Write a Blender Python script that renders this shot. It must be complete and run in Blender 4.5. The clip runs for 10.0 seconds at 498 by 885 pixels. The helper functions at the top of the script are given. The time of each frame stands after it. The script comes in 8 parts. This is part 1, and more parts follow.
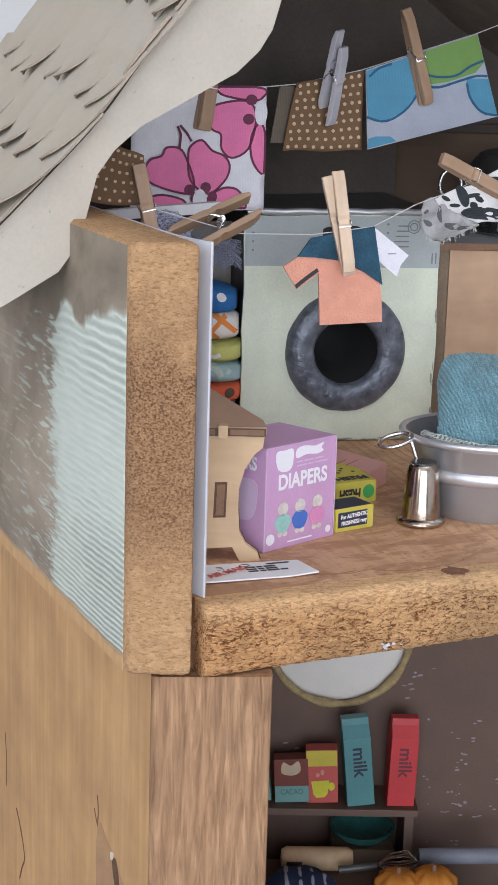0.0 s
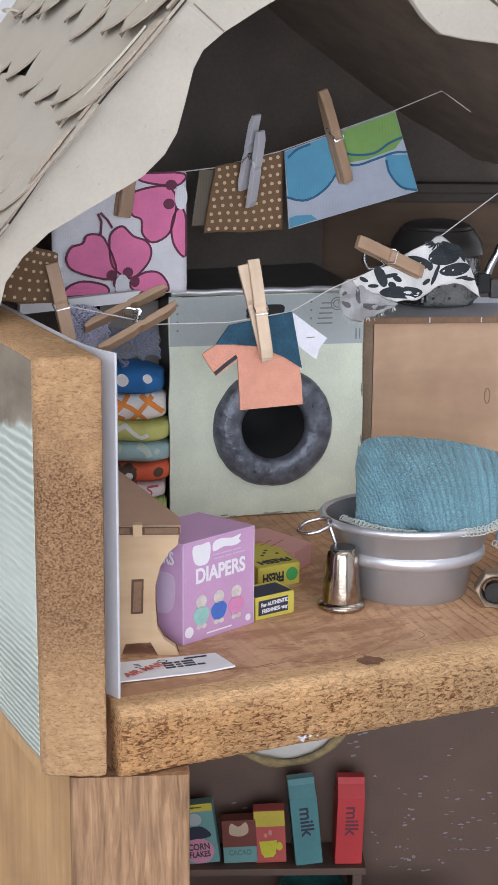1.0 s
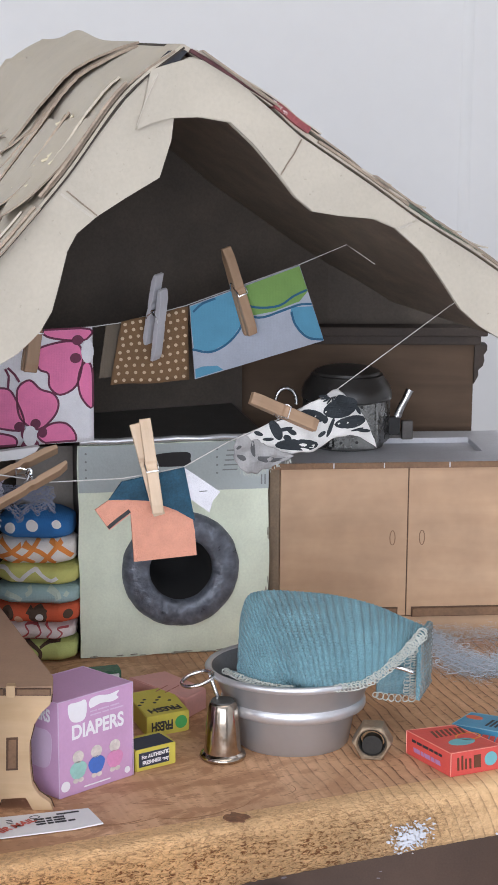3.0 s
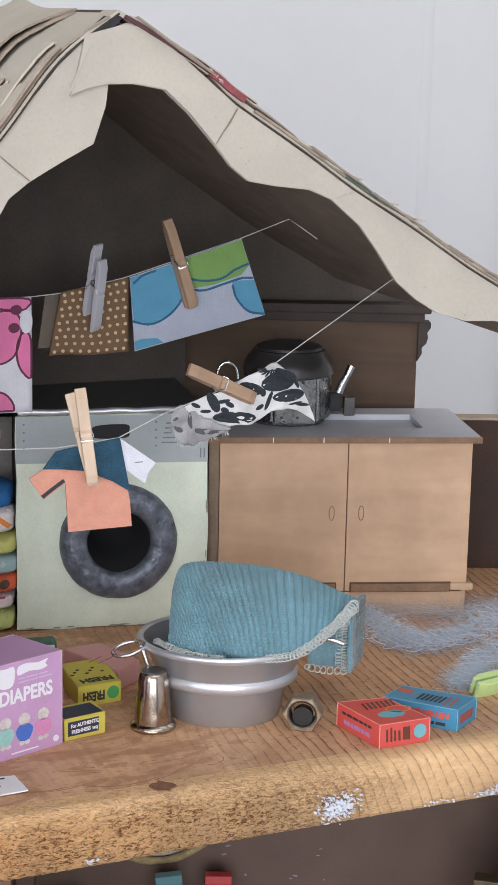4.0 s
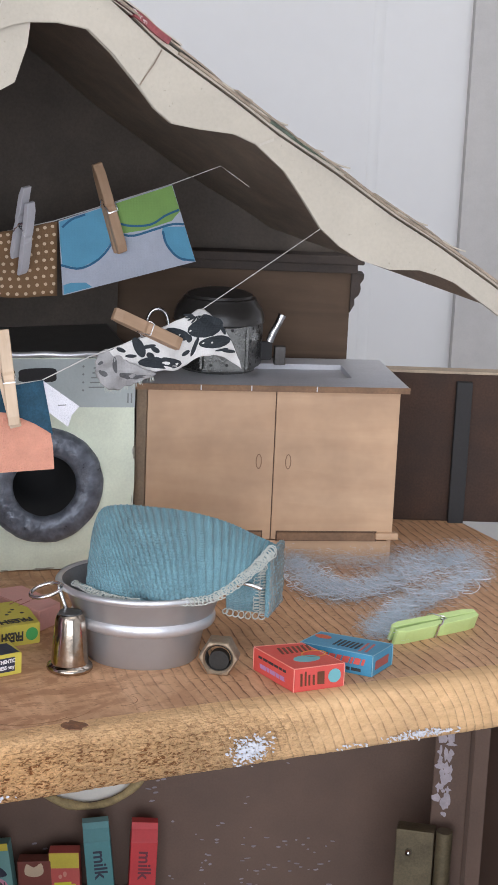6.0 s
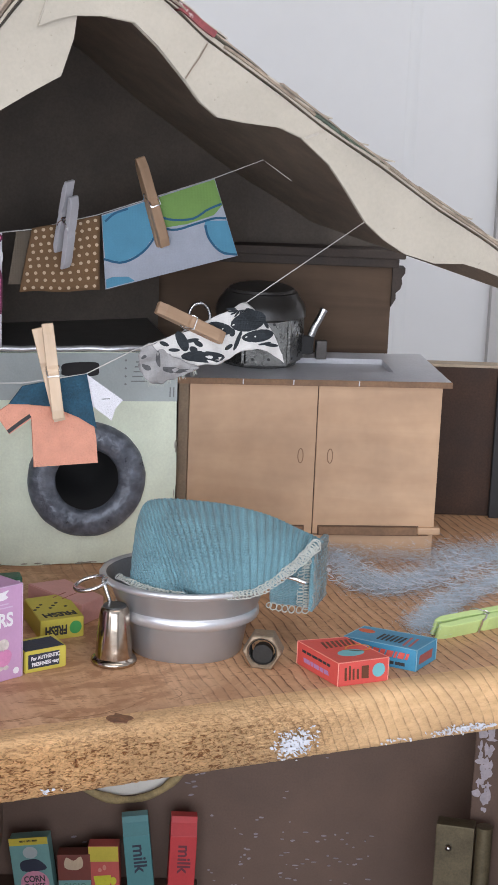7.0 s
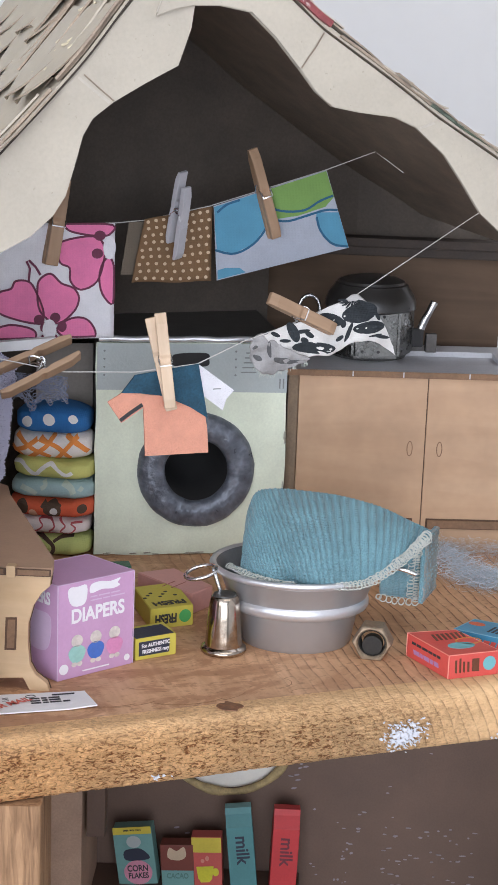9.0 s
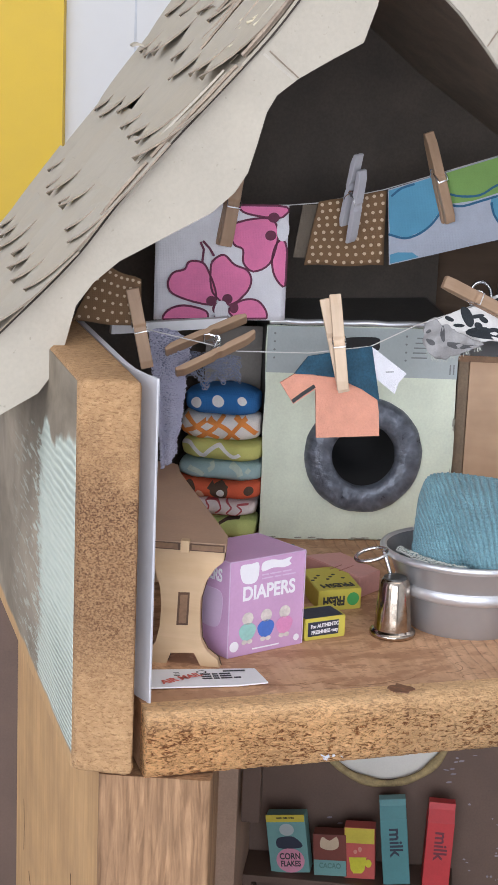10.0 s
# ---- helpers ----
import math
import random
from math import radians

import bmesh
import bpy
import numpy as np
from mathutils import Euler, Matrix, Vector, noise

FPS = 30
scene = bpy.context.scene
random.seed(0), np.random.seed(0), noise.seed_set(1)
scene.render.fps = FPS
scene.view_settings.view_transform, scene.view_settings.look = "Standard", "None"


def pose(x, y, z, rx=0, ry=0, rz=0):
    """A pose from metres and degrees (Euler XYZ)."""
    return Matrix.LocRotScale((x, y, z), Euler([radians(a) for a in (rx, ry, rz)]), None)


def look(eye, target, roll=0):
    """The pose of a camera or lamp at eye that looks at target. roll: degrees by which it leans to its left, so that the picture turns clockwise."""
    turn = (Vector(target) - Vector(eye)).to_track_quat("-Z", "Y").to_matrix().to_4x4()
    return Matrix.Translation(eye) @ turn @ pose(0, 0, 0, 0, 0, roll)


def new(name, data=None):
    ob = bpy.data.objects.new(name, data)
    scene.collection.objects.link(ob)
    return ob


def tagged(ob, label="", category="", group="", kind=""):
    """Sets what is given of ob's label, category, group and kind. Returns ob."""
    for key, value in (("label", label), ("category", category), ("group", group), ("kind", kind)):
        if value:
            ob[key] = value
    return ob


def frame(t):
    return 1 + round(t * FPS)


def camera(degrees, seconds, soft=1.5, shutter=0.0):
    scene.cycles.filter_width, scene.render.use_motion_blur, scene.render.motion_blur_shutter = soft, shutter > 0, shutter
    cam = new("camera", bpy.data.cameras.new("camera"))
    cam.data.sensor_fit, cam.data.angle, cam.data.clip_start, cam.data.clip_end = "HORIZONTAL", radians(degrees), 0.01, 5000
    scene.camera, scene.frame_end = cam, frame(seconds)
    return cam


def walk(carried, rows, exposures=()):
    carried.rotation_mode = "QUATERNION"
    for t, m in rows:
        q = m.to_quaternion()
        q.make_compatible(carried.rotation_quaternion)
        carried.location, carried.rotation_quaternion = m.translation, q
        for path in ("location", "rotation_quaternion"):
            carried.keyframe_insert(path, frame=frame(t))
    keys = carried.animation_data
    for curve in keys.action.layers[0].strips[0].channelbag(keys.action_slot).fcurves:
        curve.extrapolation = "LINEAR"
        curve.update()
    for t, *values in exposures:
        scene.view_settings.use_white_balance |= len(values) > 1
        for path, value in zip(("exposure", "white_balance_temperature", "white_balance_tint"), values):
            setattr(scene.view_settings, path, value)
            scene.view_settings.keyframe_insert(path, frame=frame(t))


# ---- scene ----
cam = camera(16.723, 10.0, soft=1.5)
PATH = [
    (0.0, look((-0.0805, -0.5891, 0.1774), (-0.0638, -0.0073, 0.0316), 1.71)),
    (0.2, look((-0.0760, -0.5817, 0.1805), (-0.0520, -0.0056, 0.0361), 1.67)),
    (0.5, look((-0.0712, -0.5844, 0.1830), (-0.0450, -0.0030, 0.0373), 1.39)),
    (0.8, look((-0.0618, -0.5871, 0.1972), (-0.0368, -0.0079, 0.0524), 0.74)),
    (1.0, look((-0.0570, -0.5905, 0.2089), (-0.0351, -0.0083, 0.0657), 0.44)),
    (1.2, look((-0.0532, -0.5911, 0.2209), (-0.0369, -0.0113, 0.0799), -0.11)),
    (1.5, look((-0.0455, -0.5953, 0.2396), (-0.0392, -0.0109, 0.1039), -0.11)),
    (1.7, look((-0.0406, -0.5950, 0.2428), (-0.0331, -0.0122, 0.1127), -0.10)),
    (2.0, look((-0.0282, -0.6005, 0.2479), (-0.0183, -0.0143, 0.1202), 0.12)),
    (2.3, look((-0.0223, -0.6001, 0.2470), (-0.0172, -0.0178, 0.1215), 0.08)),
    (2.5, look((-0.0187, -0.6037, 0.2483), (-0.0163, -0.0169, 0.1231), 0.23)),
    (2.8, look((-0.0059, -0.6029, 0.2489), (-0.0001, -0.0208, 0.1278), 0.14)),
    (3.0, look((0.0039, -0.6080, 0.2509), (0.0092, -0.0206, 0.1284), 0.30)),
    (3.2, look((0.0085, -0.6093, 0.2505), (0.0167, -0.0219, 0.1288), 0.48)),
    (4.5, look((0.0237, -0.6088, 0.2391), (0.0398, -0.0229, 0.1107), 1.39)),
    (5.0, look((0.0334, -0.6115, 0.2379), (0.0483, -0.0259, 0.1079), 1.58)),
    (5.2, look((0.0390, -0.6135, 0.2372), (0.0567, -0.0283, 0.1061), 1.89)),
    (6.3, look((0.0310, -0.6109, 0.2377), (0.0596, -0.0282, 0.0976), 2.45)),
    (6.5, look((0.0274, -0.6104, 0.2368), (0.0451, -0.0274, 0.0961), 2.23)),
    (7.0, look((0.0302, -0.6117, 0.2365), (0.0477, -0.0285, 0.0964), 2.32)),
    (7.5, look((0.0309, -0.6126, 0.2372), (0.0477, -0.0296, 0.0967), 2.35)),
    (8.0, look((0.0300, -0.6127, 0.2370), (0.0393, -0.0295, 0.0960), 2.30)),
    (8.5, look((0.0276, -0.6132, 0.2350), (0.0206, -0.0301, 0.0940), 2.14)),
    (9.0, look((0.0240, -0.6127, 0.2323), (0.0079, -0.0298, 0.0912), 2.13)),
    (9.3, look((0.0184, -0.6114, 0.2298), (-0.0154, -0.0307, 0.0878), 1.76)),
    (9.5, look((0.0163, -0.6115, 0.2278), (-0.0349, -0.0310, 0.0849), 1.77)),
    (9.7, look((0.0136, -0.6122, 0.2253), (-0.0454, -0.0345, 0.0846), 1.77)),
    (10.0, look((0.0099, -0.6134, 0.2220), (-0.0540, -0.0337, 0.0809), 2.33)),
]
walk(cam, PATH, ((0.0, 0.0, 6350, 10), (1.0, 0.0, 6350, 10), (2.5, 0.0, 6450, 10), (4.5, -0.02, 6500, 10), (8.0, 0.0, 6500, 10), (9.2, 0.09, 6450, 10), (10.0, 0.09, 6450, 10)))

# ---- world, lights ----
C = 0.01            # all shapes below are written in centimetres
YAW = 22.6          # the roof, shelf board and washing lines are turned by this angle
world = bpy.data.worlds.new("daylight")
scene.world = world
world.use_nodes = True
wn = world.node_tree
sky = wn.nodes.new("ShaderNodeTexSky")
sky.sky_type, sky.sun_disc, sky.sun_elevation, sky.sun_rotation = "NISHITA", False, radians(35), radians(200)
wn.links.new(sky.outputs[0], wn.nodes["Background"].inputs[0])
wn.nodes["Background"].inputs[1].default_value = 0.1


def area_lamp(name, loc, target, sx, sy, watts, colour):
    data = bpy.data.lights.new(name, "AREA")
    data.shape, data.size, data.size_y, data.energy, data.color = "RECTANGLE", sx, sy, watts, colour
    ob = new(name, data)
    ob.matrix_world = look(loc, target)
    return ob


# unseen broad light added in front to brighten the gable and shelf
area_lamp("unseen_front_light", (0.0, -3.27, 0.48), (0.0, 0.0, 0.30), 2.6, 1.9, 81, (0.835, 0.885, 1.0))
area_lamp("side_window_light", (-1.70, -1.8, 0.76), (0.1, 0.0, 0.1), 1.6, 1.4, 17, (0.835, 0.885, 1.0))
# weak fill light added overhead, out of view
area_lamp("overhead_fill_light", (0.35, -0.75, 1.35), (0.15, -0.1, 0), 1.2, 0.6, 5, (1.0, 0.96, 0.92))


# ---- materials ----
def nodes_of(mat):
    return mat.node_tree.nodes, mat.node_tree.links


def ramp(n, l, src, stops):
    r = n.new("ShaderNodeValToRGB")
    el = r.color_ramp.elements
    while len(el) < len(stops):
        el.new(0.5)
    for e, (p, c) in zip(el, stops):
        e.position, e.color = p, (*c, 1) if len(c) == 3 else c
    l.new(src, r.inputs[0])
    return r


def coords(n, l, scale, stretch=(1, 1, 1), turn=(0, 0, 0)):
    tc, mp = n.new("ShaderNodeTexCoord"), n.new("ShaderNodeMapping")
    mp.inputs["Scale"].default_value = [scale * s for s in stretch]
    mp.inputs["Rotation"].default_value = [radians(a) for a in turn]
    l.new(tc.outputs["Object"], mp.inputs[0])
    return mp.outputs[0]


def noise_tex(n, l, vec, scale=1.0, detail=4.0, rough=0.55, distort=0.0):
    t = n.new("ShaderNodeTexNoise")
    t.inputs["Scale"].default_value, t.inputs["Detail"].default_value = scale, detail
    t.inputs["Roughness"].default_value, t.inputs["Distortion"].default_value = rough, distort
    l.new(vec, t.inputs["Vector"])
    return t.outputs["Fac"]


def mixc(n, l, fac, a, b, mode="MIX"):
    m = n.new("ShaderNodeMix")
    m.data_type, m.blend_type = "RGBA", mode
    for src, i in ((fac, 0), (a, 6), (b, 7)):
        if isinstance(src, (int, float)):
            m.inputs[i].default_value = src
        elif isinstance(src, tuple):
            m.inputs[i].default_value = (*src, 1)
        else:
            l.new(src, m.inputs[i])
    return m.outputs[2]


def bump(n, l, height, strength, dist, bsdf, prev=None):
    b = n.new("ShaderNodeBump")
    b.inputs["Strength"].default_value, b.inputs["Distance"].default_value = strength, dist
    l.new(height, b.inputs["Height"])
    if prev:
        l.new(prev, b.inputs["Normal"])
    l.new(b.outputs[0], bsdf.inputs["Normal"])
    return b.outputs[0]


def plain(name, col, rough=0.6, metal=0.0, vary=0.12, fine=900.0, coarse=60.0, bumps=0.15, spread=0.08):
    """A surface with a fine grain, coarse blotches and a slight relief."""
    mat = bpy.data.materials.new(name)
    mat.use_nodes = True
    n, l = nodes_of(mat)
    b = n["Principled BSDF"]
    v = coords(n, l, 1.0)
    fine_n, coarse_n = noise_tex(n, l, v, fine), noise_tex(n, l, v, coarse, 5, 0.6)
    lo, hi = tuple(max(0, c * (1 - vary)) for c in col), tuple(min(1, c * (1 + vary)) for c in col)
    c1 = ramp(n, l, coarse_n, [(0.3, lo), (0.7, hi)]).outputs[0]
    c2 = ramp(n, l, fine_n, [(0.3, (1 - vary * 0.8,) * 3), (0.65, (1, 1, 1))]).outputs[0]
    l.new(mixc(n, l, 1.0, c1, c2, "MULTIPLY"), b.inputs["Base Color"])
    r = ramp(n, l, coarse_n, [(0.25, (max(0.02, rough - spread),) * 3), (0.75, (min(1, rough + spread),) * 3)])
    l.new(r.outputs[0], b.inputs["Roughness"])
    b.inputs["Metallic"].default_value = metal
    if bumps:
        bump(n, l, fine_n, bumps, 0.0006, b)
    return mat


def along(n, l, stops):
    """A value that changes along the object's x, in metres from -0.2 to 0.3."""
    tc, sep, mr = n.new("ShaderNodeTexCoord"), n.new("ShaderNodeSeparateXYZ"), n.new("ShaderNodeMapRange")
    l.new(tc.outputs["Object"], sep.inputs[0])
    l.new(sep.outputs["X"], mr.inputs["Value"])
    (a, fa), (b, fb) = stops
    for key, val in (("From Min", a), ("From Max", b), ("To Min", fa), ("To Max", fb)):
        mr.inputs[key].default_value = val
    return mr.outputs[0]


def weathered(mat, z0, z1, tint):
    """Darker weathered fibres over a stretch of the board's height."""
    n, l = nodes_of(mat)
    b = n["Principled BSDF"]
    src = b.inputs["Base Color"].links[0].from_socket
    tc, sep = n.new("ShaderNodeTexCoord"), n.new("ShaderNodeSeparateXYZ")
    l.new(tc.outputs["Object"], sep.inputs[0])
    add = n.new("ShaderNodeMath")
    add.operation = "MULTIPLY_ADD"
    l.new(noise_tex(n, l, coords(n, l, 1.0), 55.0, 4, 0.6), add.inputs[0])
    add.inputs[1].default_value = 0.05
    l.new(sep.outputs["Z"], add.inputs[2])
    mr = n.new("ShaderNodeMath")
    mr.operation, mr.inputs[1].default_value = "MULTIPLY", 5.0
    l.new(add.outputs[0], mr.inputs[0])
    lo, hi = (z0 + 0.025) * 5.0, (z1 + 0.025) * 5.0
    band = ramp(n, l, mr.outputs[0], [(lo - 0.12, (0, 0, 0)), (lo + 0.05, (0.85, 0.85, 0.85)), (hi - 0.08, (1, 1, 1)), (hi + 0.06, (0, 0, 0))]).outputs[0]
    speck = ramp(n, l, noise_tex(n, l, coords(n, l, 1.0, (1, 1, 1.3)), 1250.0, 5, 0.62), [(0.40, (0.95, 0.95, 0.95)), (0.47, (0.62, 0.62, 0.62)), (0.56, (0.33, 0.33, 0.33))]).outputs[0]
    f = mixc(n, l, 1.0, band, speck, "MULTIPLY")
    l.new(mixc(n, l, f, src, tint), b.inputs["Base Color"])
    return mat


def wood(name, light, dark, stretch, scale=120.0, rough=0.6, rings=0.5, bumps=0.25, turn=(0, 0, 0), pits=0.0, pit_col=(0.2, 0.1, 0.05), pit_scale=520.0, knots=0.0):
    """Wood with long grain along the axis of the smallest stretch, growth bands, pores, and torn pits where it is rough sawn."""
    mat = bpy.data.materials.new(name)
    mat.use_nodes = True
    n, l = nodes_of(mat)
    b = n["Principled BSDF"]
    v = coords(n, l, 1.0, stretch, turn)
    grain = noise_tex(n, l, v, scale, 7, 0.62, 0.6)
    band = noise_tex(n, l, v, scale * 0.18, 3, 0.5, 1.6)
    w = n.new("ShaderNodeMath")
    w.operation = "SINE"
    m = n.new("ShaderNodeMath")
    m.operation, m.inputs[1].default_value = "MULTIPLY", 38.0
    l.new(band, m.inputs[0])
    l.new(m.outputs[0], w.inputs[0])
    base = ramp(n, l, grain, [(0.28, dark), (0.68, light)]).outputs[0]
    ring = ramp(n, l, w.outputs[0], [(0.25, tuple(1 - rings * (1 - d / max(li, 0.01)) for d, li in zip(dark, light))), (0.75, (1, 1, 1))]).outputs[0]
    col = mixc(n, l, 1.0, base, ring, "MULTIPLY")
    blot = ramp(n, l, noise_tex(n, l, coords(n, l, 1.0), 28.0, 4, 0.6), [(0.3, (0.78, 0.76, 0.75)), (0.7, (1.08, 1.06, 1.04))]).outputs[0]
    col = mixc(n, l, 1.0, col, blot, "MULTIPLY")
    prev = bump(n, l, grain, bumps, 0.0008, b)
    if pits:
        pn = noise_tex(n, l, coords(n, l, 1.0, (0.62, 1, 1.7), (0, 14, 0)), pit_scale, 6, 0.66, 0.6)
        pf = ramp(n, l, pn, [(0.38, (1, 1, 1)), (0.475, (0, 0, 0))]).outputs[0]
        sc = n.new("ShaderNodeMath")
        sc.operation, sc.inputs[1].default_value = "MULTIPLY", pits
        l.new(pf, sc.inputs[0])
        col = mixc(n, l, sc.outputs[0], col, pit_col)
        prev = bump(n, l, pn, 0.7, 0.0014, b, prev)
    if knots:
        kn = noise_tex(n, l, coords(n, l, 1.0, (0.6, 1.0, 1.0)), 26.0, 3, 0.5, 1.5)
        col = mixc(n, l, ramp(n, l, kn, [(0.64, (0, 0, 0)), (0.74, (knots,) * 3)]).outputs[0], col, dark)
    l.new(col, b.inputs["Base Color"])
    b.inputs["Roughness"].default_value = rough
    return mat


def calc(n, l, op, *args):
    k = n.new("ShaderNodeMath")
    k.operation = op
    for i, a in enumerate(args):
        if isinstance(a, (int, float)):
            k.inputs[i].default_value = a
        else:
            l.new(a, k.inputs[i])
    return k.outputs[0]


def growth_lines(mat, strength):
    """Evenly spaced latewood lines that slant over the top of the board and down its front, plain to see towards its right end."""
    n, l = nodes_of(mat)
    b = n["Principled BSDF"]
    src = b.inputs["Base Color"].links[0].from_socket
    tc, sep = n.new("ShaderNodeTexCoord"), n.new("ShaderNodeSeparateXYZ")
    l.new(tc.outputs["Object"], sep.inputs[0])
    v = coords(n, l, 1.0)
    across = calc(n, l, "ADD", sep.outputs["X"], calc(n, l, "MULTIPLY", calc(n, l, "MAXIMUM", sep.outputs["Y"], -0.053), -0.12))
    across = calc(n, l, "ADD", across, calc(n, l, "MULTIPLY", sep.outputs["Z"], 0.50))
    phase = calc(n, l, "MULTIPLY", across, 225.0)
    phase = calc(n, l, "ADD", phase, calc(n, l, "MULTIPLY", noise_tex(n, l, v, 24.0, 2, 0.5), 2.0))
    phase = calc(n, l, "ADD", phase, calc(n, l, "MULTIPLY", noise_tex(n, l, v, 260.0, 3, 0.6), 0.16))
    saw = calc(n, l, "FRACT", phase)
    dark = ramp(n, l, saw, [(0.0, (0.12,) * 3), (0.08, (0, 0, 0)), (0.6, (0.06,) * 3), (0.82, (0.25,) * 3), (0.91, (1, 1, 1)), (0.97, (1, 1, 1)), (1.0, (0.12,) * 3)]).outputs[0]
    broken = ramp(n, l, noise_tex(n, l, coords(n, l, 1.0, (1, 0.5, 1)), 330.0, 4, 0.65), [(0.40, (0.3 * strength,) * 3), (0.54, (strength,) * 3)]).outputs[0]
    fac = calc(n, l, "MULTIPLY", calc(n, l, "MULTIPLY", dark, broken), along(n, l, ((0.0, 0.04), (0.055, 1.0))))
    col = mixc(n, l, fac, src, (0.15, 0.066, 0.028))
    l.new(col, b.inputs["Base Color"])
    prev = b.inputs["Normal"].links[0].from_socket
    bump(n, l, calc(n, l, "SUBTRACT", 1.0, fac), 0.35, 0.0006, b, prev)
    return mat


def mottled(mat):
    """Reddish heartwood stains and small dents over the left half of the top."""
    n, l = nodes_of(mat)
    b = n["Principled BSDF"]
    src = b.inputs["Base Color"].links[0].from_socket
    left = along(n, l, ((0.0, 1.0), (0.06, 0.15)))
    stain = ramp(n, l, noise_tex(n, l, coords(n, l, 1.0, (0.55, 1, 1), (0, 0, 20)), 52.0, 8, 0.7, 1.5), [(0.47, (0, 0, 0)), (0.54, (0.58,) * 3)]).outputs[0]
    col = mixc(n, l, calc(n, l, "MULTIPLY", stain, left), src, (0.34, 0.150, 0.068))
    dents = ramp(n, l, noise_tex(n, l, coords(n, l, 1.0, (0.6, 1, 1)), 430.0, 4, 0.6), [(0.33, (0.6,) * 3), (0.42, (0, 0, 0))]).outputs[0]
    l.new(mixc(n, l, dents, col, (0.24, 0.115, 0.05)), b.inputs["Base Color"])
    return mat


def torn(mat):
    """Torn fibres and small pits of a rough saw cut, dying out towards the right end of the edge."""
    n, l = nodes_of(mat)
    b = n["Principled BSDF"]
    src = b.inputs["Base Color"].links[0].from_socket
    left = along(n, l, ((0.02, 1.0), (0.085, 0.10)))
    tc, sep, top = n.new("ShaderNodeTexCoord"), n.new("ShaderNodeSeparateXYZ"), n.new("ShaderNodeMapRange")
    l.new(tc.outputs["Object"], sep.inputs[0])
    l.new(sep.outputs["Z"], top.inputs["Value"])
    for key, val in (("From Min", -0.008), ("From Max", -0.001), ("To Min", 1.0), ("To Max", 0.3)):
        top.inputs[key].default_value = val
    left = calc(n, l, "MULTIPLY", left, top.outputs[0])
    pn = noise_tex(n, l, coords(n, l, 1.0, (0.58, 1, 1.35), (0, 14, 0)), 800.0, 5, 0.62, 0.8)
    patchy = noise_tex(n, l, coords(n, l, 1.0, (0.5, 1, 1)), 90.0, 3, 0.55)
    pn2 = calc(n, l, "ADD", pn, calc(n, l, "MULTIPLY", calc(n, l, "SUBTRACT", patchy, 0.5), 0.20))
    tone = ramp(n, l, pn2, [(0.35, (0.31, 0.175, 0.092)), (0.42, (0.56, 0.39, 0.25)), (0.47, (1.08, 1.02, 0.94)), (0.62, (1.32, 1.27, 1.21))]).outputs[0]
    gold = mixc(n, l, along(n, l, ((-0.09, 1.0), (0.03, 0.0))), (1, 1, 1), (1.06, 0.93, 0.80))
    tone = mixc(n, l, 1.0, tone, gold, "MULTIPLY")
    col = mixc(n, l, 1.0, src, mixc(n, l, left, (1, 1, 1), tone), "MULTIPLY")
    l.new(col, b.inputs["Base Color"])
    prev = b.inputs["Normal"].links[0].from_socket
    bump(n, l, calc(n, l, "MULTIPLY", pn2, left), 1.0, 0.0036, b, prev)
    return mat


m_plank_top = growth_lines(mottled(wood("planed_fir", (0.76, 0.47, 0.28), (0.61, 0.352, 0.195), (1, 0.14, 1), 190, 0.6, 0.3, 0.25, turn=(0, 0, 7))), 0.95)
m_plank_edge = growth_lines(torn(wood("rough_sawn_fir", (0.79, 0.525, 0.285), (0.68, 0.435, 0.225), (0.3, 1, 1.1), 300, 0.85, 0.25, 0.4)), 0.48)
m_end_grain = weathered(wood("rough_end_grain", (0.645, 0.405, 0.208), (0.475, 0.275, 0.13), (1, 1, 1.3), 420, 0.85, 0.2, 0.6, pits=0.65, pit_col=(0.24, 0.115, 0.045), pit_scale=900), 0.045, 0.11, (0.10, 0.036, 0.014))
m_pine = wood("pale_pine", (0.63, 0.385, 0.18), (0.50, 0.29, 0.125), (1, 1, 0.06), 200, 0.6, 0.22, 0.2)
m_leg = wood("coarse_fir_upright", (0.51, 0.305, 0.165), (0.205, 0.108, 0.052), (1, 1, 0.085), 430, 0.75, 0.25, 1.0)
m_ply = wood("laser_cut_plywood", (0.575, 0.385, 0.243), (0.52, 0.335, 0.205), (0.12, 1, 1), 90, 0.55, 0.25, 0.1)
m_ply_pale = wood("pale_laser_plywood", (0.68, 0.49, 0.305), (0.58, 0.40, 0.23), (0.12, 1, 1), 120, 0.55, 0.25, 0.12)
m_burnt = plain("burnt_plywood_edge", (0.115, 0.06, 0.035), 0.75, vary=0.3)
m_burnt_light = plain("browned_plywood_edge", (0.24, 0.135, 0.075), 0.7, vary=0.25)
m_dark = plain("dark_brown_lining", (0.086, 0.069, 0.056), 0.8, vary=0.25, coarse=30)
m_dark_red = wood("dark_stained_wood", (0.130, 0.083, 0.052), (0.088, 0.054, 0.033), (0.1, 1, 1), 90, 0.8, 0.3, 0.1)
m_cornice = plain("blackened_cornice_stain", (0.050, 0.036, 0.029), 0.75, vary=0.3, coarse=90)
m_umber = plain("umber_painted_wall", (0.155, 0.096, 0.071), 0.65, vary=0.15, coarse=25)
m_corner = plain("worn_tan_brown_paint", (0.55, 0.365, 0.26), 0.65, vary=0.2, coarse=30)
m_black = plain("black_tin", (0.075, 0.074, 0.072), 0.38, vary=0.3)
m_hole = plain("dark_hollow", (0.034, 0.033, 0.034), 0.9)
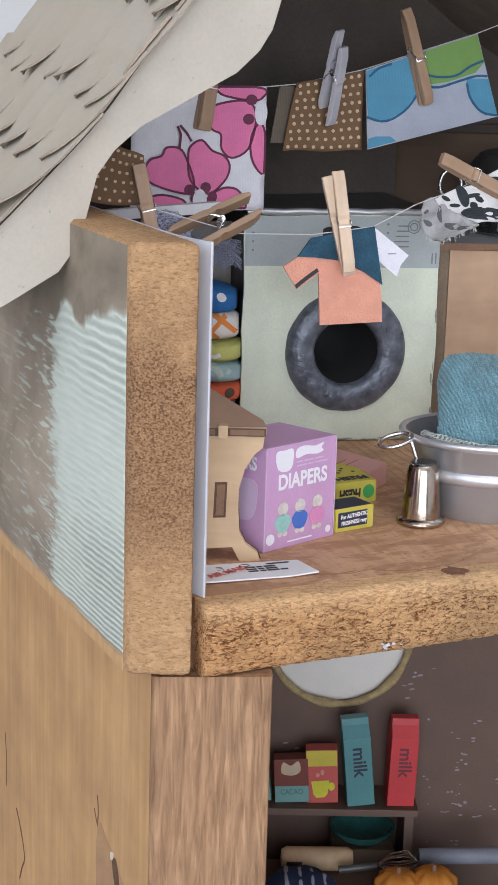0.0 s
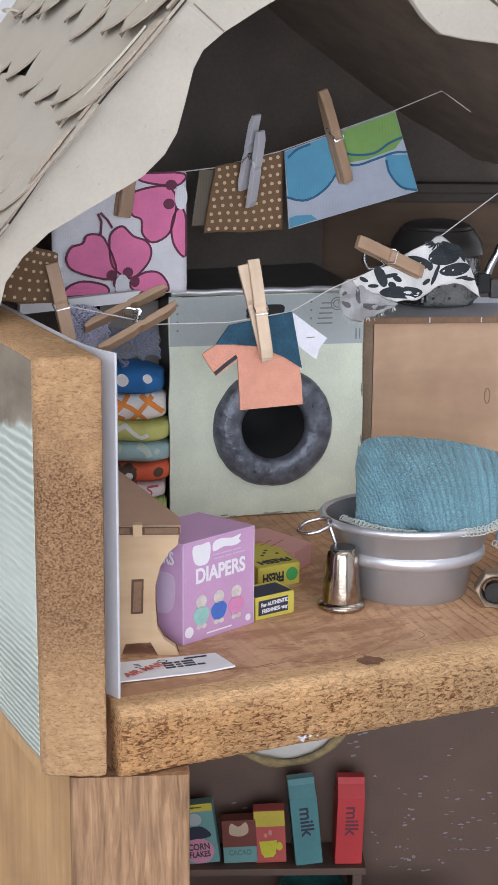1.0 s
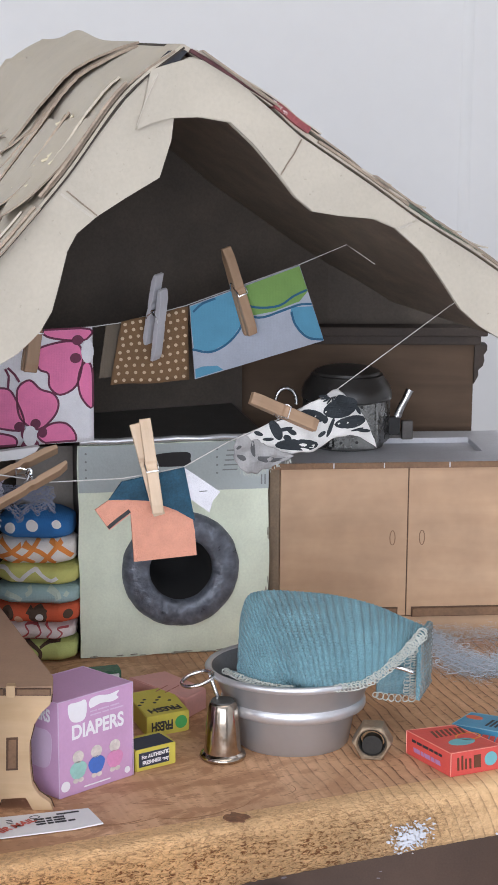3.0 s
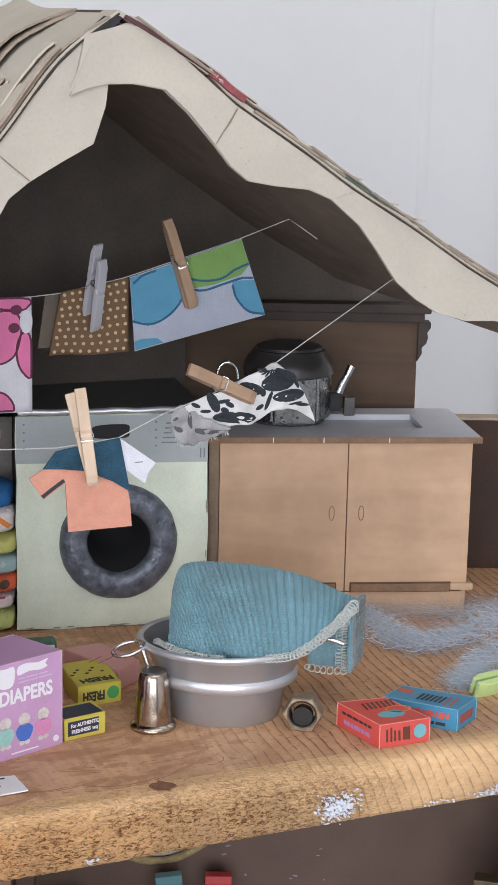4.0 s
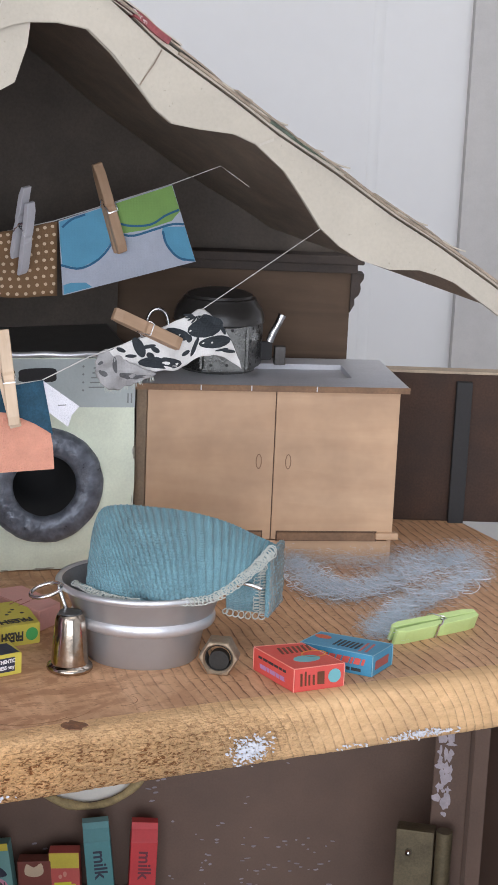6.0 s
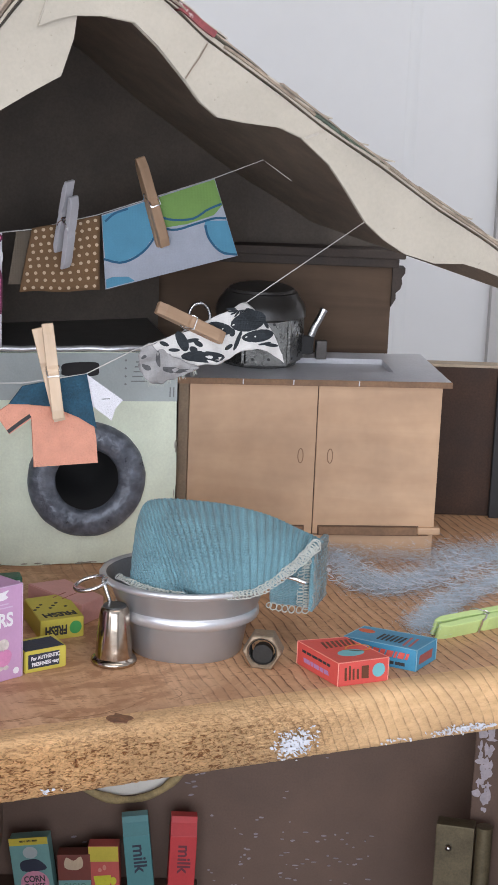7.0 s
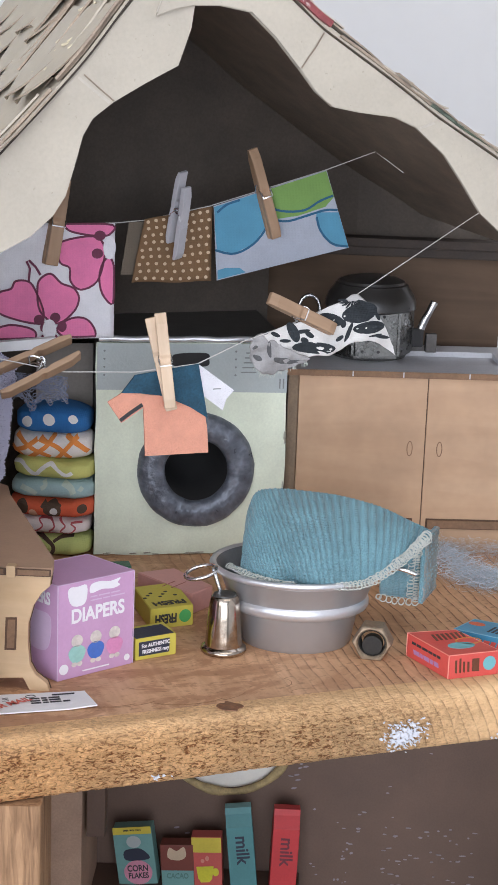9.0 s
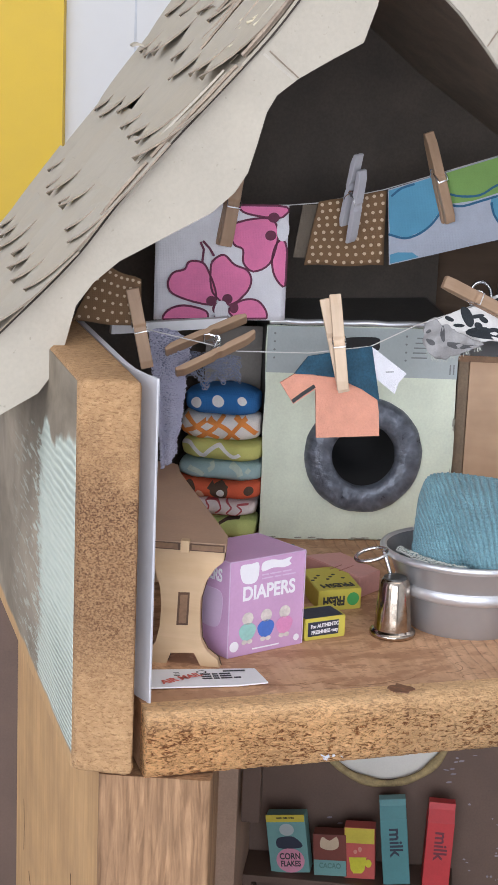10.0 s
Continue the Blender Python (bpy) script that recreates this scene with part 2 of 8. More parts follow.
m_white_board = plain("white_foam_board", (0.64, 0.645, 0.69), 0.5, vary=0.03)
m_paper = plain("white_paper", (0.82, 0.81, 0.82), 0.6, vary=0.03)
m_steel = plain("grey_tub_tin", (0.455, 0.462, 0.48), 0.30, 0.62, vary=0.04, coarse=25, fine=300, bumps=0.0, spread=0.04)
m_chrome = plain("polished_nickel", (0.47, 0.40, 0.33), 0.15, 1.0, vary=0.18, coarse=260, fine=500, bumps=0.06, spread=0.06)
m_wire = plain("silver_wire", (0.72, 0.72, 0.73), 0.25, 1.0, vary=0.05)
m_satin = plain("satin_rolled_tin", (0.66, 0.665, 0.69), 0.34, 0.7, vary=0.05, bumps=0.05)
m_brass = plain("dull_brass_nut", (0.42, 0.335, 0.245), 0.36, 0.8, vary=0.25, coarse=180)
m_mint_card = plain("mint_painted_card", (0.75, 0.80, 0.645), 0.55, vary=0.10, coarse=45)
m_grey_card = plain("grey_control_strip", (0.43, 0.475, 0.47), 0.6, vary=0.06)
m_tape = plain("charcoal_glossy_tape", (0.15, 0.165, 0.20), 0.33, 0.25, vary=0.34, coarse=170, fine=330, bumps=1.0)
m_ink = plain("dark_ink", (0.035, 0.035, 0.038), 0.6)
m_grey_ink = plain("grey_ink", (0.22, 0.23, 0.23), 0.6)
m_worktop = plain("grey_painted_worktop", (0.64, 0.635, 0.665), 0.45, vary=0.1, coarse=40)
m_peg_pale = wood("pale_birch", (0.74, 0.58, 0.43), (0.64, 0.47, 0.32), (1, 1, 0.1), 200, 0.55, 0.2, 0.1)
# brown birch, coloured darker for the dim light at the back
m_peg_brown = wood("shade_toned_birch", (0.45, 0.30, 0.198), (0.36, 0.232, 0.142), (1, 1, 0.1), 200, 0.55, 0.2, 0.1)
m_peg_grey = plain("grey_white_peg_paint", (0.50, 0.49, 0.52), 0.55, vary=0.08)
m_peg_lime = plain("lime_peg_paint", (0.56, 0.72, 0.29), 0.5, vary=0.06)
m_string = plain("cotton_string", (0.62, 0.60, 0.58), 0.8)
m_wall = plain("white_painted_wall", (0.680, 0.672, 0.668), 0.6, vary=0.02, coarse=3, fine=60, bumps=0.05)
m_wall_strip = plain("grey_wall_edge", (0.47, 0.45, 0.435), 0.6, vary=0.05)
m_yellow = plain("yellow_painted_panel", (0.72, 0.47, 0.018), 0.45, vary=0.05, coarse=6)
m_red_print = plain("faded_red_print", (0.27, 0.062, 0.066), 0.55, vary=0.3, coarse=220)
m_green_print = plain("faded_green_print", (0.085, 0.11, 0.08), 0.55, vary=0.4, coarse=220)


def cardboard(name, col):
    mat = plain(name, col, 0.85, vary=0.07, coarse=35, fine=700, bumps=0.25)
    n, l = nodes_of(mat)
    b = n["Principled BSDF"]
    src = b.inputs["Base Color"].links[0].from_socket
    fleck = noise_tex(n, l, coords(n, l, 1.0), 420.0, 2, 0.5)
    f = ramp(n, l, fleck, [(0.70, (0, 0, 0)), (0.76, (0.35, 0.35, 0.35))]).outputs[0]
    l.new(mixc(n, l, f, src, (0.2, 0.17, 0.14)), b.inputs["Base Color"])
    return mat


m_card = cardboard("grey_chipboard", (0.49, 0.442, 0.368))
m_card_dim = cardboard("grey_chipboard_worn", (0.49, 0.435, 0.355))
# dark brown that paints the shade in the gaps between shingles
m_gap_shade = plain("shaded_gap_brown", (0.055, 0.043, 0.035), 0.9, vary=0.2)
# serves torn card edges, and rims darkened to look shaded
m_card_edge = plain("torn_and_shaded_chipboard", (0.36, 0.285, 0.22), 0.9, vary=0.3)


def fabric(name, col, weave=2600.0, vary=0.08, rough=0.9):
    mat = plain(name, col, rough, vary=vary, coarse=80, fine=1500, bumps=0.0)
    n, l = nodes_of(mat)
    b = n["Principled BSDF"]
    heights = []
    for turn in (0, 90):
        w = n.new("ShaderNodeTexWave")
        w.inputs["Scale"].default_value = weave / 6.0
        w.inputs["Distortion"].default_value = 0.6
        l.new(coords(n, l, 1.0, (1, 1, 1), (0, turn, 0)), w.inputs["Vector"])
        heights.append(w.outputs["Fac"])
    a = n.new("ShaderNodeMath")
    l.new(heights[0], a.inputs[0])
    l.new(heights[1], a.inputs[1])
    bump(n, l, a.outputs[0], 0.18, 0.0003, b)
    return mat


def printed(name, base, ink, kind, scale, lo=0.45, hi=0.5, shift=0.0):
    """Cloth with a woven-in pattern: dots, zigzag, net or leaf shapes."""
    mat = fabric(name, base)
    n, l = nodes_of(mat)
    b = n["Principled BSDF"]
    src = b.inputs["Base Color"].links[0].from_socket
    v = coords(n, l, scale, (1, 0.0 if kind in ("dots", "net") else 0.25, 1))
    v.node.inputs["Location"].default_value = (0.3, 0, shift)
    if kind == "net":
        t = n.new("ShaderNodeTexVoronoi")
        t.feature = "DISTANCE_TO_EDGE"
        t.inputs["Scale"].default_value, t.inputs["Randomness"].default_value = 1.0, 0.8
        l.new(v, t.inputs["Vector"])
        f = ramp(n, l, t.outputs["Distance"], [(lo, (1, 1, 1)), (hi, (0, 0, 0))]).outputs[0]
    elif kind == "dots":
        t = n.new("ShaderNodeTexVoronoi")
        t.inputs["Scale"].default_value, t.inputs["Randomness"].default_value = 1.0, 0.15
        l.new(v, t.inputs["Vector"])
        f = ramp(n, l, t.outputs["Distance"], [(lo, (1, 1, 1)), (hi, (0, 0, 0))]).outputs[0]
    else:
        t = n.new("ShaderNodeTexWave")
        t.inputs["Scale"].default_value, t.inputs["Distortion"].default_value = 1.0, 7.0 if kind == "leaf" else 3.5
        t.inputs["Detail Scale"].default_value = 1.6
        t.wave_type = "RINGS" if kind == "leaf" else "BANDS"
        t.bands_direction = "DIAGONAL"
        l.new(v, t.inputs["Vector"])
        f = ramp(n, l, t.outputs["Fac"], [(lo, (0, 0, 0)), (hi, (1, 1, 1))]).outputs[0]
    l.new(mixc(n, l, f, src, ink), b.inputs["Base Color"])
    return mat


m_cloth_white = fabric("white_cotton", (0.80, 0.79, 0.83))
m_cloth_pink = fabric("pink_print", (0.84, 0.225, 0.435))
m_cloth_plum = fabric("plum_print_line", (0.17, 0.045, 0.085))
m_cloth_brown = fabric("brown_cotton", (0.185, 0.105, 0.052))
m_cloth_cream = fabric("cream_dots", (0.60, 0.46, 0.32))
m_cloth_sky = fabric("sky_blue_print", (0.10, 0.30, 0.445))
m_cloth_green = fabric("leaf_green_print", (0.19, 0.335, 0.095))
m_cloth_navy = fabric("deep_blue_line", (0.03, 0.12, 0.22))
m_cloth_pale = fabric("pale_blue_white_cotton", (0.40, 0.43, 0.505))
m_felt_navy = plain("petrol_felt", (0.026, 0.086, 0.138), 0.95, vary=0.3, coarse=160, fine=1100, bumps=1.0)
m_felt_coral = plain("coral_felt", (0.80, 0.37, 0.26), 0.95, vary=0.07, coarse=160, fine=1300, bumps=1.0)
m_felt_white = plain("white_felt", (0.78, 0.77, 0.82), 0.95, vary=0.05, coarse=160, fine=2200, bumps=0.6)
m_bw_white = fabric("white_printed_cotton", (0.74, 0.72, 0.70))
m_bw_black = fabric("black_print", (0.028, 0.034, 0.04))
m_lilac = fabric("lilac_crochet", (0.48, 0.47, 0.58), 900)
m_yarn_white = fabric("white_crochet_edging", (0.52, 0.54, 0.50), 900)
m_wool = plain("pale_blue_mohair", (0.66, 0.76, 0.85), 0.9, vary=0.15, bumps=0.0)


def knit(name, col):
    mat = plain(name, col, 0.95, vary=0.18, coarse=70, fine=1400, bumps=0.4)
    n, l = nodes_of(mat)
    b = n["Principled BSDF"]
    src = b.inputs["Base Color"].links[0].from_socket
    f = ramp(n, l, noise_tex(n, l, coords(n, l, 1.0), 2400.0, 2, 0.5), [(0.40, (0.72, 0.72, 0.72)), (0.62, (1.15, 1.15, 1.15))]).outputs[0]
    l.new(mixc(n, l, 1.0, src, f, "MULTIPLY"), b.inputs["Base Color"])
    b.inputs["Sheen Weight"].default_value = 0.3
    return mat


m_knit = knit("teal_knit_wool", (0.160, 0.315, 0.365))


def painted_side(name):
    """Grey-brown stained board with mint paint brushed over its front part."""
    mat = wood(name, (0.47, 0.395, 0.305), (0.19, 0.155, 0.112), (1, 0.45, 0.6), 34, 0.7, 0.3, 0.3)
    n, l = nodes_of(mat)
    b = n["Principled BSDF"]
    src = b.inputs["Base Color"].links[0].from_socket
    tc, sep = n.new("ShaderNodeTexCoord"), n.new("ShaderNodeSeparateXYZ")
    l.new(tc.outputs["Object"], sep.inputs[0])
    streak = noise_tex(n, l, coords(n, l, 1.0, (1, 0.16, 1), (38, 0, 0)), 420.0, 4, 0.6)
    wob = noise_tex(n, l, coords(n, l, 1.0), 40.0, 3, 0.5)

    def math(op, a, c):
        k = n.new("ShaderNodeMath")
        k.operation = op
        for i, s in enumerate((a, c)):
            if isinstance(s, (int, float)):
                k.inputs[i].default_value = s
            else:
                l.new(s, k.inputs[i])
        return k.outputs[0]

    depth = math("ADD", sep.outputs["Y"], math("MULTIPLY", math("SUBTRACT", streak, 0.5), 0.075))
    depth = math("ADD", depth, math("MULTIPLY", math("SUBTRACT", wob, 0.5), 0.03))
    near = ramp(n, l, math("MULTIPLY", depth, 10.0), [(0.70, (1, 1, 1)), (0.78, (0, 0, 0))]).outputs[0]
    high = math("ADD", sep.outputs["Z"], math("MULTIPLY", math("SUBTRACT", wob, 0.5), 0.03))
    high = math("ADD", high, math("MULTIPLY", sep.outputs["Y"], 0.16))
    low = ramp(n, l, math("MULTIPLY", high, 4.5), [(0.500, (1, 1, 1)), (0.514, (0, 0, 0))]).outputs[0]
    fac = math("MULTIPLY", near, low)
    dry = ramp(n, l, streak, [(0.54, (0, 0, 0)), (0.62, (0.8, 0.8, 0.8))]).outputs[0]
    far = ramp(n, l, math("MULTIPLY", depth, 5.0), [(0.45, (1, 1, 1)), (0.8, (0, 0, 0))]).outputs[0]
    fac = math("MAXIMUM", fac, math("MULTIPLY", math("MULTIPLY", dry, low), far))
    mint = ramp(n, l, streak, [(0.3, (0.56, 0.615, 0.535)), (0.7, (0.66, 0.70, 0.61))]).outputs[0]
    # brush ridges run along the board, fine near its foot and broad near its top
    rise = math("ADD", sep.outputs["Z"], math("MULTIPLY", sep.outputs["Y"], 0.03))
    comb = math("SUBTRACT", math("MULTIPLY", rise, 3500.0), math("MULTIPLY", math("MULTIPLY", rise, rise), 8300.0))
    comb = math("ADD", comb, math("MULTIPLY", wob, 7.0))
    comb = math("MULTIPLY", math("ADD", math("SINE", comb, 0.0), 1.0), 0.5)
    front = ramp(n, l, math("MULTIPLY", depth, 10.0), [(0.30, (1, 1, 1)), (0.70, (0.35, 0.35, 0.35))]).outputs[0]
    ridge = math("MULTIPLY", comb, front)
    lowband = ramp(n, l, math("MULTIPLY", sep.outputs["Z"], 8.0), [(0.26, (1, 1, 1)), (0.42, (0.25, 0.25, 0.25)), (0.60, (0.22, 0.22, 0.22)), (0.76, (1, 1, 1))]).outputs[0]
    ridge = math("MULTIPLY", math("POWER", ridge, 1.6), lowband)
    scraped = ramp(n, l, comb, [(0.10, (0.3, 0.3, 0.3)), (0.38, (0, 0, 0))]).outputs[0]
    bottom = ramp(n, l, math("MULTIPLY", sep.outputs["Z"], 8.0), [(0.20, (1, 1, 1)), (0.38, (0, 0, 0))]).outputs[0]
    fac = math("MULTIPLY", fac, math("SUBTRACT", 1.0, math("MULTIPLY", scraped, bottom)))
    groove = math("MULTIPLY", math("SUBTRACT", 1.0, comb), math("MULTIPLY", front, lowband))
    mint = mixc(n, l, math("MULTIPLY", groove, 0.75), mint, (0.40, 0.455, 0.40))
    mint = mixc(n, l, ridge, mint, (0.72, 0.78, 0.69))
    # the stain and the paint stop short of the board's lower edge
    foot = math("SUBTRACT", sep.outputs["Z"], math("MULTIPLY", sep.outputs["Y"], 0.005))
    foot = math("ADD", foot, math("MULTIPLY", math("SUBTRACT", wob, 0.5), 0.004))
    bare = ramp(n, l, math("MULTIPLY", foot, 50.0), [(0.22, (1, 1, 1)), (0.32, (0, 0, 0))]).outputs[0]
    tan = ramp(n, l, noise_tex(n, l, coords(n, l, 1.0, (1, 1, 0.2)), 200.0, 4, 0.6), [(0.3, (0.50, 0.295, 0.132)), (0.7, (0.60, 0.37, 0.18))]).outputs[0]
    fac = math("MULTIPLY", fac, math("SUBTRACT", 1.0, bare))
    l.new(mixc(n, l, bare, mixc(n, l, fac, src, mint), tan), b.inputs["Base Color"])
    bump(n, l, math("MULTIPLY", math("ADD", streak, math("MULTIPLY", ridge, 0.7)), fac), 0.7, 0.0013, b)
    return mat


m_side = painted_side("mint_brushed_board")


# ---- builders ----
def part(name, bm, mat, parent=None, label="", smooth=None, rim=None):
    for v in bm.verts:
        v.co *= C
    bmesh.ops.recalc_face_normals(bm, faces=bm.faces)
    me = bpy.data.meshes.new(name)
    bm.to_mesh(me)
    bm.free()
    me.materials.append(mat)
    if rim is not None:
        me.materials.append(rim[0])
        for face in me.polygons[-rim[1]:]:
            face.material_index = 1
    if smooth is not None:
        me.polygons.foreach_set("use_smooth", [True] * len(me.polygons))
        if smooth < 180:
            me.set_sharp_from_angle(angle=radians(smooth))
    ob = new(name, me)
    if parent is not None:
        ob.parent = parent
    if label:
        ob["label"] = label
    return ob


def thing(name, x, y, z, rz=0.0, label="", category="", group="", kind="", rx=0.0, ry=0.0):
    ob = new(name)
    ob.empty_display_size = 0.01
    ob.matrix_world = pose(x * C, y * C, z * C, rx, ry, rz)
    return tagged(ob, label, category, group, kind)


def box(bm, x0, x1, y0, y1, z0, z1, bev=0.0, m=None):
    r = bmesh.ops.create_cube(bm, size=1, matrix=Matrix.LocRotScale(((x0 + x1) / 2, (y0 + y1) / 2, (z0 + z1) / 2), None, (x1 - x0, y1 - y0, z1 - z0)))
    if bev:
        edges = list({e for v in r["verts"] for e in v.link_edges})
        done = bmesh.ops.bevel(bm, geom=edges, offset=bev, segments=2, affect="EDGES", profile=0.6)
        vs = {v for f in done["faces"] for v in f.verts} | {v for v in r["verts"] if v.is_valid}
    else:
        vs = set(r["verts"])
    if m is not None:
        bmesh.ops.transform(bm, matrix=m, verts=list(vs))
    return bm


def one_box(*a, **k):
    return box(bmesh.new(), *a, **k)


def prism(bm, pts, axis, a, b):
    """Extrude a 2D outline from a to b along an axis: 'z' takes (x, y), 'y' takes (x, z), 'x' takes (y, z)."""
    def at(p, h):
        return {"z": (p[0], p[1], h), "y": (p[0], h, p[1]), "x": (h, p[0], p[1])}[axis]
    lo, hi = [bm.verts.new(at(p, a)) for p in pts], [bm.verts.new(at(p, b)) for p in pts]
    bm.faces.new(lo)
    bm.faces.new(hi)
    for i in range(len(pts)):
        j = (i + 1) % len(pts)
        bm.faces.new((lo[i], lo[j], hi[j], hi[i]))
    return bm


def one_prism(pts, axis, a, b):
    return prism(bmesh.new(), pts, axis, a, b)


def lathe(bm, prof, seg=48, sy=1.0, off=(0, 0, 0)):
    rings = []
    for r, z in prof:
        if r < 1e-6:
            rings.append([bm.verts.new((off[0], off[1], z + off[2]))])
        else:
            rings.append([bm.verts.new((off[0] + r * math.cos(2 * math.pi * i / seg), off[1] + sy * r * math.sin(2 * math.pi * i / seg), z + off[2])) for i in range(seg)])
    for p, q in zip(rings, rings[1:]):
        for i in range(seg):
            j = (i + 1) % seg
            if len(p) == 1 and len(q) == 1:
                continue
            if len(p) == 1:
                bm.faces.new((p[0], q[i], q[j]))
            elif len(q) == 1:
                bm.faces.new((p[i], p[j], q[0]))
            else:
                bm.faces.new((p[i], p[j], q[j], q[i]))
    return bm


def tube(bm, pts, r, seg=8, closed=False):
    pts = [Vector(p) for p in pts]
    rings, n = [], len(pts)
    up = Vector((0.13, 0.21, 0.97))
    for i, p in enumerate(pts):
        d = (pts[(i + 1) % n] - pts[i - 1]) if closed else (pts[min(i + 1, n - 1)] - pts[max(i - 1, 0)])
        d.normalize()
        a = d.cross(up)
        if a.length < 1e-3:
            a = d.cross(Vector((1, 0, 0)))
        a.normalize()
        b = d.cross(a)
        rr = r(i / max(1, n - 1)) if callable(r) else r
        rings.append([bm.verts.new(p + a * rr * math.cos(2 * math.pi * k / seg) + b * rr * math.sin(2 * math.pi * k / seg)) for k in range(seg)])
    pairs = list(zip(rings, rings[1:])) + ([(rings[-1], rings[0])] if closed else [])
    for p, q in pairs:
        for k in range(seg):
            j = (k + 1) % seg
            bm.faces.new((p[k], p[j], q[j], q[k]))
    if not closed:
        bm.faces.new(rings[0])
        bm.faces.new(rings[-1][::-1])
    return bm


def sheet(fn, nu, nv, thick, bm=None):
    """A cloth or card of some thickness over a grid of (a, b) in 0..1."""
    bm = bm or bmesh.new()
    g = [[Vector(fn(i / nu, j / nv)) for j in range(nv + 1)] for i in range(nu + 1)]
    front, back = [], []
    for i in range(nu + 1):
        fr, br = [], []
        for j in range(nv + 1):
            du = g[min(i + 1, nu)][j] - g[max(i - 1, 0)][j]
            dv = g[i][min(j + 1, nv)] - g[i][max(j - 1, 0)]
            nrm = du.cross(dv)
            nrm = nrm.normalized() if nrm.length > 1e-9 else Vector((0, -1, 0))
            fr.append(bm.verts.new(g[i][j] + nrm * thick / 2))
            br.append(bm.verts.new(g[i][j] - nrm * thick / 2))
        front.append(fr)
        back.append(br)
    for i in range(nu):
        for j in range(nv):
            bm.faces.new((front[i][j], front[i + 1][j], front[i + 1][j + 1], front[i][j + 1]))
            bm.faces.new((back[i][j], back[i][j + 1], back[i + 1][j + 1], back[i + 1][j]))
    rim = [(i, 0) for i in range(nu)] + [(nu, j) for j in range(nv)] + [(i, nv) for i in range(nu, 0, -1)] + [(0, j) for j in range(nv, 0, -1)]
    for k in range(len(rim)):
        (a, b), (c, d) = rim[k], rim[(k + 1) % len(rim)]
        bm.faces.new((front[a][b], back[a][b], back[c][d], front[c][d]))
    return bm


def spline(pts, t):
    """A smooth curve through points, t in 0..1."""
    n = len(pts) - 1
    x = min(max(t, 0.0), 1.0) * n
    i = min(int(x), n - 1)
    f = x - i
    p = [Vector(pts[min(max(k, 0), n)]) for k in (i - 1, i, i + 1, i + 2)]
    return 0.5 * (2 * p[1] + (p[2] - p[0]) * f + (2 * p[0] - 5 * p[1] + 4 * p[2] - p[3]) * f * f + (3 * p[1] - p[0] - 3 * p[2] + p[3]) * f ** 3)


def smooth_outline(pts, per=6):
    closed = list(pts)
    n = len(closed)
    out = []
    for i in range(n):
        p = [Vector(closed[(i + k) % n]) for k in (-1, 0, 1, 2)]
        for s in range(per):
            f = s / per
            out.append(tuple(0.5 * (2 * p[1] + (p[2] - p[0]) * f + (2 * p[0] - 5 * p[1] + 4 * p[2] - p[3]) * f * f + (3 * p[1] - p[0] - 3 * p[2] + p[3]) * f ** 3)))
    return out


def word(name, text, size, m, mat, parent, wide=1.0, bold=0.0):
    """Raised lettering in the built-in font, lying in the local x-y plane of m (cm)."""
    cu = bpy.data.curves.new(name, "FONT")
    cu.body, cu.size, cu.extrude, cu.offset, cu.align_x, cu.align_y = text, size * C, 0.006 * C, bold * C, "CENTER", "CENTER"
    tmp = bpy.data.objects.new(name, cu)
    scene.collection.objects.link(tmp)
    me = bpy.data.meshes.new_from_object(tmp.evaluated_get(bpy.context.evaluated_depsgraph_get()))
    bpy.data.objects.remove(tmp)
    bpy.data.curves.remove(cu)
    me.transform(Matrix.Diagonal((wide, 1, 1, 1)))
    me.materials.clear()
    me.materials.append(mat)
    ob = new(name, me)
    ob.parent = parent
    mm = m.copy()
    mm.translation *= C
    ob.matrix_local = mm
    return ob


def face_frame(o, right, up):
    """A pose (cm) whose x runs to the right and y up on a face; o is its origin."""
    x, y = Vector(right).normalized(), Vector(up)
    y = (y - x * y.dot(x)).normalized()
    z = x.cross(y)
    return Matrix(((x.x, y.x, z.x, o[0]), (x.y, y.y, z.y, o[1]), (x.z, y.z, z.z, o[2]), (0, 0, 0, 1)))


def patch(bm, pts, m, lift=0.004, thick=0.01):
    """A thin printed shape on a face."""
    lo, hi = [bm.verts.new(m @ Vector((x, y, lift))) for x, y in pts], [bm.verts.new(m @ Vector((x, y, lift + thick))) for x, y in pts]
    bm.faces.new(hi)
    for i in range(len(pts)):
        j = (i + 1) % len(pts)
        bm.faces.new((lo[i], lo[j], hi[j], hi[i]))
    return bm


def oval(cx, cy, rx, ry, n=20, turn=0.0):
    t = radians(turn)
    return [(cx + rx * math.cos(a) * math.cos(t) - ry * math.sin(a) * math.sin(t), cy + rx * math.cos(a) * math.sin(t) + ry * math.sin(a) * math.cos(t)) for a in (2 * math.pi * i / n for i in range(n))]


def rect(x0, x1, y0, y1):
    return [(x0, y0), (x1, y0), (x1, y1), (x0, y1)]


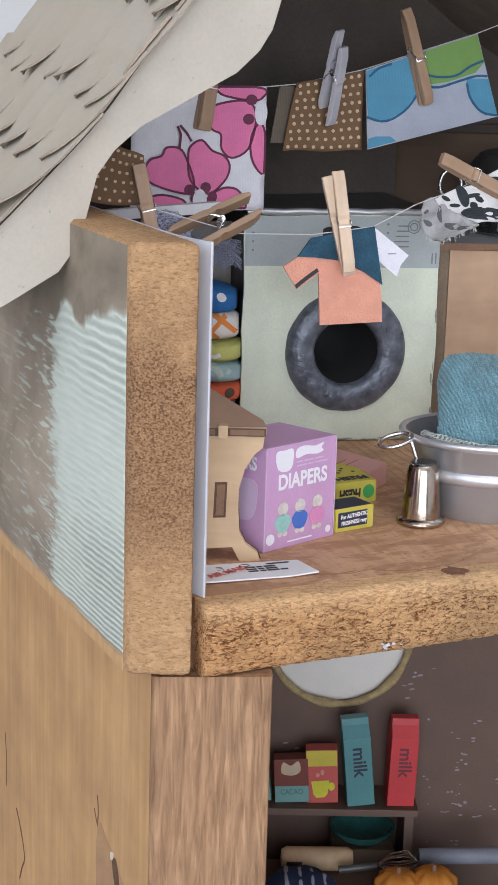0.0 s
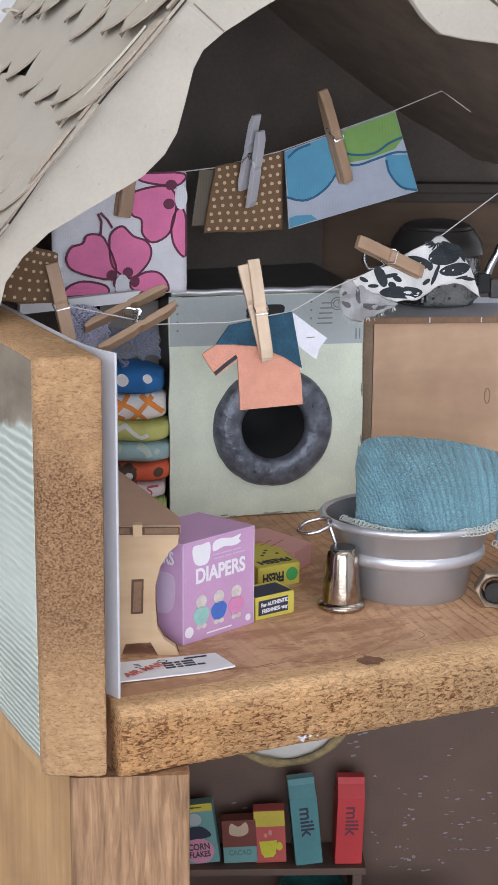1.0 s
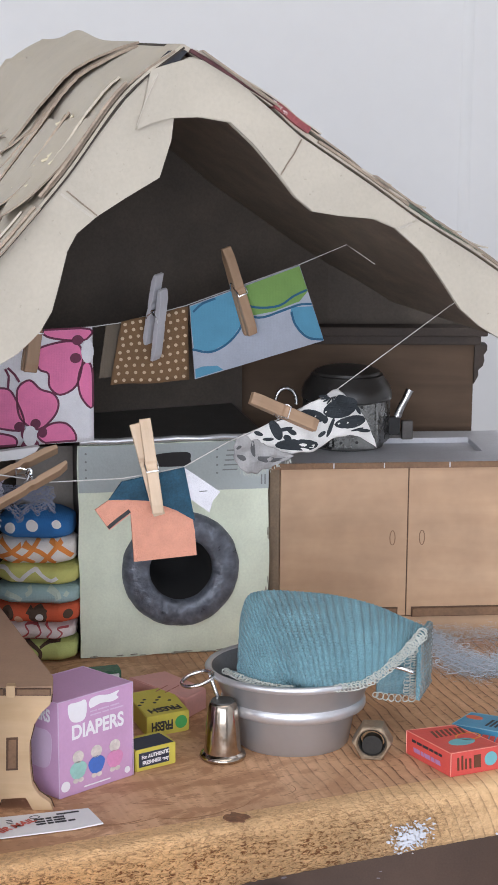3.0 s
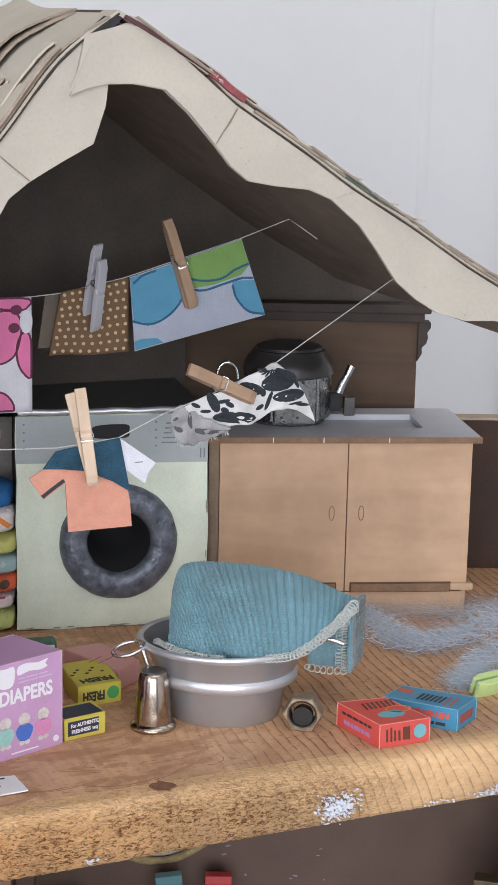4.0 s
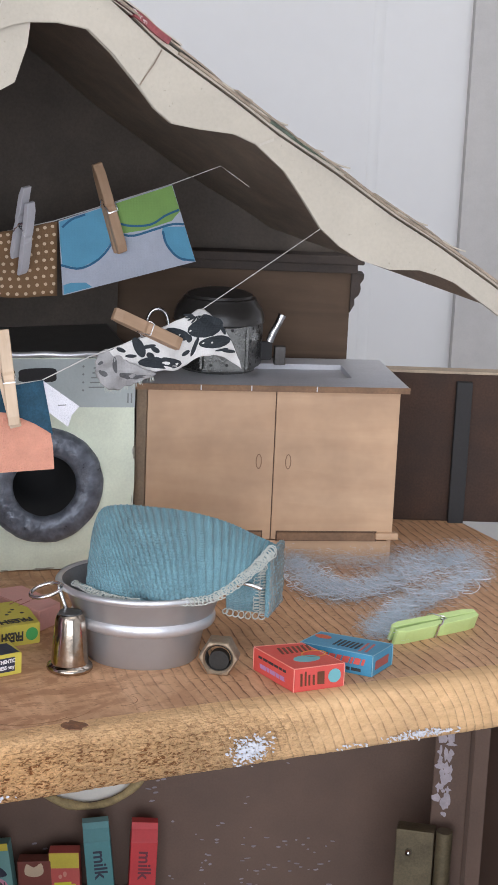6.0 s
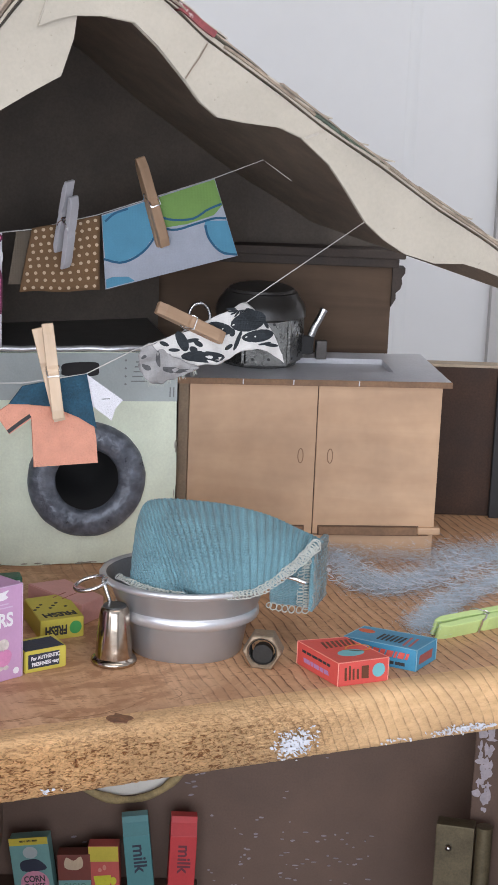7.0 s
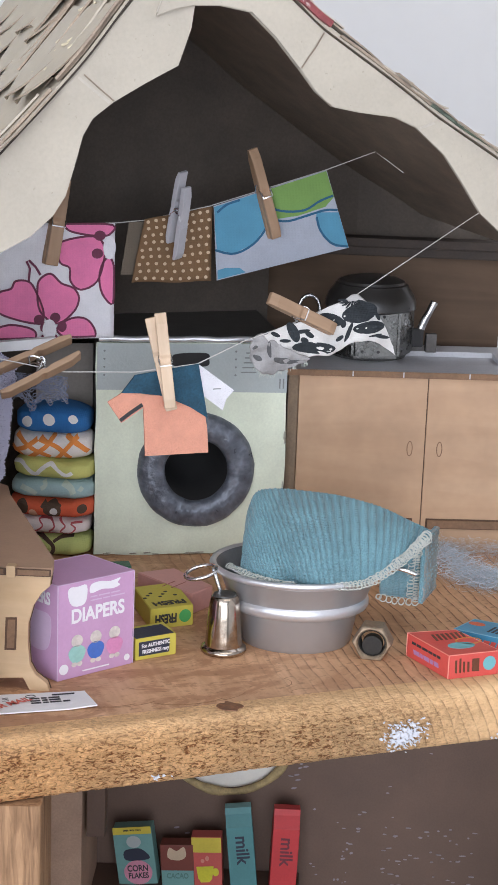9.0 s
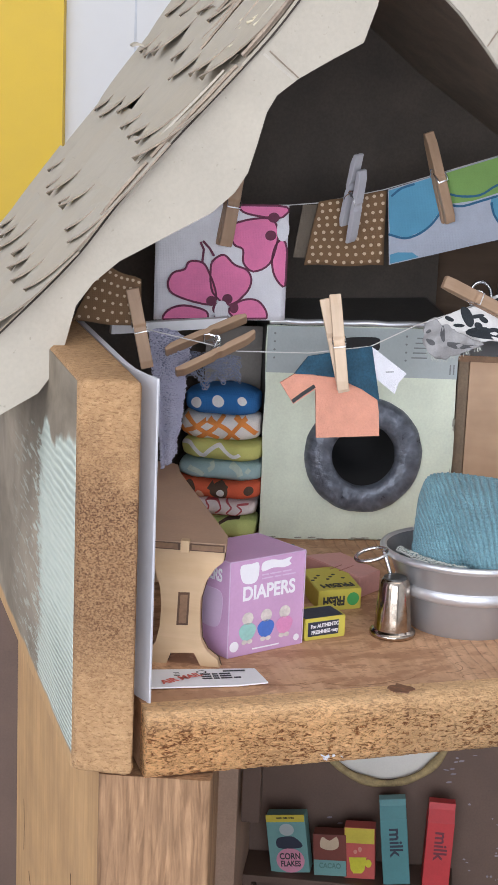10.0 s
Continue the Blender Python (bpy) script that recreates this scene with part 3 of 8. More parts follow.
def ring_strip(bm, pts, width, m, lift=0.004, thick=0.01):
    """A printed line that follows a polyline on a face, as one ribbon; it closes where its ends meet."""
    pts = [Vector((p[0], p[1])) for p in pts]
    shut = (pts[0] - pts[-1]).length < 1e-6
    if shut:
        pts = pts[:-1]
    n = len(pts)
    rows = []
    for i, p in enumerate(pts):
        a, b = (pts[i - 1], pts[(i + 1) % n]) if shut else (pts[max(i - 1, 0)], pts[min(i + 1, n - 1)])
        d = (b - a)
        d = d.normalized() if d.length > 1e-9 else Vector((1, 0))
        s = Vector((-d.y, d.x)) * width / 2
        rows.append([bm.verts.new(m @ Vector((q.x, q.y, h))) for q, h in ((p - s, lift), (p - s, lift + thick), (p + s, lift + thick), (p + s, lift))])
    for a, b in list(zip(rows, rows[1:])) + ([(rows[-1], rows[0])] if shut else []):
        for k in range(3):
            bm.faces.new((a[k], a[k + 1], b[k + 1], b[k]))
    return bm


# ---- the room ----
def room():
    def slab(name, *a, mat=m_wall, label="", cat="wall"):
        return tagged(part(name, one_box(*a), mat), label, cat, kind="structure")
    slab("wall_back", -180, 210, 92, 100, -80, 165, label="plain white painted wall behind the dollhouse")
    slab("wall_right", 202, 210, -330, 92, -80, 165, label="plain white side wall of the room")
    # out-of-view wall, opened only to hold the added front light
    bm = bmesh.new()
    box(bm, -180, -135, -338, -330, -80, 165)
    box(bm, 135, 210, -338, -330, -80, 165)
    box(bm, -135, 135, -338, -330, -80, -50)
    box(bm, -135, 135, -338, -330, 146, 165)
    tagged(part("wall_front", bm, m_wall), "unseen white wall with an opening added for the front light", "wall", kind="structure")
    bm = bmesh.new()
    box(bm, -180, -172, -330, -270, -80, 165)
    box(bm, -180, -172, -95, 92, -80, 165)
    box(bm, -180, -172, -270, -95, -80, 0)
    box(bm, -180, -172, -270, -95, 152, 165)
    tagged(part("wall_left", bm, m_wall), "white side wall with a large window opening", "wall", kind="structure")
    slab("floor", -180, 210, -338, 100, -88, -80, mat=m_wall_strip, label="grey floor of the room", cat="floor")
    slab("ceiling", -180, 210, -338, 100, 165, 172, label="white ceiling of the room", cat="ceiling")
    slab("trim_strip", 29.0, 36, 90.5, 92.2, -80, 165, mat=m_wall_strip, label="grey upright trim strip on the white wall", cat="trim")
    tagged(part("trim_bead", one_prism([(20.2, 92.04), (20.45, 91.97), (20.7, 91.92), (21.0, 91.92), (21.25, 91.97), (21.5, 92.04), (21.5, 92.2), (20.2, 92.2)], "z", -80, 165), m_wall, smooth=40), "shallow upright moulding on the white wall", "trim", kind="structure")
    slab("trim_joint", -27.7, -27.5, 91.95, 92.1, -80, 165, mat=plain("joint_filler", (0.57, 0.585, 0.62), 0.6), label="thin upright joint line in the white wall", cat="trim")
    slab("yellow_panel", -75, -33.9, 90.9, 92.1, -80, 165, mat=m_yellow, label="glossy yellow painted upright panel by the wall", cat="panel")
    t = thing("sideboard", -62, 52, -80, label="dark brown sideboard standing behind the dollhouse", category="sideboard")
    part("body", one_box(0, 42, 0, 26, 0, 70, 0.6), m_dark_red, t)
    part("top", one_box(-1, 43, -1, 27, 70.05, 73, 0.5), m_dark_red, t)


room()
# frame added round the overhead fill, never in view
lamp = thing("unseen_fill_lamp", 35, -75, 140, label="unseen flat white frame added round the overhead fill light", category="lamp")
part("frame", box(box(one_box(-62, 62, -33, -31, -2, 24.8), -62, 62, 31, 33, -2, 24.8), -62, -60.5, -31, 31, -2, 24.8), m_white_board, lamp)


# ---- the dollhouse carcass ----
def shelf_board():
    t = thing("shelf_board", 0, 0, 0, YAW, "thick fir shelf board with a rough sawn front edge", "shelf", kind="structure")
    part("board_top", one_box(-10.75, 26, -4.6, 26, -2.4, 0), m_plank_top, t)
    soft = [(-4.6, 0.0), (-4.95, -0.015), (-5.3, -0.09), (-5.55, -0.3), (-5.7, -0.68), (-5.72, -1.1), (-5.68, -1.5), (-5.6, -1.9), (-5.48, -2.2), (-5.2, -2.4), (-4.6, -2.4)]
    hard = [(-4.6, 0.0), (-5.0, 0.0), (-5.3, -0.02), (-5.5, -0.12), (-5.62, -0.42), (-5.66, -0.9), (-5.64, -1.4), (-5.6, -1.85), (-5.52, -2.22), (-5.3, -2.4), (-4.6, -2.4)]
    nu, nv = 640, 48
    bm = bmesh.new()
    rows = []
    for i in range(nu + 1):
        u = -10.75 + 36.75 * i / nu
        k = min(max((u + 6) / 7.0, 0), 1)
        row = []
        for j in range(nv + 1):
            b = j / nv
            p = spline([(0, *q) for q in soft], b) * k + spline([(0, *q) for q in hard], b) * (1 - k)
            w = math.sin(math.pi * min(max(b, 0), 1)) ** 0.5 if 0 < b < 1 else 0
            rough = 1.0 - 0.75 * min(max((u - 5) / 6.0, 0), 1)
            n1 = abs(noise.noise((u * 3.2, p.z * 6.0, 3.1))) * 0.13 + noise.noise((u * 8.0, p.z * 12.0, 9.7)) * 0.06
            n0 = noise.noise((u * 0.35, p.z * 0.6, 1.7)) * 0.10
            row.append(bm.verts.new((u, p.y + w * (n1 * rough + n0), p.z + w * noise.noise((u * 5.0, p.z * 5.0, 5.5)) * 0.02)))
        rows.append(row)
    for a, b in zip(rows, rows[1:]):
        for j in range(nv):
            bm.faces.new((a[j], a[j + 1], b[j + 1], b[j]))
    bm.faces.new(rows[0])
    bm.faces.new(rows[-1][::-1])
    part("front_edge", bm, m_plank_edge, t, "rough sawn pale front edge with torn grain", smooth=180)
    # flaked white paint on the lower front
    bm = bmesh.new()
    rnd = random.Random(5)
    for cu_, cz, su, sz, count in ((5.0, -1.5, 0.75, 0.42, 330), (12.3, -1.95, 1.5, 0.14, 150), (-4.4, -2.0, 0.4, 0.08, 9), (9.4, -2.08, 1.3, 0.1, 14)):
        for _ in range(count):
            u, z = rnd.gauss(cu_, su * 0.5), min(-0.9, max(-2.3, rnd.gauss(cz, sz * 0.6)))
            s, h = rnd.choice((0.03, 0.05, 0.07, 0.12)) * rnd.uniform(0.6, 1.2), rnd.uniform(0.012, 0.05)
            k = -5.78 - 0.06 * math.exp(-((z + 1.1) / 0.8) ** 2) + 0.28 * max(0, (-1.5 - z)) ** 1.3
            m = face_frame((u, k, z), (1, 0, 0), (0, 0.12, 1))
            turn, ragged = radians(rnd.uniform(-70, 10)), []
            for i in range(9):
                a, q = 2 * math.pi * i / 9, rnd.uniform(0.35, 1.25)
                x, y = s * q * math.cos(a), h * q * math.sin(a)
                ragged.append((x * math.cos(turn) - y * math.sin(turn), x * math.sin(turn) + y * math.cos(turn)))
            patch(bm, ragged, m, 0.0, 0.05)
    part("paint_flakes", bm, m_white_board, t, "flakes of old white paint", )
    # dark knot and end grain checks on the top
    bm = bmesh.new()
    m = face_frame((-1.5, -5.0, 0.0), (1, 0.1, 0), (0, 1, 0))
    patch(bm, smooth_outline([(-0.62, 0.16), (-0.3, 0.34), (-0.05, 0.30), (0.12, 0.42), (0.4, 0.22), (0.62, 0.10), (0.66, -0.10), (0.3, -0.16), (0.1, -0.30), (-0.15, -0.20), (-0.42, -0.14)], 3), m @ Matrix.Diagonal((0.72, 1.35, 1, 1)), -0.02, 0.023)
    swirl = plain("dark_grain_swirl", (0.35, 0.18, 0.085), 0.65, vary=0.3, coarse=200)
    for c, rx, ry, a0, a1, w in (((-2.6, -3.9), 1.3, 0.5, 190, 330, 0.05), ((-2.3, -3.6), 1.9, 0.8, 200, 340, 0.035), ((0.9, -3.3), 0.6, 0.5, 250, 400, 0.03), ((-5.2, -3.4), 1.1, 0.5, 160, 300, 0.06), ((-5.0, -3.1), 1.7, 0.9, 170, 310, 0.04), ((1.6, -4.3), 0.5, 0.22, 20, 200, 0.03)):
        line = [(c[0] + rx * math.cos(radians(a0 + (a1 - a0) * k / 18)), c[1] + ry * math.sin(radians(a0 + (a1 - a0) * k / 18))) for k in range(19)]
        part("grain_swirl", ring_strip(bmesh.new(), line, w, face_frame((0, 0, 0), (1, 0, 0), (0, 1, 0)), -0.004, 0.0065), swirl, t)
    part("knot", bm, plain("dark_knot", (0.25, 0.115, 0.058), 0.6, vary=0.45, coarse=380), t)


shelf_board()


def side_board():
    t = thing("side_wall_board", -10.3, -9.5, -2.2, YAW, "thick upright board with mint paint brushed on its side", "board", kind="structure")
    bm = bmesh.new()
    loop = [(0.06, 31), (0.06, 0.3), (0.09, 0.1), (0.16, -0.02)] + [(0.22 + 1.58 * k / 22, -0.07 - 0.65 * k / 22) for k in range(23)] + [(1.9, -0.72), (1.97, -0.62), (2.0, -0.45), (2.0, 31)]
    rings, nz = [], 150
    for q in range(nz + 1):
        z = 13.5 * q / nz
        e = 0.14 * (1 - min(1, z / 0.14)) ** 2 + 0.16 * (1 - min(1, (13.5 - z) / 0.16)) ** 2
        ring = []
        for k, (x, y) in enumerate(loop):
            face = 1.0 if 3 <= k <= 27 else 0.0
            d = face * (0.05 * noise.noise((x * 5.5, z * 4.6, 2.2)) + 0.035 * noise.noise((x * 13, z * 11, 6.2)) + 0.03 * noise.noise((0.4, z * 0.9, 8.0)))
            cx = 1.0 + (x - 1.0) * (1 - e / 1.2)
            side = 0.03 * noise.noise((z * 3.1, y * 2.0, 4.4)) * face
            ring.append(bm.verts.new((cx + side, y + d + (e if y < 5 else 0), z)))
        rings.append(ring)
    for p, r in zip(rings, rings[1:]):
        for k in range(len(loop)):
            h = (k + 1) % len(loop)
            bm.faces.new((p[k], p[h], r[h], r[k]))
    bm.faces.new(rings[0][::-1])
    bm.faces.new(rings[-1])
    part("board_core", bm, m_end_grain, t, "rough end grain front with a dark weathered middle", smooth=50)
    bm = one_box(0.042, 0.075, 0.3, 31, 0.06, 13.36)
    part("painted_face", bm, m_side, t, "mint green paint streaks over grey-brown wood")
    c = thing("white_card", -7.9, -8.4, 0.02, YAW, "upright sheet of white foam board against the side board", "card")
    # the sheet lies against the board and bends away from it towards its front edge
    bend = [(-0.60, 3.0), (-0.50, 1.7), (-0.28, 0.75), (0.0, 0.0), (0.04, -0.02), (0.09, 0.03), (-0.16, 0.8), (-0.34, 1.75), (-0.40, 3.05)]
    part("bent_front", one_prism(bend, "z", 0, 11.2), m_white_board, c, "front edge of the sheet bending outwards", smooth=40)
    part("sheet", one_box(-0.60, -0.40, 3.0, 12, 0, 11.2), m_white_board, c)
    g = thing("wall_plate", -10.0, -9.43, 11.3, YAW, "dark batten that carries the roof over the side board", "batten", kind="structure")
    part("batten", one_box(0.3, 1.2, 13, 19, 0, 2.0), m_dark, g)


side_board()


def lower_storey():
    leg = thing("corner_post", -9.47, -8.97, -46, 3, "square fir corner post under the shelf board", "post", kind="structure")
    bm = bmesh.new()
    loop = [(0.0, 3.8), (0.0, 0.15), (0.04, 0.04)] + [(0.12 + 3.61 * k / 60, 0.0) for k in range(61)] + [(3.81, 0.04), (3.85, 0.15), (3.85, 3.8)]
    rings = []
    for q in range(141):
        z = 27.5 + 16.05 * q / 140 if q else 0.0
        ring = []
        for k, (x, y) in enumerate(loop):
            wob = 0.35 * noise.noise((x * 0.8, z * 0.35, 3.0))
            d = (0.05 * noise.noise((x * 5.5 + wob * 3, z * 0.42, 1.0)) + 0.035 * noise.noise((x * 12 + wob * 6, z * 0.8, 5.0))) if 3 <= k <= 63 else 0.0
            ring.append(bm.verts.new((x, y + d, z)))
        rings.append(ring)
    for p, r in zip(rings, rings[1:]):
        for k in range(len(loop)):
            h = (k + 1) % len(loop)
            bm.faces.new((p[k], p[h], r[h], r[k]))
    bm.faces.new(rings[0][::-1])
    bm.faces.new(rings[-1])
    part("post", bm, m_leg, leg, smooth=50)
    rnd = random.Random(3)
    side = thing("lower_side_panel", -9.5, -8.7, -46, YAW, "smooth pale pine side panel of the lower storey", "panel", kind="structure")
    part("panel", one_box(0.0, 1.2, 0, 19, 0, 43.7, 0.03), m_pine, side)
    f = face_frame((-0.001, 19, 0), (0, -1, 0), (0, 0, 1))
    knot_brown = plain("browned_pine_knot", (0.43, 0.25, 0.125), 0.65, vary=0.15, coarse=120)
    crack = plain("dark_pine_crack", (0.13, 0.065, 0.032), 0.8, vary=0.3, coarse=200)
    part("knot", patch(bmesh.new(), smooth_outline([(14.05, 36.0), (15.3, 35.75), (16.4, 35.3), (17.6, 33.8), (16.0, 32.6), (14.1, 32.8)], 4), f, 0.0, 0.012), knot_brown, side, "browned grain round a knot")
    part("knot_hole", patch(bmesh.new(), smooth_outline([(15.6, 35.35), (15.95, 35.6), (16.25, 35.2), (16.3, 34.7), (15.9, 34.6)], 4), f, 0.008, 0.012), crack, side, "dark hollow of a knot")
    part("knot_chip", patch(bmesh.new(), smooth_outline([(15.45, 35.62), (15.75, 35.72), (15.72, 35.5), (15.5, 35.35)], 4), f, 0.018, 0.012), plain("pale_pine_chip", (0.72, 0.62, 0.5), 0.6), side)
    for pts, wide in (([(14.0, 37.1), (14.08, 36.6), (14.05, 36.05)], 0.07), ([(13.65, 36.45), (13.9, 36.1), (14.05, 35.9)], 0.05), ([(3.82, 31.9), (4.3, 31.4), (4.8, 30.7), (4.95, 30.1), (4.6, 29.6), (4.25, 28.9)], 0.09), ([(2.2, 34.6), (2.4, 33.4), (2.3, 32.2)], 0.05)):
        run = [tuple(spline([(x, 0, z) for x, z in pts], k / 12))[::2] for k in range(13)]
        part("grain_crack", ring_strip(bmesh.new(), run, wide, f, 0.001, 0.013), crack, side, "fine dark crack in the pine")
    # back wall with a round window
    wall = thing("lower_back_wall", 0, 25, -46, 0, "umber painted back wall with chipped paint flecks", "wall", kind="structure")
    bm = bmesh.new()
    cx, cz, r = -0.55, 32.2, 3.65
    rim = [bm.verts.new((cx + r * math.cos(a), 0, cz + r * math.sin(a))) for a in (2 * math.pi * i / 48 for i in range(48))]
    outer = [bm.verts.new(p) for p in ((-24, 0, 0), (30, 0, 0), (30, 0, 43.4), (-24, 0, 43.4))]
    edges = [bm.edges.new((rim[i], rim[(i + 1) % 48])) for i in range(48)] + [bm.edges.new((outer[i], outer[(i + 1) % 4])) for i in range(4)]
    bmesh.ops.triangle_fill(bm, edges=edges, use_beauty=True)
    ext = bmesh.ops.extrude_face_region(bm, geom=list(bm.faces))
    bmesh.ops.translate(bm, vec=(0, 0.8, 0), verts=[v for v in ext["geom"] if isinstance(v, bmesh.types.BMVert)])
    part("wall_panel", bm, m_umber, wall)
    bm = bmesh.new()
    for i in range(46):
        x, z = rnd.choice((4.6, 6.1, 6.4, 8.3, 8.8, 10.5, 12.2)) + rnd.gauss(0, 0.22), rnd.gauss(24, 4)
        if 15 < z < 36:
            patch(bm, oval(x, z, rnd.uniform(0.03, 0.15), rnd.uniform(0.02, 0.05), 7, rnd.uniform(-10, 15)), face_frame((0, 0, 0), (1, 0, 0), (0, 0, 1)), 0.0, 0.01 + 0.0004 * i)
    for x, z in ((-3.2, 26.2), (-2.6, 25.9), (3.4, 29.4), (3.8, 30.2), (3.2, 28.9), (-8.2, 23.0)):
        patch(bm, oval(x, z, 0.16, 0.06, 9, 12), face_frame((0, 0, 0), (1, 0, 0), (0, 0, 1)), 0.0, 0.01)
    for x, z in ((7.0, 27.6), (6.8, 26.6), (6.5, 25.8), (6.3, 25.3), (5.9, 24.9), (5.6, 23.5), (6.2, 22.9), (6.6, 22.9), (5.5, 22.3), (3.2, 29.6), (3.5, 30.3), (7.4, 22.0)):
        for k in range(2):
            patch(bm, oval(x + rnd.gauss(0, 0.14), z + rnd.gauss(0, 0.08), rnd.uniform(0.06, 0.18), rnd.uniform(0.03, 0.07), 7, rnd.uniform(-10, 25)), face_frame((0, 0, 0), (1, 0, 0), (0, 0, 1)), 0.0, 0.03 + 0.004 * k)
    for k in range(44):
        patch(bm, oval(rnd.uniform(8.2, 13.4), rnd.choice((23.4, 24.1, 24.9, 25.4, 26.3, 26.8)) + rnd.gauss(0, 0.12), rnd.uniform(0.05, 0.2), rnd.uniform(0.02, 0.05), 7, rnd.uniform(-6, 8)), face_frame((0, 0, 0), (1, 0, 0), (0, 0, 1)), 0.0, 0.04 + 0.0006 * k)
    part("paint_chips", bm, plain("lilac_paint_chip", (0.34, 0.29, 0.32), 0.6, vary=0.3), wall)
    win = thing("round_window", cx, 25, -46 + cz, 0, "round window with a rope-like beige rim", "window", kind="structure")
    bm = bmesh.new()
    tube(bm, [((r + 0.05) * math.cos(a), -0.02, (r + 0.05) * math.sin(a)) for a in (2 * math.pi * i / 64 for i in range(64))], lambda t: 0.22 + 0.03 * math.sin(t * 37) + 0.03 * math.sin(t * 71), 10, True)
    part("window_rim", bm, plain("straw_rim", (0.46, 0.345, 0.17), 0.8, vary=0.3, coarse=200), win, smooth=60)
    pane = part("pane", lathe(bmesh.new(), [(0, 0), (r - 0.02, 0), (r - 0.02, 0.1), (0, 0.1)], 48), plain("cream_pane", (0.80, 0.765, 0.70), 0.5, vary=0.06, coarse=25), win, "white frosted round pane")
    pane.matrix_local = pose(0, 0.5 * C, 0, 90, 0, 0)

    low = thing("lower_floor", 0, 0, -30.5, 0, "dark wooden floor of the lower storey", "floor", kind="structure")
    part("floor_board", one_box(-24, 30, -6, 25, -15, 0), m_dark_red, low)
    inner = thing("inner_upright", -9.6, 18, -30.5, 0, "brown upright in the rear corner", "post", kind="structure")
    part("upright", one_box(-3.0, 2.0, 0, 6.9, 0, 28, 0.1), m_corner, inner)
    drop = thing("hanging_batten", -7.5, 18.6, -17.4, 0, "short dark brown batten hanging from the shelf board", "batten", kind="structure")
    part("batten", one_box(0.05, 1.0, 0, 1.2, 0, 14.3, 0.06), m_umber, drop)
    # out-of-view panel added to keep side light off the back wall
    right = thing("unseen_light_blocker", 20.4, -5, -30.5, 0, "unseen panel added to block light from the right of the lower storey", "panel", kind="structure")
    part("panel", one_box(0, 0.6, 0, 24, 0, 27.8), m_umber, right)
    ply = thing("inner_side_panel", -10.0, 3, -30.5, YAW, "brown inner side panel of the lower storey", "panel", kind="structure")
    part("panel", one_box(-0.5, 0.3, 0, 16, 0, 28), m_corner, ply)


lower_storey()


def back_panels():
    g = thing("back_gable", 0, 0, 0, YAW, "dark brown lining closing the back of the house", "wall", kind="structure")
    part("lining", one_prism([(-15.0, 0), (9, 0), (9, 13.5), (15.0, 13.5), (17.5, 14.2), (-0.8, 26.75), (-15.0, 10.2)], "y", 19.6, 19.9), m_dark, g)
    t = thing("back_panel_with_cornice", 0, 22.5, 0, 0, "dark stained back panel with a moulded cornice and bracket", "panel", kind="structure")
    part("panel", one_box(-3, 12.3, 0, 0.8, 0, 13.2), m_dark_red, t)
    bm = one_box(-3, 12.9, -0.55, 0.8, 13.2, 13.65, 0.08)
    box(bm, -3, 12.6, -0.35, -0.002, 12.75, 13.2, 0.06)
    part("cornice", bm, m_cornice, t)
    part("upper_board", one_prism([(-3, 13.4), (12.6, 13.4), (12.6, 13.9), (-3, 22.2)], "y", 0.82, 1.1), m_dark, t)
    prof = [(0, 12.75), (0.62, 12.75), (0.62, 12.5), (0.45, 12.25), (0.5, 12.0), (0.42, 11.7), (0.2, 11.5), (0.22, 11.2), (0.05, 10.9), (0, 10.8)]
    bm = one_prism([(x + 12.3, z) for x, z in prof], "y", -0.3, 0.75)
    part("bracket", bm, m_cornice, t, "small scrolled corner bracket")
    low = thing("low_rear_wall", 12.6, 22.8, 0, 0, "low dark brown rear wall beside the sink unit", "wall", kind="structure")
    part("boarding", one_box(0, 17, 0, 0.9, 0, 7.75, 0.05), plain("red_brown_stain", (0.052, 0.028, 0.019), 0.85, vary=0.35, coarse=40), low)
    part("top_edge", one_box(0, 17, -0.03, 0.93, 7.755, 7.9, 0.03), plain("bare_beige_edge", (0.42, 0.33, 0.24), 0.7, vary=0.2), low, "pale bare top edge")
    part("rail", one_box(5.4, 6.2, -0.4, -0.002, 0, 7.4, 0.05), m_hole, low)


back_panels()


# ---- cardboard roof ----
LEFT_F = [(-1.2, 26.55), (-3.4, 24.85), (-5.7, 21.95), (-8.8, 18.6), (-10.75, 16.4), (-12.4, 14.3), (-14.9, 11.8), (-18.3, 8.5)]
LEFT_B = [(-0.7, 27.2), (-2.4, 25.9), (-4.6, 22.7), (-7.0, 19.4), (-9.0, 17.0), (-10.9, 14.6), (-13.2, 11.6), (-16.4, 8.2)]
RIGHT_F = [(-1.2, 26.55), (2.03, 24.7), (3.4, 23.6), (6.4, 21.75), (8.3, 20.5), (10.85, 19.05), (13.5, 17.4), (15.7, 16.2), (18.5, 14.5), (21.4, 12.6)]
RIGHT_B = [(-0.7, 27.0), (2.0, 24.9), (3.4, 23.9), (5.4, 22.5), (7.3, 21.0), (9.4, 19.6), (11.8, 18.0), (13.6, 16.9), (15.2, 15.9), (17.0, 14.6)]


def slope_point(front, back, v, b):
    k = min(max((v - 0.8) / 19.2, 0), 1)
    p = spline([(u, 0, z) for u, z in front], b) * (1 - k) + spline([(u, 0, z) for u, z in back], b) * k
    p.y = v
    return p


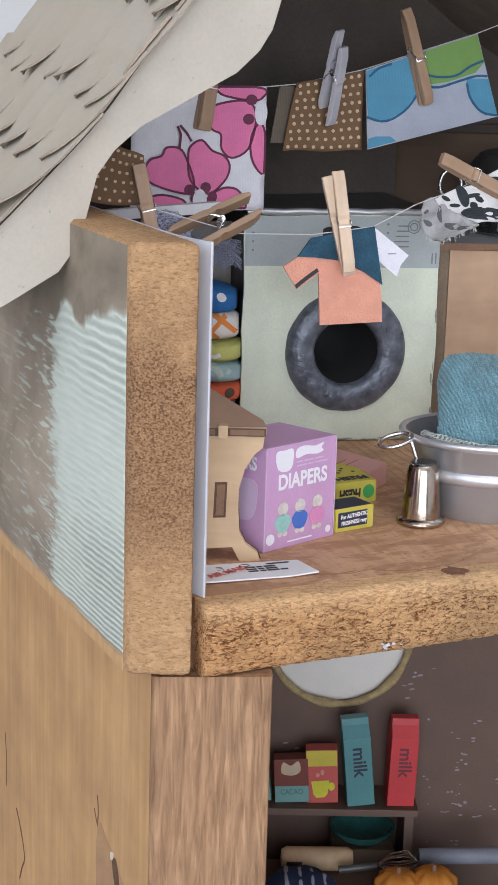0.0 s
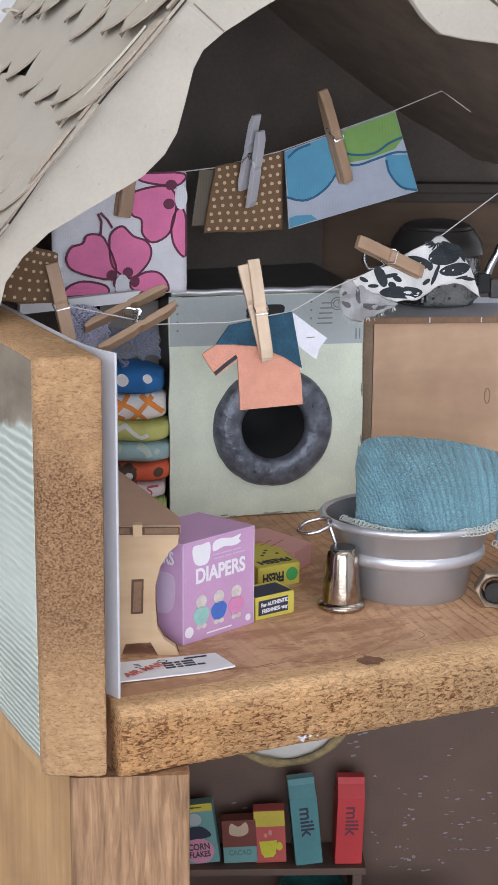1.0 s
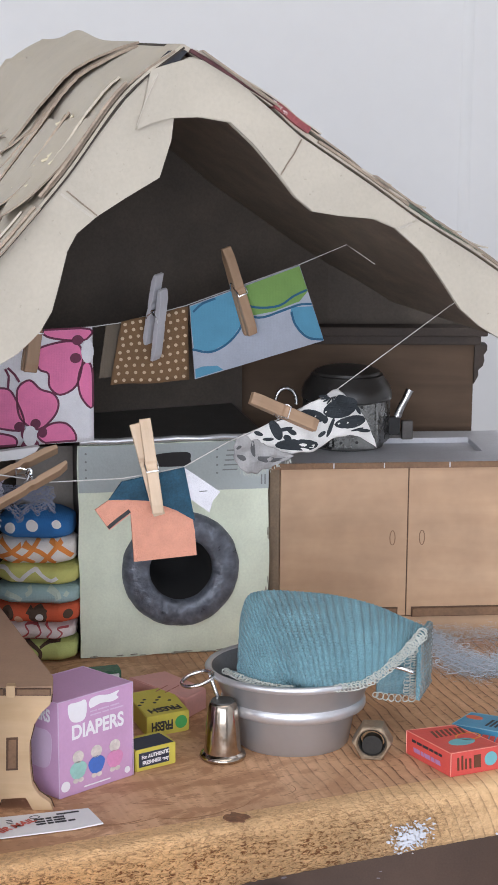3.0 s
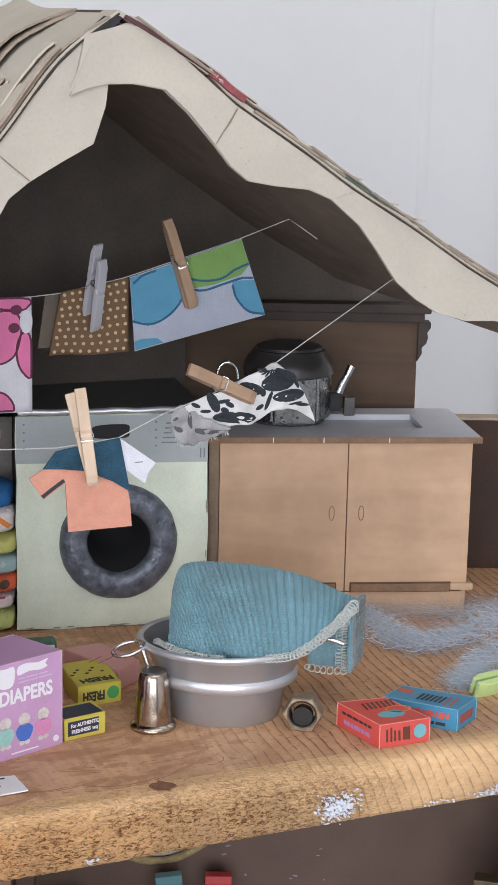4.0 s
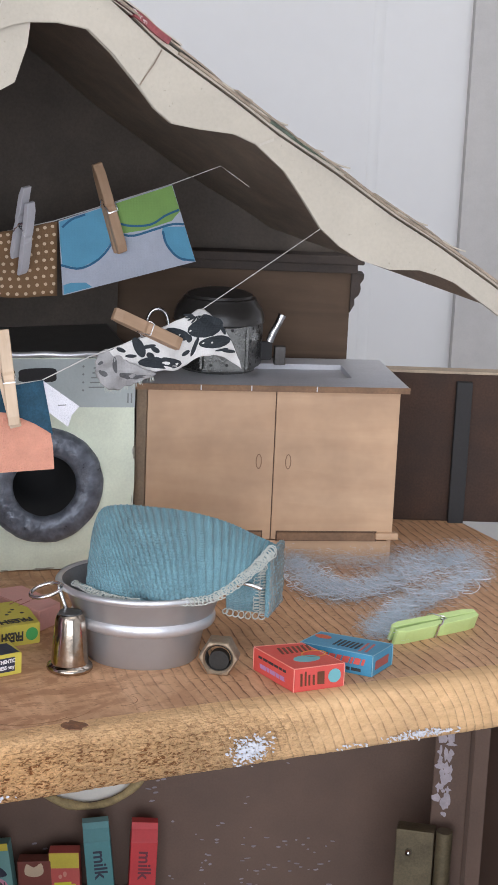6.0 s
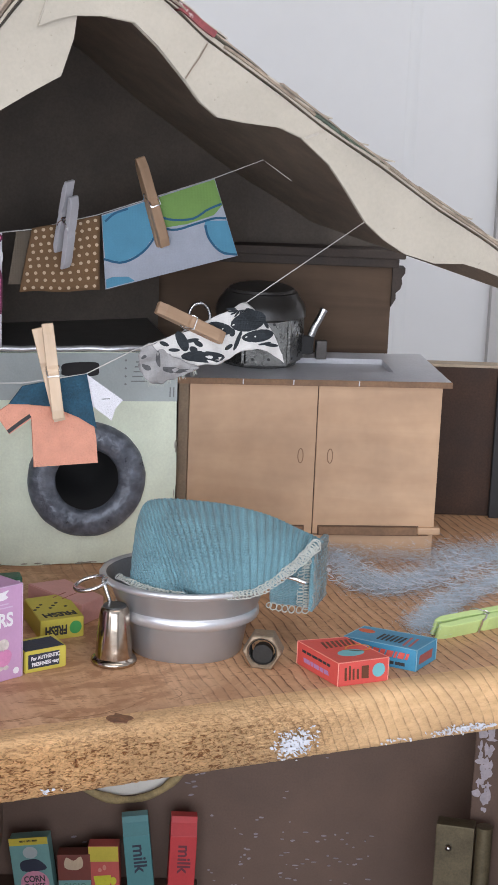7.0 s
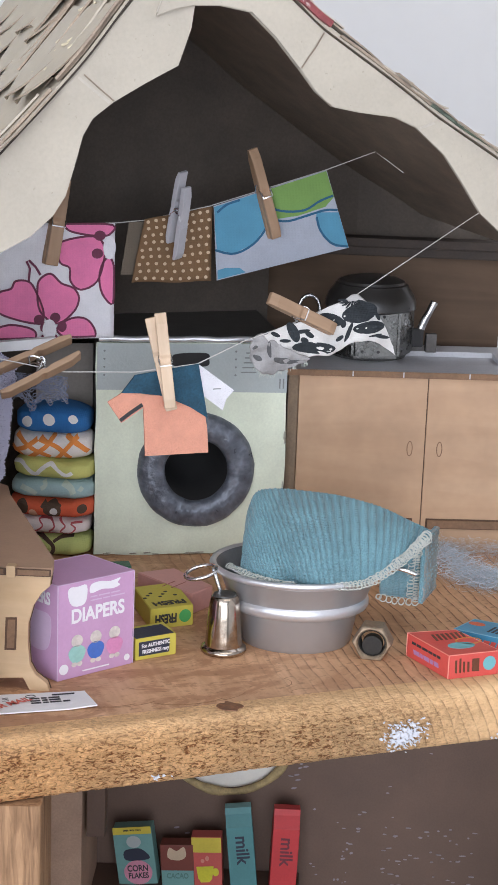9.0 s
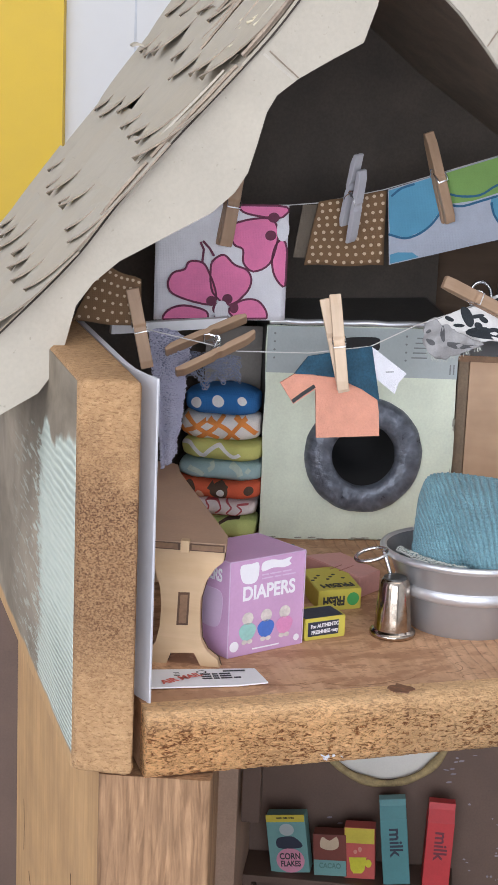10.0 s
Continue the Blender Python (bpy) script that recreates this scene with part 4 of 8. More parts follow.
def cardboard_roof():
    t = thing("cardboard_roof", 0, 0, 0, YAW, "grey cardboard gable roof with curling cut shingles", "roof", kind="structure")
    outer = [(-18.08, 8.58), (-14.88, 11.69), (-12.38, 14.2), (-10.74, 16.3), (-8.78, 18.5), (-5.68, 21.9), (-3.37, 24.7), (-2.35, 25.66), (-0.9, 26.2), (-0.2, 26.1), (2.03, 24.5), (3.4, 23.4), (6.4, 21.55), (8.3, 20.3), (10.85, 18.85), (13.5, 17.2), (15.7, 16.0), (18.5, 14.3), (21.2, 12.5)]
    inner = [(20.4, 12.0), (18.5, 13.3), (16.6, 14.5), (15.8, 14.8), (14.9, 15.05), (13.5, 15.1), (12.15, 15.5), (11.2, 16.05), (10.33, 16.75), (9.4, 18.0), (8.64, 18.95), (7.4, 19.95), (6.44, 20.33), (5, 20.48), (3.89, 20.67), (3.2, 21.2), (2.52, 22.0), (1.5, 23.1), (0.55, 23.92), (-0.6, 24.1), (-1.55, 24.07), (-1.65, 23.3), (-2.1, 22.0), (-3.3, 21.35), (-4.45, 20.68), (-5.2, 20.1), (-5.55, 19.5), (-5.85, 18.4), (-6.15, 17.4), (-6.6, 16.7), (-7.4, 15.98), (-8.7, 15.3), (-10.7, 14.25), (-11.6, 13.5), (-12.2, 12.7), (-12.55, 11.4), (-12.9, 10.4), (-13.5, 9.6), (-15, 8.75), (-17, 7.7)]
    part("front_gable", one_prism(outer + inner, "y", 0.9, 1.08), m_card, t, "flat scalloped cardboard gable board")
    peak = [(-2.45, 25.75), (-1.0, 26.15), (-0.2, 26.05), (1.2, 25.1), (3.35, 23.35), (2.5, 22.02), (1.5, 23.12), (0.55, 23.94), (-0.6, 24.12), (-1.6, 24.1), (-2.3, 23.95), (-3.0, 23.68), (-2.75, 24.4)]
    part("peak_piece", one_prism(peak, "y", 0.74, 0.88), m_card, t, "overlapping cardboard piece at the peak")
    mid = [(3.3, 23.42), (6.4, 21.5), (8.25, 20.28), (7.4, 19.97), (6.44, 20.35), (5, 20.5), (3.89, 20.69), (3.2, 21.22), (2.54, 22.02)]
    part("middle_piece", one_prism(mid, "y", 0.82, 0.895), m_card, t)
    # crease lines: darker strips that paint the shade along each step
    bm = bmesh.new()
    f = face_frame((0, 0.9, 0), (1, 0, 0), (0, 0, 1))
    ring_strip(bm, [(-5.55, 21.6), (-5.0, 21.15), (-4.45, 20.72)], 0.05, f, 0.0, 0.03)
    part("crease", bm, m_card_edge, t, "crease in the card, its shade drawn as a darker line")
    bm = bmesh.new()
    ring_strip(bm, [(3.40, 23.30), (3.08, 22.75), (2.85, 22.45), (2.58, 22.04)], 0.045, face_frame((0, 0.82, 0), (1, 0, 0), (0, 0, 1)), 0.0, 0.02)
    part("crease", bm, m_card_edge, t, "crease in the card, its shade drawn as a darker line")
    # thin near-black piece paints the dark hollow under the ridge
    part("dark_void_patch", one_prism([(-2.75, 25.55), (-1.75, 26.4), (-1.0, 26.42), (-1.9, 25.4)], "y", 0.883, 0.896), plain("void_shade_navy", (0.02, 0.021, 0.03), 0.5, vary=0.2), t, "near-black patch standing in for the shaded void at the peak")
    bm = bmesh.new()
    ring_strip(bm, [(-5.75, 21.5), (-5.15, 21.05), (-4.6, 20.65)], 0.09, f, 0.0, 0.012)
    ring_strip(bm, [(-2.2, 25.6), (-2.7, 24.6), (-3.0, 23.8)], 0.03, face_frame((0, 0.74, 0), (1, 0, 0), (0, 0, 1)), 0.0, 0.03)
    ring_strip(bm, [(8.1, 20.2), (7.5, 20.0)], 0.2, f, 0.0, 0.02)
    part("glue_smear", bm, plain("dry_glue", (0.53, 0.485, 0.42), 0.35, vary=0.1), t, "pale smear of dried glue")
    # this slope is coloured dark so that the shingle gaps look shaded
    part("left_slope", sheet(lambda a, b: slope_point(LEFT_F, LEFT_B, 0.8 + 19.2 * a, b), 14, 40, 0.16), m_gap_shade, t, "roof slope coloured dark for the shade between the shingles", smooth=40)
    part("right_slope", sheet(lambda a, b: slope_point(RIGHT_F, RIGHT_B, 0.85 + 19.1 * a, b * (1 - 0.03 * a)), 14, 40, 0.16), m_card_dim, t, smooth=40)
    off = Vector((0, 0, -0.25))
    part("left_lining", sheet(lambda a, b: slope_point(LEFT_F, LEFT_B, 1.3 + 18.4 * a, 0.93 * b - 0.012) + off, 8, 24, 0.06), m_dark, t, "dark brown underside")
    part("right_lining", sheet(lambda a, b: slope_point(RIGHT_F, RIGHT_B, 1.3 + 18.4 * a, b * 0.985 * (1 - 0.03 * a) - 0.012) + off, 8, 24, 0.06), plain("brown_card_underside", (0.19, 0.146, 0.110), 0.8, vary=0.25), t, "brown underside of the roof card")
    part("ridge_cap", sheet(lambda a, b: slope_point(LEFT_F, LEFT_B, 0.92 + 14 * a, 0.13 * (1 - 2 * b)) + Vector((0, 0, 0.04)) if b < 0.5 else slope_point(RIGHT_F, RIGHT_B, 0.92 + 14 * a, 0.12 * (2 * b - 1)) + Vector((0, 0, 0.04)), 10, 16, 0.1), m_card, t, "bent cardboard ridge cap", smooth=50)
    # red and green printed card showing between the layers at the right edge
    fr = lambda b: spline([(u, 0, z) for u, z in RIGHT_F], b)
    for name, b0, b1, lift, mat in (("green_printed_layer", 0.42, 0.56, 0.07, m_green_print), ("torn_edge", 0.25, 0.42, 0.05, m_card_edge), ("torn_edge", 0.57, 0.95, 0.04, m_card_edge)):
        part(name, sheet(lambda a, b, b0=b0, b1=b1, lift=lift: fr(b0 + (b1 - b0) * b) + Vector((0, 0.72 + 2.0 * a, lift + 0.02 * math.sin(9 * b))), 2, 16, 0.1), mat, t)
    part("dark_printed_layer", sheet(lambda a, b: fr(0.012 + 0.125 * b) + Vector((0.05 * b, 0.66 + 2.0 * a, -0.01 + 0.03 * b)), 2, 16, 0.13), plain("maroon_shaded_print", (0.10, 0.033, 0.036), 0.6, vary=0.3, coarse=220), t, "dark maroon printed card between the layers", smooth=40)
    part("red_printed_layer", sheet(lambda a, b: fr(0.122 + 0.105 * b) + Vector((0.05 + 0.1 * b, 0.64 + 2.0 * a, 0.0 + 0.09 * b)), 2, 16, 0.24), m_red_print, t, "faded red printed card between the layers", smooth=40)
    rnd = random.Random(41)
    bm = bmesh.new()
    for k in range(16):
        p = fr(rnd.uniform(0.115, 0.165)) + Vector((0.06, 0.64, rnd.uniform(-0.08, 0.10)))
        patch(bm, oval(0, 0, rnd.uniform(0.015, 0.05), rnd.uniform(0.012, 0.03), 7, rnd.uniform(-90, 90)), face_frame(p, (1, 0, 0), (0, 0, 1)), 0.0, 0.012)
    part("torn_print_flecks", bm, plain("white_torn_print", (0.62, 0.48, 0.47), 0.7, vary=0.2), t, "white flecks of torn print")
    part("lifted_flap", sheet(lambda a, b: fr(0.02 + 0.225 * b) + Vector((0.2 * b, 0.66 + 2.6 * a, 0.10 + 0.14 * b + 0.05 * noise.noise((b * 6, a * 2, 3)))), 3, 16, 0.05), m_card_dim, t, "lifted card flap", smooth=40)
    # torn corners of the top layer standing off the edge
    for b0, ln, rise, wide in ((0.33, 1.5, 0.18, 0.9), (0.405, 1.9, 0.30, 1.1), (0.505, 1.0, 0.2, 0.5), (0.545, 1.5, 0.28, 0.5), (0.70, 1.6, 0.2, 0.8), (0.80, 1.3, 0.22, 0.7)):
        p0 = fr(b0)
        dn = (fr(b0 + 0.03) - p0).normalized()
        part("torn_corner", sheet(lambda a, b, p0=p0, dn=dn, ln=ln, rise=rise, wide=wide: p0 + dn * ln * (b - 0.4) + Vector((0, 0.7 + wide * a * (1 - 0.75 * b) * 2, 0.10 + rise * b * b)), 3, 6, 0.06), m_card_dim, t, "torn card corner curling up", smooth=40)

    # broad upper sheets laid over one another, their ragged edges running down the slope
    def upper(edge, v_far, b0, b1, lift, wob, seed):
        def f(a, b):
            bb = b0 + (b1 - b0) * b
            near = edge(bb) + wob * noise.noise((bb * 22, seed, 0.3)) + 0.5 * wob * noise.noise((bb * 70, seed, 1.3)) + 0.05 * noise.noise((bb * 190, seed, 4.3))
            low = b1 + 0.012 * noise.noise((a * 6, seed, 2.2))
            bb = b0 + (low - b0) * b
            p = slope_point(LEFT_F, LEFT_B, near + (v_far - near) * a, bb)
            return p + Vector((-0.7, 0, 0.75)) * ((lift * (1 - 0.55 * a) + 0.10 * (1 - a) ** 6) * min(1.0, 0.2 + 6.0 * bb))
        return f
    rear = upper(lambda b: 9.2 - 11.5 * max(0, 0.30 - b), 19.9, 0.0, 0.27, 0.42, 0.25, 3.3)

    def humped(a, b):
        p = rear(a, b)
        return p + Vector((0, 0, 0.42 * math.exp(-((p.y - 14.0) / 2.3) ** 2) * max(0.0, 1 - 1.6 * b) ** 1.5))
    part("rear_sheet", sheet(humped, 24, 60, 0.09), m_card, t, "broad smooth cardboard sheet", smooth=40, rim=(m_card_edge, 168))
    part("middle_sheet", sheet(upper(lambda b: 8.3 - 10.5 * max(0, 0.30 - b), 11.5, 0.02, 0.31, 0.25, 0.3, 6.1), 10, 60, 0.11), m_card_edge, t, "torn middle layer of card", smooth=40)
    part("front_sheet", sheet(upper(lambda b: 0.72, 9.8, 0.03, 0.31, 0.10, 0.08, 8.7), 16, 60, 0.08), m_card, t, "broad smooth cardboard sheet", smooth=40, rim=(m_card_edge, 152))
    part("gable_strip", sheet(lambda a, b: slope_point(LEFT_F, LEFT_B, 0.77 + 1.6 * a, b) + Vector((-0.7, 0, 0.75)) * 0.05, 3, 50, 0.1), m_card_dim, t, "long card strip along the gable", smooth=40)
    for b0, b1, lift in ((0.13, 0.315, 0.26), (0.33, 0.475, 0.14), (0.49, 0.62, 0.14)):
        part("edge_strip", sheet(upper(lambda b: 0.55, 1.15 + 0.3 * b0, b0, b1, lift, 0.05, b0 * 9), 3, 40, 0.10), m_card_edge, t, "torn strip of card along the gable")
    # torn slivers of card caught between the layers
    rnd = random.Random(23)
    for v0, w, b0, b1, lift in ((2.3, 0.9, 0.12, 0.30, 0.22), (4.6, 1.0, 0.20, 0.34, 0.26), (6.9, 0.9, 0.20, 0.33, 0.34), (1.7, 0.55, 0.34, 0.5, 0.16)):
        near = lambda b, v0=v0, b0=b0: v0 - 4.0 * max(0, b0 + 0.06 - b) + 0.06 * math.sin(23 * b + v0)
        part("torn_sliver", sheet(upper(near, v0 + w, b0, b1, lift, 0.16, v0 * 3.1), 3, 26, 0.08), (m_card_edge, m_card_dim, m_card)[rnd.randrange(3)], t, "torn sliver of card", smooth=40)
    bm = bmesh.new()
    rnd = random.Random(17)
    for k in range(26):
        p = slope_point(LEFT_F, LEFT_B, rnd.gauss(4.0, 0.9), rnd.gauss(0.27, 0.035)) + Vector((-0.7, 0, 0.75)) * 0.2
        q = p + Vector((-0.35 * rnd.random() - 0.1, 0.1 * rnd.uniform(-1, 1), -0.35 * rnd.random()))
        tube(bm, [p, p.lerp(q, 0.5) + Vector((0, 0, 0.03)), q], 0.05, 6)
    part("glue_drips", bm, plain("yellowed_glue", (0.62, 0.55, 0.40), 0.35, vary=0.1), t, "beads of dried yellowed glue")

    # shingles: a few shared shapes, each piece an object of its own
    rnd = random.Random(11)
    shapes = []
    for k in range(6):
        bm = bmesh.new()
        w, ln, curl = rnd.uniform(1.58, 1.8), rnd.uniform(4.5, 4.9), (0.75, 1.0, 1.45, 0.95, 1.2, 0.6)[k]
        skew = -0.55 + rnd.uniform(-0.2, 0.2)

        def surf(a, b, w=w, ln=ln, curl=curl, skew=skew):
            y = ln * b
            k = max(0.0, (b - 0.42) / 0.58)
            half = w * max(0.004, (1 - k ** 2.3)) ** 0.68
            x = (2 * a - 1) * half + skew * k * k * (1.3 - 0.3 * k)
            return Vector((x, y, 0.02 + curl * 0.5 * max(0, b - 0.4) ** 2 + 0.17 * curl * k * (1 - a)))
        sheet(surf, 4, 12, 0.055, bm)
        for v in bm.verts:
            v.co *= C
        bmesh.ops.recalc_face_normals(bm, faces=bm.faces)
        me = bpy.data.meshes.new("shingle")
        bm.to_mesh(me)
        bm.free()
        me.materials.append((m_card, m_card_dim, m_card, m_card, m_card_dim, m_card)[k])
        # rims are the same card, coloured darker for the shadow under the tips
        me.materials.append(m_card_edge)
        for face in me.polygons[-32:]:
            face.material_index = 1
        me.set_sharp_from_angle(angle=radians(40))
        me.polygons.foreach_set("use_smooth", [True] * len(me.polygons))
        shapes.append(me)

    def lay(front, back, v, tip, side, lift, shape, total):
        b = max(0.0, tip - 4.7 / total)
        p, q = slope_point(front, back, v, b), slope_point(front, back, v, min(1, tip))
        tdir = (q - p)
        tdir.y = 0
        tdir.normalize()
        x = Vector((0, 1, 0)) * (1 if side < 0 else -1)
        n = x.cross(tdir)
        o = p + n * lift
        m = Matrix(((x.x, tdir.x, n.x, o.x * C), (x.y, tdir.y, n.y, o.y * C), (x.z, tdir.z, n.z, o.z * C), (0, 0, 0, 1)))
        ob = new("shingle", shape)
        ob.parent = t
        ob.matrix_local = m @ Matrix.Rotation(radians(rnd.uniform(-4, 4)), 4, "Z")
        return ob

    courses = ((0.30, (18.8, 15.6, 12.6, 9.8), 0.24), (0.39, (19.0, 17.2, 14.1, 11.1, 8.0, 5.0, 2.6), 0.20), (0.505, (19.2, 16.3, 13.2, 9.8, 6.7, 3.9, 1.7), 0.14),
               (0.635, (18.4, 15.4, 12.4, 9.2, 6.9, 4.0, 1.8), 0.16), (0.765, (19.0, 16.0, 13.0, 10.2, 7.2, 4.4, 1.9), 0.16), (0.89, (18.2, 15.2, 12.2, 9.3, 6.5, 3.8, 1.7), 0.16), (1.0, (19.3, 16.6, 13.7, 10.8, 7.8, 5.0, 2.3), 0.14))
    for tip, vs, lift in courses:
        for i, v in enumerate(vs):
            lay(LEFT_F, LEFT_B, v + rnd.uniform(-0.15, 0.15), tip + rnd.uniform(-0.012, 0.012), -1, lift + 0.02 * (i % 3), shapes[rnd.randrange(6)], 25.0)
    for r in range(6):
        for i in range(4):
            lay(RIGHT_F, RIGHT_B, 2.2 + i * 3.0 + rnd.uniform(-0.2, 0.2), 0.2 + r * 0.15, 1, 0.1 + 0.012 * (i % 3), shapes[5], 27.0)
    curl = bmesh.new()
    sheet(lambda a, b: slope_point(LEFT_F, LEFT_B, 18.3 + 1.7 * a * (1 - 0.55 * b), 0.35) + Vector((-0.15 - 0.75 * b, 0, 0.15 + 0.30 * math.sin(2.2 * b) - 0.1 * b)), 6, 14, 0.1, curl)
    part("curled_scrap", curl, m_card_dim, t, "scrap of card curling off the edge", smooth=50)


cardboard_roof()


# ---- washing machine ----
def washing_machine():
    t = thing("toy_washing_machine", -6.45, 11.65, 0, 11.2, "handmade mint card washing machine with a tape-covered door ring", "washing machine")
    W_, H_ = 8.6, 9.8
    rnd = random.Random(2)
    bm = bmesh.new()
    cx, cz, r = 4.55, 4.0, 1.5
    edge = [(W_ * k / 10, rnd.uniform(0, 0.07)) for k in range(11)] + [(W_ + rnd.uniform(-0.08, 0.02), H_ * k / 12) for k in range(1, 12)] + [(W_ * (1 - k / 8), H_ + rnd.uniform(-0.04, 0.02)) for k in range(9)] + [(rnd.uniform(-0.05, 0.03), H_ * (1 - k / 10)) for k in range(1, 10)]
    rim = [bm.verts.new((cx + r * math.cos(a), 0, cz + r * math.sin(a))) for a in (2 * math.pi * i / 40 for i in range(40))]
    out = [bm.verts.new((x, 0, z)) for x, z in edge]
    es = [bm.edges.new((rim[i], rim[(i + 1) % 40])) for i in range(40)] + [bm.edges.new((out[i], out[(i + 1) % len(out)])) for i in range(len(out))]
    bmesh.ops.triangle_fill(bm, edges=es, use_beauty=True)
    ext = bmesh.ops.extrude_face_region(bm, geom=list(bm.faces))
    bmesh.ops.translate(bm, vec=(0, 0.16, 0), verts=[v for v in ext["geom"] if isinstance(v, bmesh.types.BMVert)])
    part("front_panel", bm, m_mint_card, t, "mint painted card front with ragged edges")
    strip = one_prism([(0.02, 7.68), (3.0, 7.66), (6.0, 7.58), (8.56, 7.55), (8.55, 9.78), (0.03, 9.76)], "y", -0.03, -0.003)
    part("control_strip", strip, m_grey_card, t, "grey painted control strip")
    ring = lathe(bmesh.new(), [(1.42, 0.02), (1.45, 0.3), (1.62, 0.44), (2.0, 0.5), (2.4, 0.42), (2.6, 0.25), (2.66, 0.02)], 64)
    for v in ring.verts:
        v.co *= 1 + 0.018 * noise.noise(v.co * 1.9)
        v.co.z += 0.05 * noise.noise(v.co * 2.7)
    ob = part("door_ring", ring, m_tape, t, "charcoal shiny tape wound round the door ring", smooth=70)
    ob.matrix_local = pose(cx * C, -0.002 * C, cz * C, 90, 0, 0)
    part("drum", lathe(bmesh.new(), [(1.5, 0), (1.4, -3.2), (0.9, -4.6), (0, -5.2)], 40), m_hole, t, "dark hollow drum", smooth=40).matrix_local = pose(cx * C, 0.1 * C, cz * C, 90, 0, 0)
    part("tin_body", box(box(box(one_box(2.9, 6.3, 0.18, 1.2, 5.75, 9.72), 2.9, 6.3, 0.18, 1.2, 0.05, 2.25), 0.12, 2.9, 0.18, 7.5, 0.05, 9.72), 6.3, W_ - 0.12, 0.18, 7.5, 0.05, 9.72), m_black, t, "black tin box body")
    part("tin_top", one_box(0.1, W_ - 0.1, 0.17, 8.4, 9.73, 9.95, 0.05), m_black, t)
    part("tin_back", one_box(2.91, 6.29, 5.5, 7.4, 0.06, 9.7), m_black, t)
    bm = bmesh.new()
    tube(bm, [(0.1 + 8.4 * k / 16, 0.12 + 0.02 * math.sin(k), 9.93 + 0.025 * math.sin(1.7 * k)) for k in range(17)], 0.15, 10)
    part("silver_lip", bm, m_satin, t, "bright metal lip along the top edge", smooth=60)
    m = face_frame((0, -0.032, 0), (1, 0, 0), (0, 0, 1))
    part("powder_slot", patch(bmesh.new(), smooth_outline([(3.5, 8.75), (4.85, 8.75), (5.0, 9.05), (4.85, 9.35), (3.5, 9.3), (3.35, 9.0)], 4), m, 0.0, 0.02), m_hole, t, "dark cut-out slot")
    for k in range(5):
        part("vent_line", patch(bmesh.new(), rect(6.45 + 0.05 * k, 7.15, 8.45 + 0.22 * k, 8.51 + 0.22 * k), m, 0.0, 0.012), m_grey_ink, t, "pen-drawn vent line")
    for x in (0.35, 6.2):
        for k in range(4):
            part("screw_dot", patch(bmesh.new(), oval(x, 8.35 + 0.36 * k, 0.05, 0.05, 8), m, 0.0, 0.012), m_grey_ink, t, "pen-drawn screw")
    for x in (8.2, 8.36):
        part("corner_tick", patch(bmesh.new(), rect(x, x + 0.06, 7.75, 8.2), m, 0.0, 0.012), m_grey_ink, t)
    bm = bmesh.new()
    for rr in (0.27, 0.16):
        pts = oval(7.35, 9.32, rr, rr, 20)
        ring_strip(bm, pts + pts[:1], 0.045, m, 0.0, 0.014)
    part("dial", bm, m_grey_ink, t, "pen-drawn round dial")
    bm = bmesh.new()
    for k in range(26):
        a = rnd.uniform(0.3, 8.3)
        patch(bm, oval(a, rnd.uniform(0.05, 0.14), rnd.uniform(0.1, 0.3), 0.03, 6), m, 0.03, 0.01)
    for k in range(9):
        patch(bm, oval(8.52 + rnd.uniform(-0.07, 0.05), rnd.uniform(0.3, 7.4), rnd.uniform(0.02, 0.06), rnd.uniform(0.08, 0.3), 7), m, 0.03, 0.01)
    part("scuff", bm, plain("brown_grey_scuff", (0.40, 0.38, 0.30), 0.8, vary=0.3, coarse=300), t)["kind"] = "stuff"

    b = thing("card_flap", -6.45, 11.65, 0, 11.2, "taupe card panel standing behind the folded cloths", "card")
    part("panel", one_box(-2.5, 0.08, 2.95, 3.05, 0, 9.2, 0.02), plain("taupe_card", (0.27, 0.24, 0.215), 0.8, vary=0.12), b)


washing_machine()


